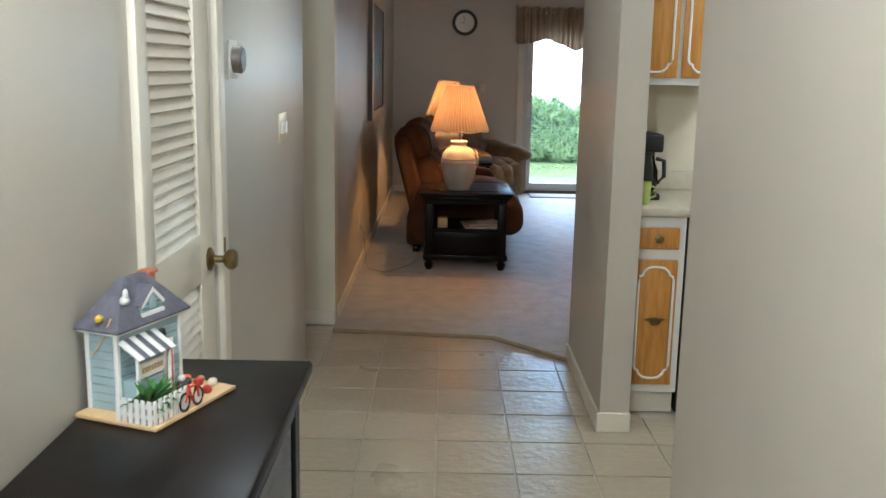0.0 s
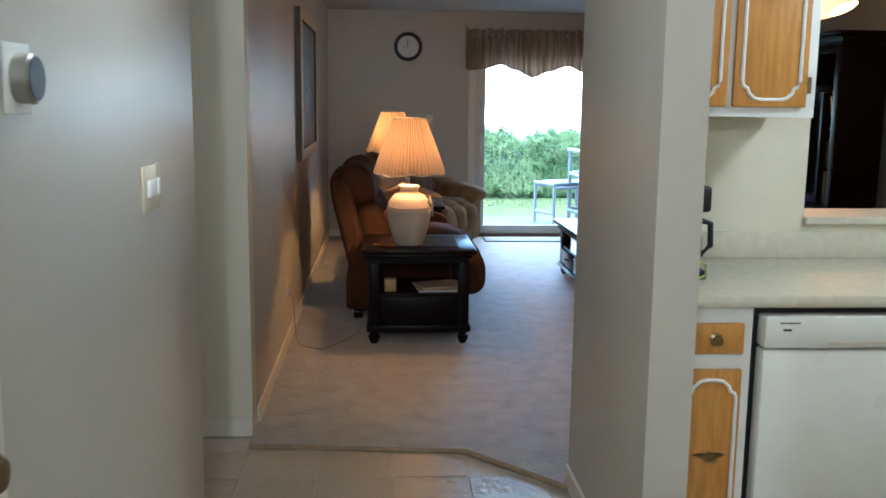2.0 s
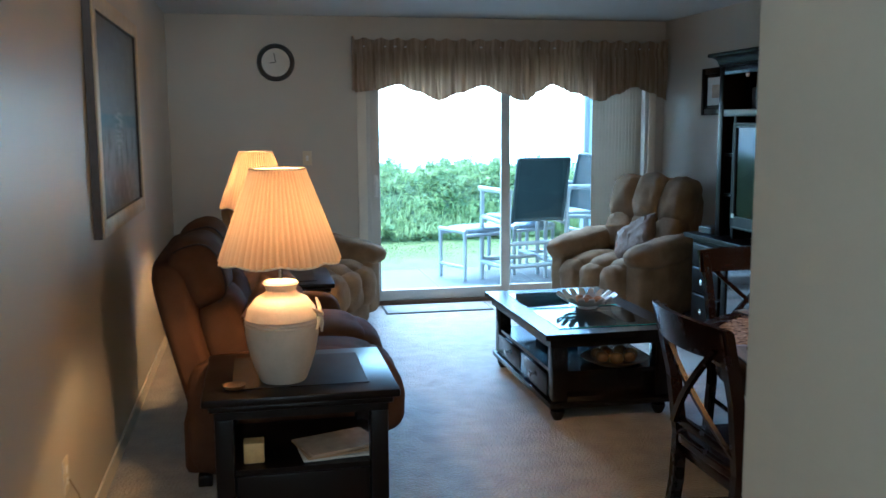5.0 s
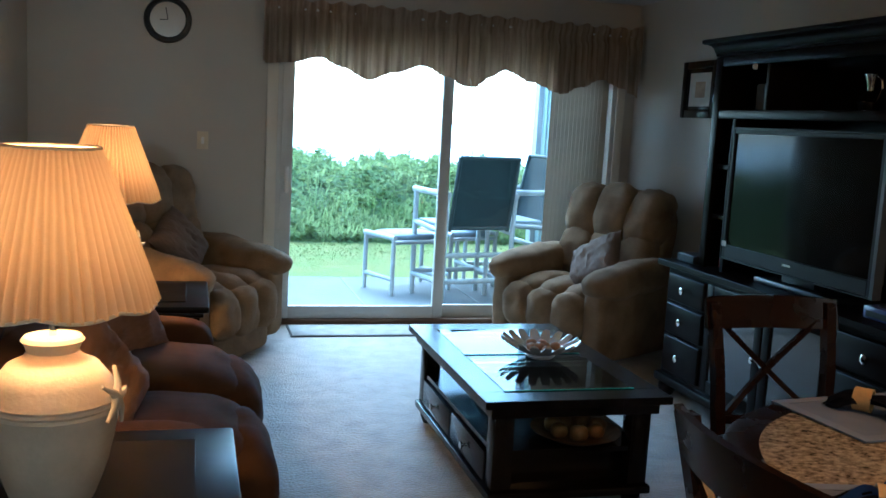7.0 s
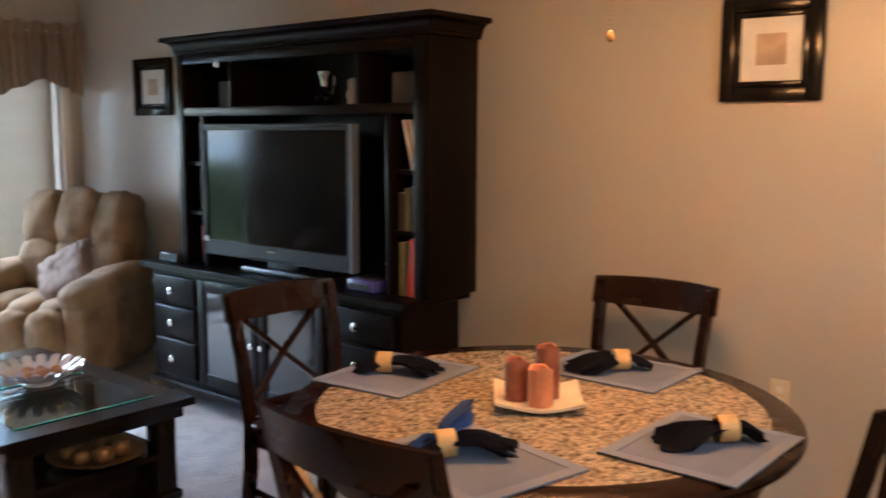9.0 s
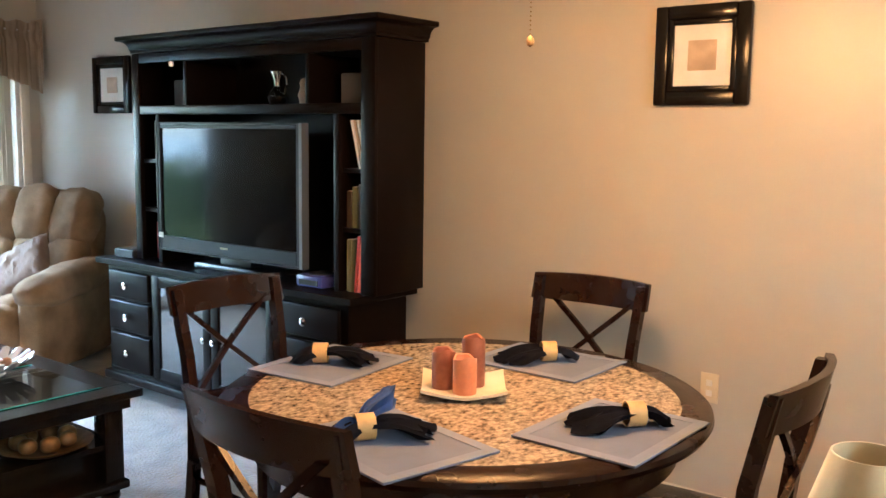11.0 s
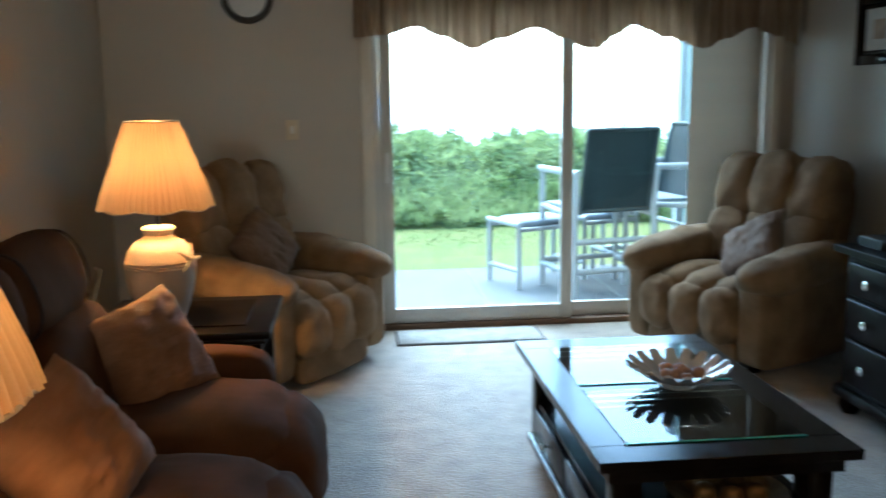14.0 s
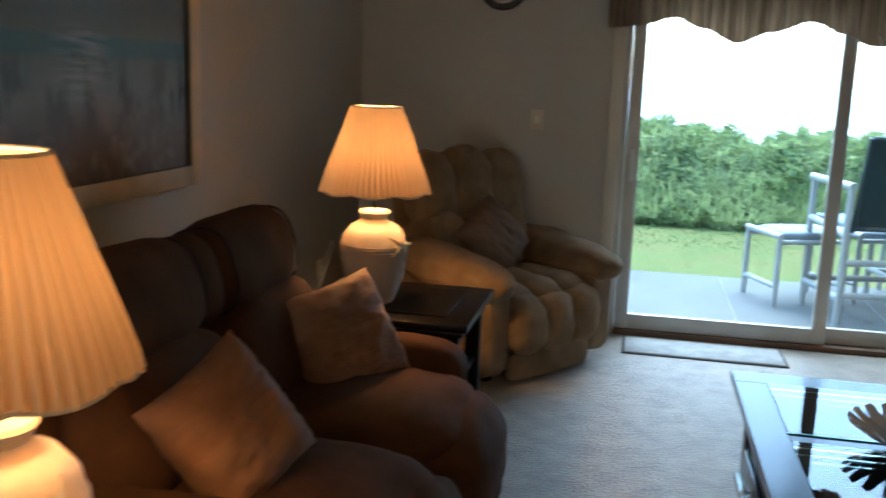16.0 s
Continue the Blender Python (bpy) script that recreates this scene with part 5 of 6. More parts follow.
    for o, z in [(0.004, 1.852), (0.012, 1.853), (0.012, 1.866), (0.018, 1.870)] + [(0.018 + 0.042 * (1 - math.cos(a)), 1.872 + 0.042 * math.sin(a)) for a in (radians(15 * q) for q in range(7))] + [(0.066, 1.916), (0.068, 1.920), (0.068, 1.934), (0.064, 1.938), (-0.10, 1.938)]:
        rings.append([crown.verts.new(q) for q in ((3.398, U0 - o, z), (UX - o, U0 - o, z), (UX - o, U1 + o, z), (3.398, U1 + o, z))])
    for r0, r1 in zip(rings, rings[1:]):
        for q in range(3):
            crown.faces.new((r0[q], r0[q + 1], r1[q + 1], r1[q]))
    crown.faces.new(rings[-1])
    bmesh.ops.recalc_face_normals(crown, faces=crown.faces[:])
    part("crown_moulding", crown, W, t)
    return t


hutch()
ZD = 0.771
tv = thing("television", T((3.17, 8.58, ZD)), "flat screen television with silver bezel on stand, off", "television")
tw = 0.545
bm, trim_bm = bmesh.new(), bmesh.new()
for y0, z0, y1, z1 in ((-tw + 0.008, 0.083, -tw + 0.030, 0.727), (tw - 0.030, 0.083, tw - 0.008, 0.727), (-tw + 0.030, 0.083, tw - 0.030, 0.150), (-tw + 0.030, 0.705, tw - 0.030, 0.727)):
    bm_box(-0.124, y0, z0, -0.085, y1, z1, 0.003, 1, bm=bm)
# Right trim alone is pale silver: its reflection is put into the colour.
bm_box(-0.127, -tw - 0.012, 0.075, -0.085, -tw + 0.0075, 0.735, bm=trim_bm)
for y0, z0, y1, z1 in ((tw - 0.0075, 0.075, tw, 0.735), (-tw + 0.0075, 0.075, tw - 0.0075, 0.0825), (-tw + 0.0075, 0.7275, tw - 0.0075, 0.735)):
    bm_box(-0.127, y0, z0, -0.085, y1, z1, bm=bm)
bezel = part("bezel", bm, M_SILVER, tv, "dark grey bezel")
part("bezel_trim", trim_bm, mat("silver_trim_bright_side", (0.10, 0.107, 0.12), 0.35, metal=0.3, vary=0.03, bump=0.0), bezel, "thin silver trim, right side paler for its reflection", soft=False)
part("screen", bm_box(-0.113, -tw + 0.029, 0.149, -0.087, tw - 0.029, 0.706), M_SCREEN, tv, "dark glossy screen", soft=False)
part("housing", bm_box(-0.0845, -tw + 0.10, 0.10, 0.03, tw - 0.10, 0.69, 0.02), M_BLACK, tv)
part("stand", bm_box(-0.10, -0.28, 0.0, 0.14, 0.28, 0.03, 0.01), M_BLACK, tv, "black stand")
part("stand_neck", bm_box(-0.06, -0.12, 0.03, 0.02, 0.12, 0.11, 0.008), M_BLACK, tv)
part("badge", bm_box(-0.1275, -0.03, 0.118, -0.125, 0.03, 0.128), M_CHROME, tv, "small bright badge bar")
part("sticker", bm_box(-0.127, tw - 0.045, 0.14, -0.125, tw - 0.008, 0.166), M_PAPER, tv, "small white sticker")


def book(y, z, h, d, th, material, lean=0.0, x=3.14):
    b = thing("book", T((x, y, z)) @ RX(lean), "upright book on the hutch shelf", "book", "books in the hutch")
    part("cover", bm_box(0, 0, 0, d, th, h, 0.002, 1), material, b)
    part("page_block", bm_box(0.004, 0.003, 0.004, d + 0.0006, th - 0.003, h + 0.0006), M_PAPER, b)


rng = random.Random(11)
def books(y0, y1, z, kinds, lean=0):
    y = y0
    while y < y1 - 0.03:
        th = rng.uniform(0.018, 0.04)
        book(y, z, rng.uniform(0.17, 0.225), rng.uniform(0.13, 0.17), th, kinds[rng.randrange(len(kinds))], lean if y + 0.05 < y1 else 0)
        y += th + 0.002


book(7.650, ZD, 0.21, 0.15, 0.03, M_DARKB, x=3.09)
book(7.700, ZD, 0.26, 0.16, 0.022, M_ORANGE, 5, x=3.085)
book(7.727, ZD, 0.25, 0.16, 0.018, M_RED, 5, x=3.088)
book(7.760, ZD, 0.23, 0.15, 0.03, M_GREENB, x=3.09)
for y, h, mm in ((7.655, 0.17, M_DARKB), (7.70, 0.19, M_DARKB), (7.735, 0.18, M_GREENB), (7.77, 0.16, M_DARKB)):
    book(y, 1.053, h, 0.15, 0.03, mm, x=3.10)
for y, mm in ((7.648, M_TANB), (7.664, M_PAPER), (7.682, M_TANB), (7.700, M_PAPER)):
    book(y, 1.313, 0.215, 0.16, 0.013, mm, -14, x=3.085)
books(9.165, 9.30, ZD, [M_RED, M_RED, M_DARKB, M_PAPER])
books(9.165, 9.30, 1.053, [M_TANB, M_DARKB, M_TANB])
books(9.165, 9.30, 1.313, [M_DARKB, M_GREENB])
ZS = 1.588
pch = thing("silver_pitcher", T((3.24, 8.40, ZS)), "small silver pitcher with a curved handle", "pitcher")
part("body", bm_lathe([(0, 0), (0.03, 0), (0.045, 0.02), (0.052, 0.045), (0.035, 0.075), (0.018, 0.095), (0.022, 0.13), (0.036, 0.165), (0.03, 0.165), (0.0, 0.12)], 26), M_CHROME, pch)
part("pitcher_handle", bm_tube([(0, -0.03, 0.155), (0, -0.06, 0.14), (0, -0.065, 0.10), (0, -0.045, 0.06)], 0.005, 8), M_CHROME, pch)
solid("figurine", bm_lathe([(0, 0), (0.028, 0), (0.026, 0.02), (0.034, 0.05), (0.022, 0.085), (0.026, 0.105), (0.018, 0.125), (0, 0.13)], 18), M_TANB, "small brown carved ornament on the hutch shelf", "figurine", T((3.24, 8.21, ZS)))
for y in (9.03, 7.80):
    sp = thing("speaker", T((3.24, y, ZS)), "small grey loudspeaker on the hutch shelf", "speaker")
    part("cabinet", bm_box(-0.07, -0.10, 0, 0.09, 0.10, 0.14, 0.006), M_BLACK, sp)
    part("grille", bm_box(-0.078, -0.095, 0.005, -0.071, 0.095, 0.135, 0.003), mat("grey_speaker_cloth", (0.09, 0.085, 0.09), 0.9, bump=0.4), sp, "grey cloth grille")
    part("bracket", bm_box(-0.082, -0.093, 0.05, -0.078, -0.082, 0.115), M_CHROME, sp)
solid("downlight", bm_lathe([(0, 0), (0.016, 0), (0.014, 0.012), (0, 0.014)], 16), M_WHITE, "tiny white puck on the hutch rail", "fixture", T((3.058, 8.99, 1.80)) @ RY(-90))
gc = thing("game_console", T((3.12, 7.98, ZD)), "small indigo game console on the hutch deck", "game console")
part("case", bm_box(-0.08, -0.085, 0, 0.08, 0.085, 0.055, 0.012), M_BLUEP, gc)
part("lid", bm_lathe([(0, 0), (0.06, 0), (0.055, 0.006), (0, 0.008)], 24), M_BLACK, gc, at=T((0, 0, 0.055)))
part("front_ports", bm_box(-0.083, -0.06, 0.012, -0.079, 0.06, 0.035), M_BLACK, gc)
solid("controller", bm_tube([(3.30, 7.90, ZD + 0.012), (3.29, 7.96, ZD + 0.05), (3.28, 8.0, ZD + 0.10), (3.29, 8.05, ZD + 0.09)], 0.012, 8), M_YELLOW, "coiled yellow cable on the hutch deck", "cable")
rc = thing("cordless_phone", T((3.22, 7.88, ZD)), "black cordless handset in its cradle", "phone")
part("cradle", bm_box(-0.05, -0.045, 0, 0.05, 0.045, 0.03, 0.008), M_BLACK, rc)
part("handset", bm_box(-0.015, -0.024, 0.03, 0.012, 0.024, 0.185, 0.008), M_SILVER, rc, "silver handset")
tb = thing("silver_box", T((3.10, 9.44, ZD)), "small silver speaker box on the hutch deck", "box")
part("case", bm_box(-0.06, -0.09, 0, 0.06, 0.09, 0.045, 0.004), M_BLACK, tb)
part("front", bm_box(-0.066, -0.085, 0.004, -0.061, 0.085, 0.041), M_SILVER, tb)


def small_picture(m, s, label, inner=0.5, wide=1.0):
    t = thing("framed_picture", m, label, "picture", "framed pictures")   # in its own x-z plane, facing +y
    a, b = s * wide, s
    f = 0.052
    for x0, z0, x1, z1 in ((-a, -b, -a + f, b), (a - f, -b, a, b), (-a + f, -b, a - f, -b + f), (-a + f, b - f, a - f, b)):
        part("picture_frame", bm_box(x0, 0, z0, x1, 0.028, z1, 0.007), M_BLACKWOOD, t)
    g = 0.022
    a2, b2 = a - f, b - f
    for x0, z0, x1, z1 in ((-a2, -b2, -a2 + g, b2), (a2 - g, -b2, a2, b2), (-a2 + g, -b2, a2 - g, -b2 + g), (-a2 + g, b2 - g, a2 - g, b2)):
        part("inner_frame", bm_box(x0, 0, z0, x1, 0.020, z1, 0.004), M_BLACKWOOD, t)
    part("mount", bm_box(-a2 + g - 0.002, 0, -b2 + g - 0.002, a2 - g + 0.002, 0.010, b2 - g + 0.002), M_PAPER, t, "cream picture mount")
    part("print", bm_box(-a * inner, 0.0105, -b * inner, a * inner, 0.013, b * inner), M_SEPIA, t, "small faded print")
    return t


small_picture(T((XT, 6.40, 1.772)) @ RZ(90), 0.187, "square black framed print with cream mount above table", 0.30)
small_picture(T((XT, 10.36, 1.748)) @ RZ(90), 0.18, "small black framed print beside the hutch", 0.28, 1.15)


# ---- dining corner ----
TB = (2.20, 6.46)
ZTB = 0.7625
dt = thing("dining_table", T((*TB, 0.012)), "round dark wood dining table with granite top", "dining table")
R = 0.665
part("rim", bm_shell([(0.585, 0.715), (0.585, 0.750), (R - 0.012, 0.750), (R, 0.742), (R + 0.003, 0.73), (R - 0.006, 0.715), (0.585, 0.715)], 96), M_CHAIRWOOD, dt, "dark wood rim")
part("granite_top", bm_lathe([(0, 0.72), (0.586, 0.72), (0.586, 0.7495), (0, 0.7495)], 96), M_GRANITE, dt, "speckled brown granite inlay")
part("apron", bm_shell([(0.56, 0.62), (0.58, 0.62), (0.58, 0.716), (0.56, 0.716), (0.56, 0.62)], 64), M_CHAIRWOOD, dt)
part("pedestal", bm_lathe([(0, 0.06), (0.12, 0.06), (0.13, 0.10), (0.075, 0.18), (0.065, 0.30), (0.10, 0.42), (0.09, 0.50), (0.16, 0.60), (0.30, 0.715), (0, 0.715)], 36), M_CHAIRWOOD, dt)
for k in range(4):
    bm = bmesh.new()
    bm_tube([(0.06, 0, 0.16), (0.20, 0, 0.13), (0.34, 0, 0.06), (0.42, 0, 0.03)], 0.042, 10, 0.03, bm=bm)
    part("leg", bm, M_CHAIRWOOD, dt, at=RZ(45 + 90 * k))


def dining_chair(m):
    t = thing("dining_chair", m, "dark cherry wooden dining chair with a crossed back", "chair", "chairs round the table")
    part("seat", bm_cushion(0.44, 0.43, 0.045, 7, 8, 0.1), M_CHAIRWOOD, t, at=T((0, 0, 0.455)))
    part("seat_frame", bm_box(-0.20, -0.19, 0.385, 0.20, 0.19, 0.435, 0.006), M_CHAIRWOOD, t)
    for sx in (-1, 1):
        part("front_leg", bm_tube([(sx * 0.185, 0.175, 0), (sx * 0.185, 0.175, 0.436)], 0.016, 8, 0.022), M_CHAIRWOOD, t)
        bm = bmesh.new()
        pts = [(sx * 0.19, -0.245, 0), (sx * 0.193, -0.20, 0.30), (sx * 0.197, -0.19, 0.46), (sx * 0.207, -0.215, 0.68), (sx * 0.217, -0.265, 0.90)]
        for (a, b) in zip(pts, pts[1:]):
            w, d = 0.017, 0.020
            lo = [bm.verts.new((a[0] + i * w, a[1] + j * d, a[2])) for i, j in ((-1, -1), (1, -1), (1, 1), (-1, 1))]
            hi = [bm.verts.new((b[0] + i * w, b[1] + j * d, b[2])) for i, j in ((-1, -1), (1, -1), (1, 1), (-1, 1))]
            for q in range(4):
                bm.faces.new((lo[q], lo[(q + 1) % 4], hi[(q + 1) % 4], hi[q]))
            bm.faces.new(lo[::-1]), bm.faces.new(hi)
        bmesh.ops.remove_doubles(bm, verts=bm.verts[:], dist=1e-5)
        part("back_post", bm, M_CHAIRWOOD, t)
        part("side_stretcher", bm_tube([(sx * 0.188, -0.21, 0.22), (sx * 0.185, 0.17, 0.20)], 0.011, 8), M_CHAIRWOOD, t)
    bm = bmesh.new()
    prev = None
    for i in range(13):
        u = i / 12 * 2 - 1
        x, y = 0.245 * u, -0.252 - 0.045 * (1 - u * u)
        zb, zt = 0.812 - 0.004 * (1 - u * u), 0.910 + 0.006 * (1 - u * u)
        row = [bm.verts.new(p) for p in ((x, y - 0.003, zb), (x, y + 0.019, zb), (x, y - 0.008, zt), (x, y - 0.028, zt))]
        if prev:
            for q in range(4):
                bm.faces.new((prev[q], row[q], row[(q + 1) % 4], prev[(q + 1) % 4]))
        else:
            bm.faces.new(row[::-1])
        prev = row
    bm.faces.new(prev)
    bmesh.ops.recalc_face_normals(bm, faces=bm.faces[:])
    part("top_rail", bm, M_CHAIRWOOD, t)
    for sx in (-1, 1):
        pts = []
        for i in range(9):
            u = i / 8
            pts.append((sx * (0.19 - 0.38 * u), -0.212 - 0.062 * u - 0.02 * math.sin(math.pi * u) + (0.006 if sx > 0 else -0.006), 0.505 + 0.335 * u))
        bm = bmesh.new()
        prev = None
        for p in pts:
            row = [bm.verts.new((p[0] + i * 0.014, p[1] + j * 0.008, p[2])) for i, j in ((-1, -1), (1, -1), (1, 1), (-1, 1))]
            if prev:
                for q in range(4):
                    bm.faces.new((prev[q], prev[(q + 1) % 4], row[(q + 1) % 4], row[q]))
            else:
                bm.faces.new(row[::-1])
            prev = row
        bm.faces.new(prev)
        part("cross_brace", bm, M_CHAIRWOOD, t)
    part("lower_rail", bm_box(-0.185, -0.212, 0.50, 0.185, -0.192, 0.53, 0.004), M_CHAIRWOOD, t)
    return t


first = dining_chair(T((2.33, 7.405, 0.012)) @ RZ(178))
copy_thing(first, T((3.05, 6.69, 0.012)) @ RZ(92))
copy_thing(first, T((2.385, 5.88, 0.012)) @ RZ(3))
copy_thing(first, T((1.66, 6.36, 0.012)) @ RZ(-90))


def napkin_lobe(length, width, phase):
    """A gathered end of a cloth napkin: narrow at the ring, opening into soft folds that droop to the mat."""
    bm = bmesh.new()
    rows = []
    for q in range(15):
        u = q / 14
        w = 0.016 + (width - 0.016) * math.sin(min(u * 1.25, 1) * math.pi / 2) * (1 - 0.55 * max(0, u - 0.72) / 0.28)
        row = []
        for k in range(13):
            v = k / 6 - 1
            fold = 0.011 * math.sin(v * 4.6 + phase + 1.3 * u) * (0.5 + 0.5 * u) + 0.004 * math.sin(v * 11 + 2 * phase)
            z = 0.010 * math.sin(math.pi * min(u * 1.1, 1)) - 0.020 * u ** 2 - 0.010 * v * v * u + fold
            row.append(bm.verts.new((length * u + 0.012 * math.sin(3 * v + phase) * u, w * v + 0.008 * math.sin(5 * u + phase), max(z, -0.026))))
        rows.append(row)
    for ra, rb in zip(rows, rows[1:]):
        for k in range(12):
            bm.faces.new((ra[k], rb[k], rb[k + 1], ra[k + 1]))
    bmesh.ops.solidify(bm, geom=bm.faces[:], thickness=0.003)
    return bm


def place_setting(m, blue, turn, off):
    pm = thing("placemat", m, "slate blue fabric placemat on the granite table", "placemat", "placemats on the table")
    part("cloth", bm_box(-0.20, -0.16, 0, 0.20, 0.16, 0.004, 0.001, 1), M_PLACEMAT, pm)
    bm = bmesh.new()
    for b in ((-0.20, -0.16, -0.17, 0.16), (0.17, -0.16, 0.20, 0.16), (-0.17, -0.16, 0.17, -0.13), (-0.17, 0.13, 0.17, 0.16)):
        bm_box(b[0], b[1], 0.004, b[2], b[3], 0.0055, bm=bm)
    part("hem", bm, mat("light_slate_hem", (0.18, 0.21, 0.30), 0.85, bump=0.3), pm, "lighter hemmed edge")
    p = m.translation
    nk = thing("napkin", T((p.x + off[0], p.y + off[1], p.z + 0.0055)) @ RZ(turn), "dark navy napkin gathered in a bamboo ring", "napkin", "napkins")
    bm = bmesh.new()
    k = 5 * turn
    for a, ln, wd, ph in ((6, 0.165, 0.056, 0.0), (-16, 0.150, 0.044, 1.7), (20, 0.135, 0.040, 3.1)):
        add(bm, napkin_lobe(ln, wd, ph + k), RZ(a) @ T((0.0, 0, 0.030)))
    for a, ln, wd, ph in ((176, 0.085, 0.036, 0.6), (196, 0.075, 0.030, 2.2)):
        add(bm, napkin_lobe(ln, wd, ph + k), RZ(a) @ T((0.0, 0, 0.030)))
    part("napkin_cloth", bm, M_NAPKIN, nk)
    if blue:
        part("fold", napkin_lobe(0.125, 0.028, 0.8), M_NAPBLUE, nk, "bright blue inner fold", at=T((0.005, 0.006, 0.040)) @ RZ(38) @ RY(-30) @ RX(40))
        part("fold", napkin_lobe(0.07, 0.028, 2.8), M_NAPBLUE, nk, "bright blue inner fold", at=T((-0.005, 0.0, 0.034)) @ RZ(184) @ RX(-15))
    part("napkin_ring", bm_shell([(0.026, -0.022), (0.031, -0.022), (0.031, 0.022), (0.026, 0.022), (0.026, -0.022)], 24), M_RING, nk, "pale bamboo napkin ring", at=T((0.0, 0, 0.031)) @ RY(90))


ZP = ZTB + 0.0005
place_setting(T((2.156, 6.93, ZP)) @ RZ(6), False, -52, (-0.02, 0.03))
place_setting(T((2.62, 6.46, ZP)) @ RZ(90), False, 135, (0.0, -0.01))
place_setting(T((2.155, 5.975, ZP)) @ RZ(180), False, 138, (0.05, -0.03))
place_setting(T((1.735, 6.32, ZP)) @ RZ(-102), True, -32, (-0.03, 0.05))
pl = thing("serving_plate", T((2.185, 6.45, ZP)) @ RZ(38), "square cream plate with upturned corners holding candles", "plate")
bm = bmesh.new()
g = {}
for lay, dz in ((0, 0.0), (1, 0.008)):
    for i in range(13):
        for j in range(13):
            u, v = i / 6 - 1, j / 6 - 1
            g[lay, i, j] = bm.verts.new((0.115 * u, 0.115 * v, 0.002 + dz + 0.020 * (abs(u * v)) ** 1.5 + 0.006 * max(abs(u), abs(v)) ** 4))
for i in range(12):
    for j in range(12):
        bm.faces.new((g[1, i, j], g[1, i + 1, j], g[1, i + 1, j + 1], g[1, i, j + 1]))
        bm.faces.new((g[0, i, j + 1], g[0, i + 1, j + 1], g[0, i + 1, j], g[0, i, j]))
for i in range(12):
    for a, b, c, d in (((i, 0), (i + 1, 0), 0, 0), ((i + 1, 12), (i, 12), 0, 0), ((0, i + 1), (0, i), 0, 0), ((12, i), (12, i + 1), 0, 0)):
        bm.faces.new((g[0, a[0], a[1]], g[0, b[0], b[1]], g[1, b[0], b[1]], g[1, a[0], a[1]]))
part("dish", bm, M_PLATE, pl)
for (x, y, h, mm, lab) in ((-0.042, -0.035, 0.098, M_CANDLE, "marbled orange pillar candle"), (0.035, -0.006, 0.135, M_CANDLE2, "tall mottled rust pillar candle"), (-0.036, 0.042, 0.105, M_CANDLE2, "dark rust-red pillar candle")):
    cdl = thing("pillar_candle", T((2.185 + x, 6.45 + y, ZP + 0.0125)), lab + " on the plate", "candle", "pillar candles")
    wax = bm_lathe([(0, 0), (0.032, 0), (0.0325, 0.004), (0.0325, h * 0.5), (0.0325, h - 0.006), (0.031, h), (0.026, h - 0.002), (0.022, h - 0.022), (0, h - 0.026)], 30)
    for v in wax.verts:
        if v.co.z > h - 0.01:
            v.co.z += 0.005 * math.sin(2 * math.atan2(v.co.y, v.co.x) + 9 * x) + 0.002 * math.sin(5 * math.atan2(v.co.y, v.co.x))
    part("wax", wax, mm, cdl)
    part("wick", bm_tube([(0, 0, h - 0.027), (0.002, 0, h - 0.008)], 0.0015, 6), M_BLACK, cdl)

# ceiling fan with lights
FAN = (2.20, 6.27)
fan = thing("ceiling_fan", T((*FAN, 0)), "dark bladed ceiling fan with four lit glass shades", "ceiling fan")
part("canopy", bm_lathe([(0, 2.34), (0.03, 2.345), (0.07, 2.38), (0.075, ZC), (0, ZC)], 28), M_BRASS, fan)
part("motor", bm_lathe([(0, 2.12), (0.06, 2.12), (0.12, 2.15), (0.13, 2.20), (0.12, 2.25), (0.05, 2.28), (0.02, 2.30), (0.02, 2.35), (0, 2.35)], 36), M_BRASS, fan)
for k in range(5):
    bm = bm_box(0.16, -0.065, -0.004, 0.62, 0.065, 0.004, 0.003, 1)
    bl2 = part("blade", bm, M_CHAIRWOOD, fan, at=RZ(72 * k + 14) @ T((0, 0, 2.185)) @ RX(11))
    part("blade_iron", bm_box(0.10, -0.018, -0.010, 0.20, 0.018, -0.003, 0.002, 1), M_BRASS, bl2)
part("light_hub", bm_lathe([(0, 2.02), (0.03, 2.025), (0.05, 2.06), (0.05, 2.10), (0.03, 2.12), (0, 2.12)], 24), M_BRASS, fan)
for k in range(4):
    m = RZ(90 * k + 35)
    arm = part("light_arm", bm_tube([(0.04, 0, 2.07), (0.09, 0, 2.075), (0.125, 0, 2.05)], 0.008, 8), M_BRASS, fan, at=m)
    part("glass_shade", bm_shell([(0.022, 0.0), (0.03, -0.02), (0.045, -0.06), (0.055, -0.10), (0.072, -0.125), (0.068, -0.125), (0.050, -0.098), (0.040, -0.06), (0.026, -0.02), (0.018, 0.0)], 28), M_FROST, arm, "lit frosted tulip glass shade", at=T((0.125, 0, 2.05)) @ RY(-28))
    q = m @ Vector((0.19, 0, 1.90))
    lamp_light("fan_bulb_light", (FAN[0] + q.x, FAN[1] + q.y, 1.90), FAN_W / 4, (1.0, 0.44, 0.13), 0.06)
bm = bmesh.new()
for i in range(28):
    add(bm, bm_lathe([(0, -0.003), (0.003, 0), (0, 0.003)], 6), T((0, 0, 2.015 - i * 0.011)))
part("pull_chain", bm, M_BRASS, fan, "brass bead pull chain")
part("chain_knob", bm_lathe([(0, 1.685), (0.008, 1.69), (0.011, 1.70), (0.006, 1.712), (0, 1.714)], 14), M_GOLD, fan, "brass chain pull")

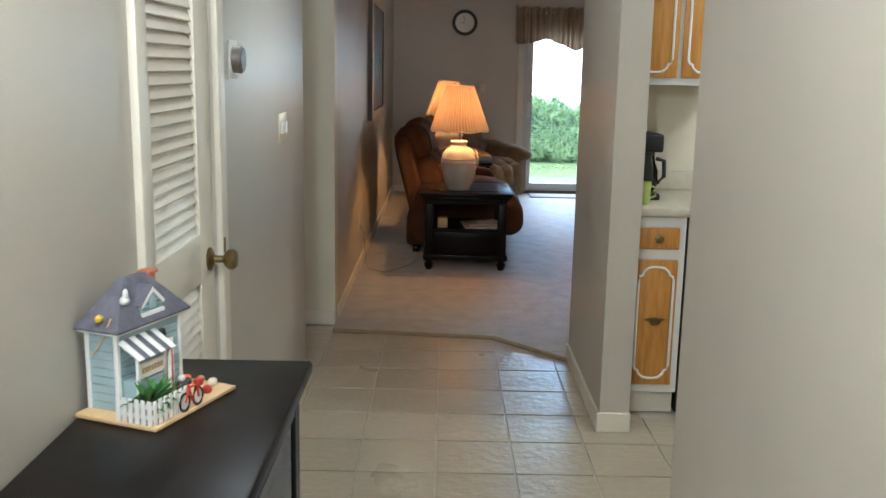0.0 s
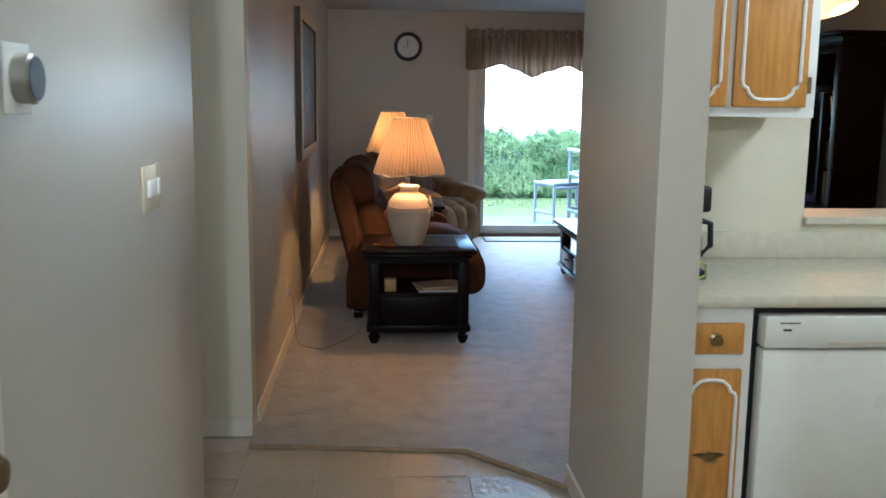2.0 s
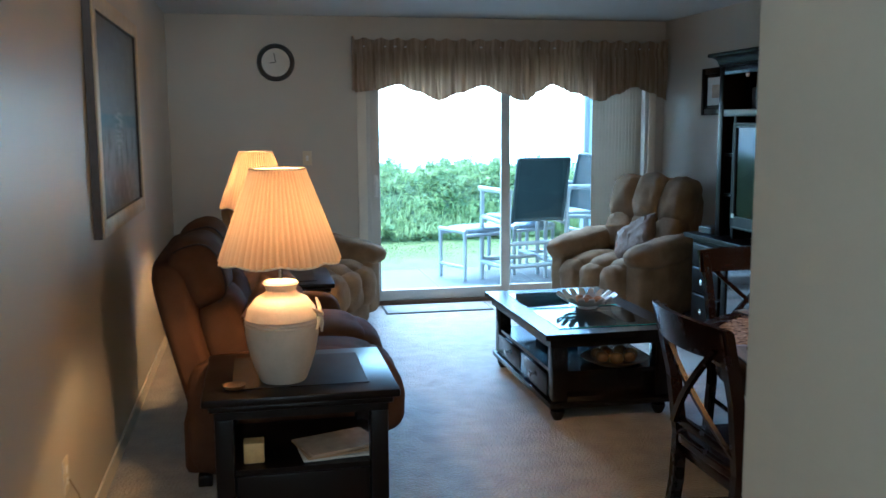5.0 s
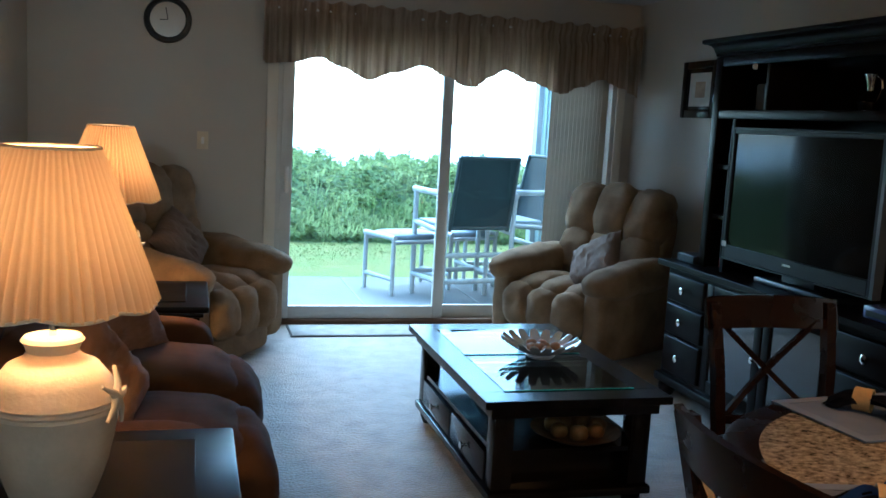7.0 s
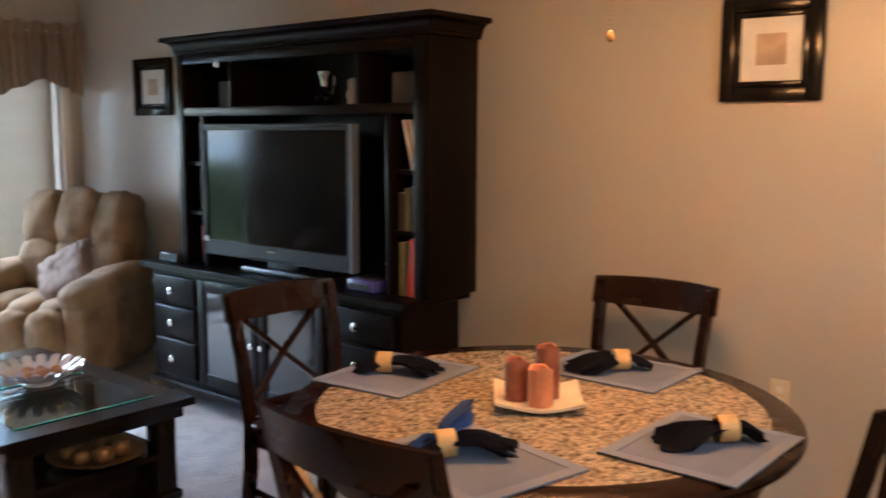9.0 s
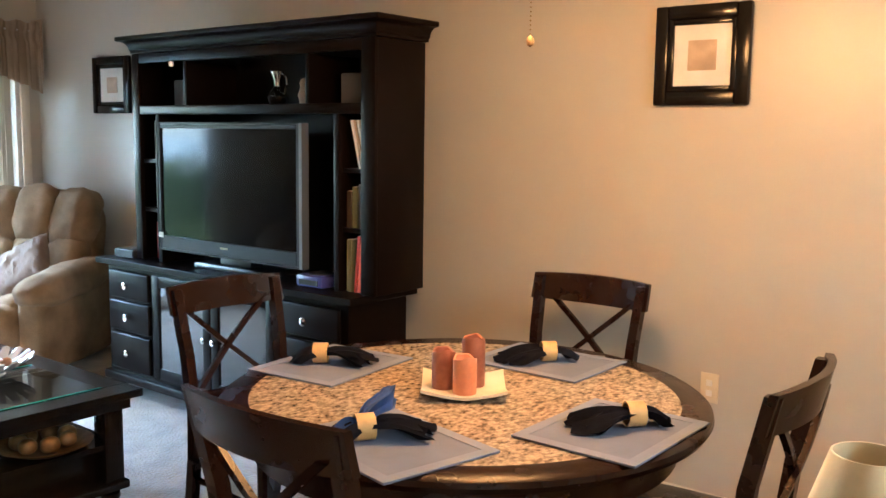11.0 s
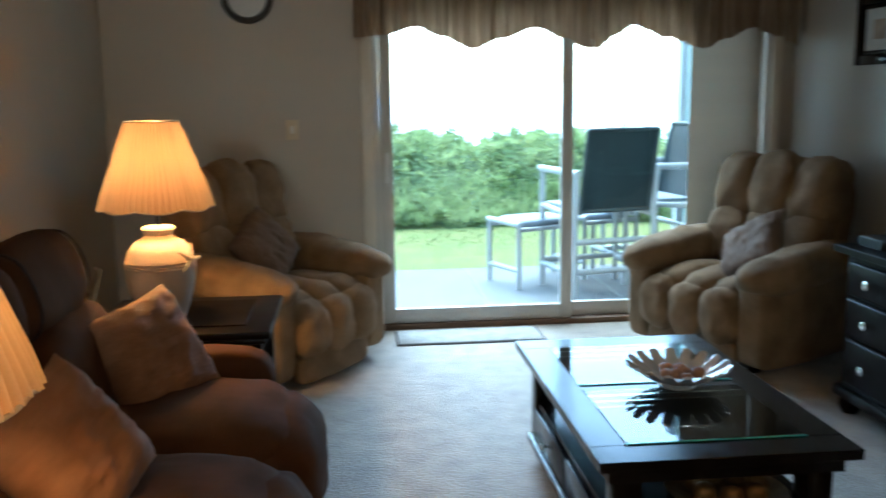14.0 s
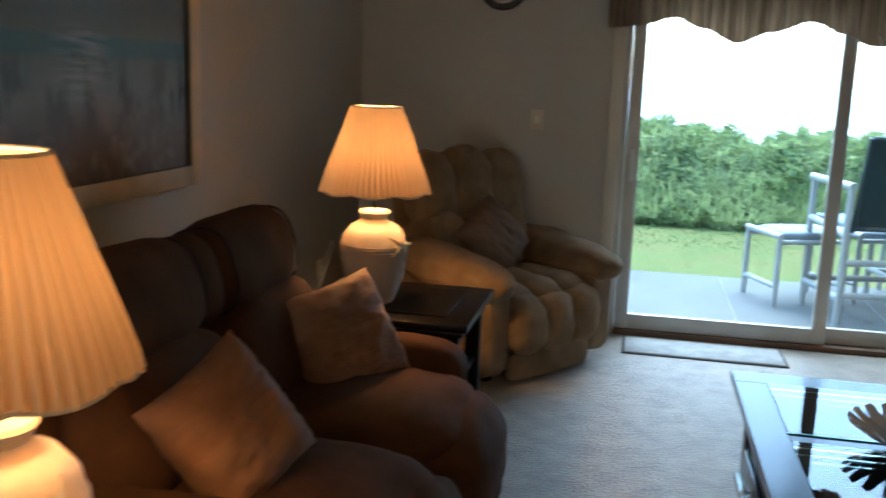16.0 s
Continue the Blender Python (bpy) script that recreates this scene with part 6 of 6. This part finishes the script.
# small unlit lamp in the corner by the kitchen wall
stn = thing("lamp_stand", T((1.62, 5.28, 0.012)), "small dark round accent stand by the dining table", "side table")
part("tabletop", bm_lathe([(0, 0.56), (0.15, 0.56), (0.155, 0.57), (0.15, 0.58), (0, 0.58)], 28), M_CHAIRWOOD, stn)
part("pedestal", bm_lathe([(0, 0), (0.11, 0), (0.10, 0.02), (0.025, 0.05), (0.02, 0.30), (0.03, 0.56), (0, 0.56)], 24), M_CHAIRWOOD, stn)
al = thing("accent_lamp", T((1.62, 5.28, 0.593)), "small unlit lamp with a cream cone shade", "table lamp")
part("lamp_base", bm_lathe([(0, 0), (0.05, 0), (0.055, 0.01), (0.03, 0.05), (0.045, 0.12), (0.02, 0.2), (0.01, 0.24), (0, 0.24)], 22), M_CERAMIC, al)
part("shade", bm_shell([(0.115, 0.21), (0.112, 0.24), (0.055, 0.42), (0.052, 0.42), (0.108, 0.24), (0.111, 0.21), (0.115, 0.21)], 36), mat("cream_paper_shade", (0.66, 0.58, 0.40), 0.8, bump=0.1), al, "cream paper lampshade")

# ---- kitchen ----
def scroll(w, h, parent, x, y, z):
    """A raised white line with stepped round ends on a cabinet door."""
    pts = []
    a, b = w / 2, h / 2
    for sx, sz in ((1, 1), (-1, 1), (-1, -1), (1, -1)):
        seq = [(a, b - 0.055), (a - 0.005, b - 0.04), (a - 0.018, b - 0.034), (a - 0.022, b - 0.02), (a - 0.040, b - 0.004), (a - 0.06, b)]
        seq = [(sx * min(max(p, 0.004), a), sz * q) for p, q in seq]
        pts += seq if sx * sz > 0 else seq[::-1]
    pts.append(pts[0])
    part("door_scroll", bm_tube([(x + p, y, z + q) for p, q in pts], 0.006, 6), M_WHITE, parent, "white raised scroll moulding")


def batwing(parent, x, y, z):
    bm = bm_prism([(-0.048, 0.006), (-0.03, -0.004), (-0.018, -0.010), (0, -0.020), (0.018, -0.010), (0.03, -0.004), (0.048, 0.006), (0.026, 0.012), (0.010, 0.010), (0, 0.018), (-0.010, 0.010), (-0.026, 0.012)], 0, 0.004)
    h = part("pull_handle", bm, M_BRASS, parent, "aged brass bat-wing pull", at=T((x, y, z)) @ RX(90))
    part("bail", bm_tube([(-0.022, 0.002, 0.006), (-0.016, -0.012, 0.018), (0.016, -0.012, 0.018), (0.022, 0.002, 0.006)], 0.003, 6), M_BRASS, h)


kc = thing("base_cabinet", T((0, 4.09, 0)), "white base cabinet with honey oak drawer and door", "cabinet")
part("carcass", bm_box(0.868, 0.0, 0.11, 1.088, 0.58, 0.882), M_WHITE, kc)
part("toe_kick", bm_box(0.868, 0.05, 0.0, 1.088, 0.56, 0.11), M_TRIM, kc)
kd = part("cabinet_door", bm_box(0.885, -0.020, 0.150, 1.058, -0.001, 0.700, 0.003), M_OAK, kc, "honey oak cabinet door")
scroll(0.148, 0.49, kd, 0.969, -0.021, 0.425)
batwing(kd, 0.972, -0.022, 0.437)
kr = part("drawer", bm_box(0.885, -0.020, 0.748, 1.058, -0.001, 0.838, 0.003), M_OAK, kc, "honey oak drawer front")
part("drawer_knob", bm_lathe([(0, 0), (0.018, 0), (0.02, 0.004), (0.01, 0.008), (0.008, 0.016), (0.016, 0.022), (0.014, 0.03), (0, 0.033)], 20), M_BRASS, kr, "aged brass knob", at=T((0.972, -0.021, 0.793)) @ RX(90))

dw = thing("dishwasher", T((0, 4.09, 0)), "white built-in dishwasher under the counter", "dishwasher")
part("tub", bm_box(1.105, 0.03, 0.10, 1.705, 0.58, 0.875), M_BLACK, dw)
part("door_panel", bm_box(1.112, -0.03, 0.13, 1.70, 0.028, 0.762, 0.008), M_APPL, dw)
part("control_panel", bm_box(1.112, -0.036, 0.767, 1.70, 0.028, 0.862, 0.008), M_APPL, dw)
part("handle_recess", bm_box(1.30, -0.0375, 0.780, 1.50, -0.0355, 0.786, 0.001, 1), M_IVORY, dw)
part("badge", bm_box(1.165, -0.0375, 0.820, 1.19, -0.0355, 0.826), M_SILVER, dw, "small grey badge bar")
part("control_bar", bm_box(1.155, -0.0375, 0.842, 1.215, -0.0355, 0.845), M_SILVER, dw)
part("toe_kick", bm_box(1.105, 0.05, 0.0, 1.705, 0.5, 0.10), M_BLACK, dw)
k2 = thing("base_cabinet", T((0, 4.09, 0)), "white base cabinet with honey oak doors beside dishwasher", "cabinet")
part("carcass", bm_box(1.72, 0.0, 0.11, 3.57, 0.58, 0.882), M_WHITE, k2)
part("toe_kick", bm_box(1.72, 0.05, 0.0, 3.57, 0.56, 0.11), M_TRIM, k2)
for x in (1.75, 2.18, 2.61, 3.04):
    part("cabinet_door", bm_box(x, -0.02, 0.145, x + 0.39, -0.001, 0.82, 0.003), M_OAK, k2, "honey oak cabinet door")
ctp = thing("countertop", T((0, 0, 0)), "cream laminate countertop with a backsplash lip", "countertop")
part("worktop", bm_box(0.867, 4.055, 0.886, 3.57, YK0 - 0.001, 0.925, 0.012), M_COUNTER, ctp)
part("backsplash", bm_box(0.867, YK0 - 0.022, 0.9255, 3.57, YK0 - 0.001, 1.02, 0.004), M_COUNTER, ctp)
uc = thing("wall_cabinet", T((0, 4.38, 0)), "white wall cabinet with honey oak doors", "cabinet")
part("carcass", bm_box(0.868, 0.0, 1.425, 1.362, YK0 - 4.381, 2.14, 0.003), M_WHITE, uc)
for x0, x1 in ((0.875, 1.072), (1.092, 1.325)):
    ud = part("cabinet_door", bm_box(x0, -0.020, 1.457, x1, -0.001, 2.10, 0.003), M_OAK, uc, "honey oak cabinet door")
    scroll(x1 - x0 - 0.05, 0.60, ud, (x0 + x1) / 2, -0.021, 1.78)
    batwing(ud, (x0 + x1) / 2, -0.022, 1.80)
part("hinge", bm_box(1.335, -0.006, 1.50, 1.345, 0.0, 1.55), M_BRASS, uc, "small dark hinge")
cm = thing("coffee_maker", T((0.948, 4.40, 0.9255)), "black drip coffee maker with glass carafe", "coffee maker")
part("base", bm_box(-0.065, -0.12, 0, 0.065, 0.09, 0.03, 0.008), M_BLACK, cm)
part("column", bm_box(-0.065, 0.02, 0.03, 0.065, 0.09, 0.24, 0.008), M_BLACK, cm)
part("brew_head", bm_box(-0.07, -0.12, 0.21, 0.07, 0.09, 0.29, 0.012), M_BLACK, cm)
part("carafe", bm_shell([(0.05, 0.0), (0.065, 0.03), (0.066, 0.09), (0.045, 0.15), (0.048, 0.165)], 28), M_PANE, cm, "clear glass carafe", at=T((0, -0.045, 0.032)))
part("carafe_handle", bm_tube([(0.05, -0.06, 0.18), (0.085, -0.07, 0.17), (0.088, -0.07, 0.10), (0.06, -0.06, 0.07)], 0.010, 8), M_BLACK, cm)
mug = thing("mug", T((0.905, 4.17, 0.9255)), "lime green ceramic mug on the counter", "mug")
part("body", bm_lathe([(0, 0), (0.034, 0), (0.038, 0.01), (0.041, 0.095), (0.037, 0.095), (0.034, 0.012), (0, 0.012)], 26), M_GREENMUG, mug)
part("mug_handle", bm_tube([(0.037, 0, 0.078), (0.062, 0, 0.07), (0.062, 0, 0.035), (0.038, 0, 0.025)], 0.005, 8), M_GREENMUG, mug)
# Kitchen and hall ceiling lights: unseen, added only to brighten these rooms.
scr = thing("kitchen_light", T((2.0, 3.6, 0)), "unseen flat white ceiling light added to brighten the kitchen", "ceiling light")
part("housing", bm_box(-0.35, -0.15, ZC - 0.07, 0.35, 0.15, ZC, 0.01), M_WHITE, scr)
part("diffuser", bm_box(-0.32, -0.13, ZC - 0.085, 0.32, 0.13, ZC - 0.0705, 0.004), M_DIFFUSER, scr, "lit white diffuser of the added light")
hl = thing("hall_light", T((-0.30, -0.2, 0)), "unseen round white ceiling light added to brighten the hall", "ceiling light", "hall ceiling lights")
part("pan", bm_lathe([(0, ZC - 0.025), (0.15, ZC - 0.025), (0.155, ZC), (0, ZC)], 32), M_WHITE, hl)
part("dome", bm_lathe([(0, ZC - 0.105), (0.06, ZC - 0.10), (0.11, ZC - 0.07), (0.135, ZC - 0.026), (0, ZC - 0.026)], 32), M_DIFFUSER, hl, "lit frosted glass dome of the added light")
lamp_light("kitchen_lamp_light", (2.0, 3.6, ZC - 0.16), KITCHEN_FILL_W, (1.0, 0.91, 0.75), 0.12)
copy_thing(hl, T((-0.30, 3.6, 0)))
lamp_light("hall_lamp_light", (-0.30, -0.2, ZC - 0.20), HALL_FILL_W, (1.0, 0.89, 0.73), 0.12)
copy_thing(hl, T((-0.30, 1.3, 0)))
lamp_light("hall_lamp_light", (-0.30, 1.3, ZC - 0.20), HALL_FILL_W / 3, (1.0, 0.89, 0.73), 0.12)
lamp_light("hall_lamp_light", (-0.30, 3.6, ZC - 0.20), HALL_FILL_W / 7, (1.0, 0.89, 0.73), 0.12)

# ---- hall console and model house ----
cs = thing("console_table", T((0, 0, 0)), "black console cabinet with glass door in the hall", "console table")
part("tabletop", bm_box(XH + 0.002, 1.0, 0.83, -0.215, 2.16, 0.86, 0.008), M_ENDWOOD, cs)
part("moulding", bm_box(XH + 0.002, 1.015, 0.81, -0.23, 2.145, 0.829, 0.006), M_ENDWOOD, cs)
for x0, x1 in ((XH + 0.004, XH + 0.05), (-0.285, -0.24)):
    for y0, y1 in ((1.03, 1.075), (2.085, 2.13)):
        part("leg", bm_box(x0, y0, 0.0, x1, y1, 0.809, 0.004), M_ENDWOOD, cs)
part("back_panel", bm_box(XH + 0.006, 1.076, 0.06, XH + 0.02, 2.084, 0.805), M_ENDWOOD, cs)
part("bottom_shelf", bm_box(XH + 0.021, 1.076, 0.06, -0.255, 2.084, 0.085), M_ENDWOOD, cs)
part("side_panel", bm_box(XH + 0.051, 2.09, 0.086, -0.287, 2.105, 0.805), M_ENDWOOD, cs)
for y0, y1 in ((1.08, 1.575), (1.585, 2.08)):
    bm = bmesh.new()
    for a, b, c, d in ((y0, 0.09, y0 + 0.03, 0.805), (y1 - 0.03, 0.09, y1, 0.805), (y0 + 0.03, 0.09, y1 - 0.03, 0.12), (y0 + 0.03, 0.775, y1 - 0.03, 0.805)):
        bm_box(-0.251, a, b, -0.237, c, d, 0.002, bm=bm)
    p = part("cabinet_door", bm, M_ENDWOOD, cs)
    part("door_glass", bm_box(-0.246, y0 + 0.028, 0.118, -0.242, y1 - 0.028, 0.777), M_PANE, p, "clear glass door pane")
    part("white_strip", bm_box(-0.2515, y1 - 0.045, 0.12, -0.2465, y1 - 0.031, 0.775), M_WHITE, p, "white inner door edge")

mh = thing("model_house", T((-0.477, 1.905, 0.8605)) @ RZ(69) @ Matrix.Diagonal((0.85, 0.85, 0.98, 1)), "miniature pale blue cottage model on a plywood base", "model house")
part("base_board", bm_box(-0.152, -0.125, 0, 0.132, 0.082, 0.008, 0.002), M_PLY, mh, "plywood base board")
hx0, hx1, hy0, hy1, Hh = -0.110, 0.092, 0.0, 0.076, 0.155   # front faces -y
part("walls", bm_box(hx0, hy0, 0.008, hx1, hy1, Hh), M_TOYBLUE, mh, "pale blue clapboard walls")
for q in range(9):
    zz = 0.010 + q * 0.016
    bm = bmesh.new()
    for x0, y0, x1, y1 in ((hx0 - 0.003, hy0 - 0.003, hx1 + 0.003, hy0), (hx0 - 0.003, hy0, hx0, hy1), (hx1, hy0, hx1 + 0.003, hy1)):
        bm_box(x0, y0, zz, x1, y1, zz + 0.0135, bm=bm)
    part("clapboard", bm, M_TOYBLUE, mh, soft=False)
for x in (hx0 - 0.001, hx1 + 0.001):
    for y in (hy0 - 0.001, hy1 - 0.003):
        part("corner_trim", bm_box(x - 0.005, y - 0.005, 0.008, x + 0.005, y + 0.005, Hh - 0.001, 0.001, 1), M_WHITE, mh, "white corner board")
part("fascia", bm_box(hx0 - 0.016, hy0 - 0.018, Hh, hx1 + 0.016, hy1 + 0.012, Hh + 0.004), M_WHITE, mh)
rf = bmesh.new()
lo = [rf.verts.new(p) for p in ((hx0 - 0.020, hy0 - 0.022, Hh + 0.0045), (hx1 + 0.020, hy0 - 0.022, Hh + 0.0045), (hx1 + 0.020, hy1 + 0.016, Hh + 0.0045), (hx0 - 0.020, hy1 + 0.016, Hh + 0.0045))]
lo2 = [rf.verts.new(v.co + Vector((0, 0, 0.004))) for v in lo]
hi = [rf.verts.new(p) for p in ((-0.045, 0.030, Hh + 0.088), (0.025, 0.030, Hh + 0.088), (0.025, 0.044, Hh + 0.088), (-0.045, 0.044, Hh + 0.088))]
for q in range(4):
    rf.faces.new((lo[q], lo[(q + 1) % 4], lo2[(q + 1) % 4], lo2[q])), rf.faces.new((lo2[q], lo2[(q + 1) % 4], hi[(q + 1) % 4], hi[q]))
rf.faces.new(lo[::-1]), rf.faces.new(hi)
roof = part("roof", rf, M_TOYROOF, mh, "grey violet shingled roof", soft=False)
part("chimney", bm_box(0.052, 0.044, Hh + 0.01, 0.078, 0.066, Hh + 0.078, 0.002), M_TERRA, roof, "terracotta chimney")
part("chimney_cap", bm_box(0.047, 0.039, Hh + 0.078, 0.083, 0.071, Hh + 0.085, 0.002), M_TERRA, roof)
DMX, DMY, DMZ = -0.008, -0.012, Hh + 0.022
dm = part("dormer", bm_prism([(-0.034, 0), (0.034, 0), (0.034, 0.018), (0.0, 0.046), (-0.034, 0.018)], 0, 0.05), M_TOYBLUE, mh, "small blue gabled dormer", at=T((DMX, DMY + 0.05, DMZ)) @ RX(90), soft=False)
for z in (0.006, 0.015, 0.024):
    part("dormer_board", bm_box(DMX - 0.030 + 0.4 * max(0, z - 0.014), DMY - 0.0015, DMZ + z, DMX + 0.030 - 0.4 * max(0, z - 0.014), DMY, DMZ + z + 0.0055), M_TOYSTRIPE, mh)
part("dormer_window", bm_prism([(-0.010, 0.008), (0.010, 0.008), (0.010, 0.024), (0.006, 0.031), (-0.006, 0.031), (-0.010, 0.024)], 0, 0.0035), M_TOYBLUE, mh, "arched dormer window", at=T((DMX, DMY - 0.0005, DMZ)) @ RX(90), soft=False)
part("dormer_sill", bm_box(DMX - 0.037, DMY - 0.004, DMZ - 0.004, DMX + 0.037, DMY + 0.002, DMZ + 0.003), M_WHITE, mh)
for sx in (-1, 1):
    ang = math.degrees(math.atan2(0.028, 0.034))
    part("dormer_roof", bm_box(-0.003, -0.004, 0, 0.050, 0.062, 0.003), M_TOYROOF, mh, at=T((DMX, DMY + (0 if sx > 0 else 0.058), DMZ + 0.048)) @ (RY(ang) if sx > 0 else RZ(180) @ RY(ang)))
    part("bargeboard", bm_box(-0.002, -0.0045, -0.005, 0.048, -0.0005, 0.002), M_WHITE, mh, at=T((DMX, DMY if sx > 0 else DMY - 0.005, DMZ + 0.046)) @ (RY(ang) if sx > 0 else RZ(180) @ RY(ang)))
for q in range(7):
    part("awning_stripe", bm_box(-0.0085, -0.062, -0.0015, 0.0085, 0, 0.0015), M_WHITE if q % 2 == 0 else M_TOYROOF, mh, "striped shop awning", at=T((hx0 + 0.008 + q * 0.0170, hy0 - 0.003, 0.140)) @ RX(28))
for x in (hx0 + 0.004, hx0 + 0.106):
    part("awning_post", bm_box(x - 0.003, hy0 - 0.052, 0.008, x + 0.003, hy0 - 0.046, 0.114), M_WHITE, mh)
part("shop_front", bm_box(hx0 + 0.010, hy0 - 0.040, 0.010, hx0 + 0.098, hy0 - 0.0035, 0.066, 0.002), M_TOYBLUE, mh)
part("shop_sign", bm_box(hx0 + 0.014, hy0 - 0.046, 0.072, hx0 + 0.092, hy0 - 0.042, 0.100), M_PAPER, mh, "cream shop sign with faint lettering")
for q in range(7):
    part("sign_bar", bm_box(hx0 + 0.020 + q * 0.0098, hy0 - 0.0475, 0.081, hx0 + 0.0265 + q * 0.0098, hy0 - 0.0462, 0.091), M_TANB, mh)
part("front_door", bm_box(0.030, hy0 - 0.009, 0.010, 0.064, hy0 - 0.0035, 0.112, 0.002), M_WHITE, mh, "white arched door frame")
part("red_panel", bm_box(0.037, hy0 - 0.0115, 0.012, 0.057, hy0 - 0.0092, 0.096, 0.001, 1), M_RED, mh, "red painted door panel")
part("wall_lamp", bm_cushion(0.018, 0.014, 0.022, 2.6, 5), M_BLACK, mh, "tiny black wall lantern", at=T((0.022, hy0 - 0.012, 0.128)))
part("gull", bm_cushion(0.024, 0.016, 0.018, 2.3, 6, 0, 0.002, 3), M_WHITE, roof, "white bird ornament", at=T((-0.078, 0.000, Hh + 0.056)))
part("gull", bm_cushion(0.012, 0.010, 0.020, 2.3, 5), M_WHITE, roof, at=T((-0.080, -0.004, Hh + 0.068)))
part("flower", bm_cushion(0.022, 0.018, 0.018, 2.3, 6, 0, 0.005, 2), M_YELLOW, roof, "orange flower ornament", at=T((-0.122, 0.030, Hh + 0.028)))
part("rope", bm_tube([(-0.120, 0.002, Hh + 0.030), (-0.122, 0.014, Hh + 0.008), (-0.118, 0.034, Hh - 0.020), (-0.114, 0.060, Hh - 0.045)], 0.002, 6), M_PLY, roof, "thin tan rope")
FENCE = [(-0.148, -0.030 - 0.0155 * q, 0) for q in range(6)] + [(-0.146 + 0.0165 * q, -0.116, 1) for q in range(7)]
for x, y, along in FENCE:
    if along:
        part("fence_picket", bm_box(x, y - 0.0016, 0.008, x + 0.011, y + 0.0016, 0.054, 0.001, 1), M_WHITE, mh)
    else:
        part("fence_picket", bm_box(x - 0.0016, y - 0.0055, 0.008, x + 0.0016, y + 0.0055, 0.054, 0.001, 1), M_WHITE, mh)
for z in (0.019, 0.038):
    part("fence_rail", bm_box(-0.146, -0.114, z, -0.034, -0.112, z + 0.008), M_WHITE, mh)
    part("fence_rail", bm_box(-0.146, -0.112, z, -0.144, -0.026, z + 0.008), M_WHITE, mh)
bm = bmesh.new()
for q in range(44):
    a, e = q * 2.4, 0.15 + 0.17 * (q % 7)
    d = Vector((math.cos(a) * math.cos(e), math.sin(a) * math.cos(e), math.sin(e)))
    w = Vector((-math.sin(a), math.cos(a), 0)) * 0.007
    p0 = Vector((-0.112 + 0.030 * (q % 2), -0.078, 0.036))
    for up in (0, -0.0015):
        vs4 = [bm.verts.new(v + Vector((0, 0, up))) for v in (p0, p0 + d * 0.030 + w, p0 + d * 0.060 + Vector((0, 0, -0.012)), p0 + d * 0.030 - w)]
        bm.faces.new(vs4 if up == 0 else vs4[::-1])
part("plant", bm, M_PLANT, mh, "bright green toy plant")
for x in (-0.112, -0.082):
    part("plant_pot", bm_lathe([(0, 0.008), (0.014, 0.008), (0.018, 0.038), (0, 0.038)], 14), M_TERRA, mh, at=T((x, -0.078, 0)))
for x in (-0.052, -0.006):
    part("bicycle_wheel", bm_tube([(x + 0.0165 * math.cos(a), -0.1215, 0.0255 + 0.0165 * math.sin(a)) for a in (2 * math.pi * k / 18 for k in range(19))], 0.0022, 6), M_BLACK, mh)
    part("bicycle_hub", bm_lathe([(0, -0.001), (0.012, -0.001), (0.012, 0.001), (0, 0.001)], 16), M_PAPER, mh, at=T((x, -0.1215, 0.0255)) @ RX(90))
bk = bmesh.new()
for p in ([(-0.052, -0.1225, 0.0255), (-0.038, -0.1225, 0.050), (-0.014, -0.1225, 0.050), (-0.028, -0.1225, 0.024), (-0.040, -0.1225, 0.056)], [(-0.006, -0.1225, 0.0255), (-0.014, -0.1225, 0.060)]):
    bm_tube(p, 0.0032, 6, bm=bk)
part("bicycle_frame", bk, M_RED, mh, "red toy bicycle frame")
part("bicycle_basket", bm_box(-0.014, -0.130, 0.046, 0.004, -0.116, 0.060, 0.002), M_RED, mh)
for q, (x, y, d, mm) in enumerate(((0.052, -0.035, 0.028, M_DARKB), (0.070, -0.026, 0.026, M_DARKB), (0.060, -0.030, 0.020, M_PAPER), (0.104, -0.010, 0.024, M_ORANGE), (0.090, -0.022, 0.022, M_DARKB), (0.064, -0.094, 0.022, M_RED), (0.108, -0.078, 0.024, M_PLATE), (0.116, -0.040, 0.020, M_TANB), (0.030, -0.060, 0.020, M_DARKB))):
    part("pebble", bm_cushion(d, d * 0.85, d * 0.7, 2.3, 5, 0, 0.002, q), mm, mh, at=T((x, y, 0.008 + d * 0.32 + (0.016 if mm is M_PAPER else 0))))

# ---- floor tiles ----
tile_bm = bm_box(-(TS - TG) / 2, -(TS - TG) / 2, -0.0058, (TS - TG) / 2, (TS - TG) / 2, 0.0, 0.002, 1)
tiles = thing("floor", T((0, 0, 0)), "glazed beige ceramic tile floor with pale grout", "floor")
tagged(tiles, kind="structure")
tile = None
for i in range(-6, 12):
    for j in range(-19, 5):
        x, y = 0.05 + (i + 0.5) * TS, 4.07 + (j + 0.5) * 0.3005
        hall = XH - 0.12 < x < XR + 0.12 and y < 5.20 and y > -1.2
        side = -2.1 < x <= XH - 0.12 and 4.5 < y < 5.4
        kitchen = x >= XR + 0.12 and 2.55 < y < 4.2 and x < 3.3
        if x > 0.30 and y > 5.02:
            hall = False
        if not (hall or side or kitchen):
            continue
        if tile is None:
            tile = part("tile", tile_bm, M_TILE, tiles, at=T((x, y, 0)))
        else:
            t2 = new("tile", tile.data)
            t2.matrix_basis, t2.parent = T((x, y, 0)), tiles
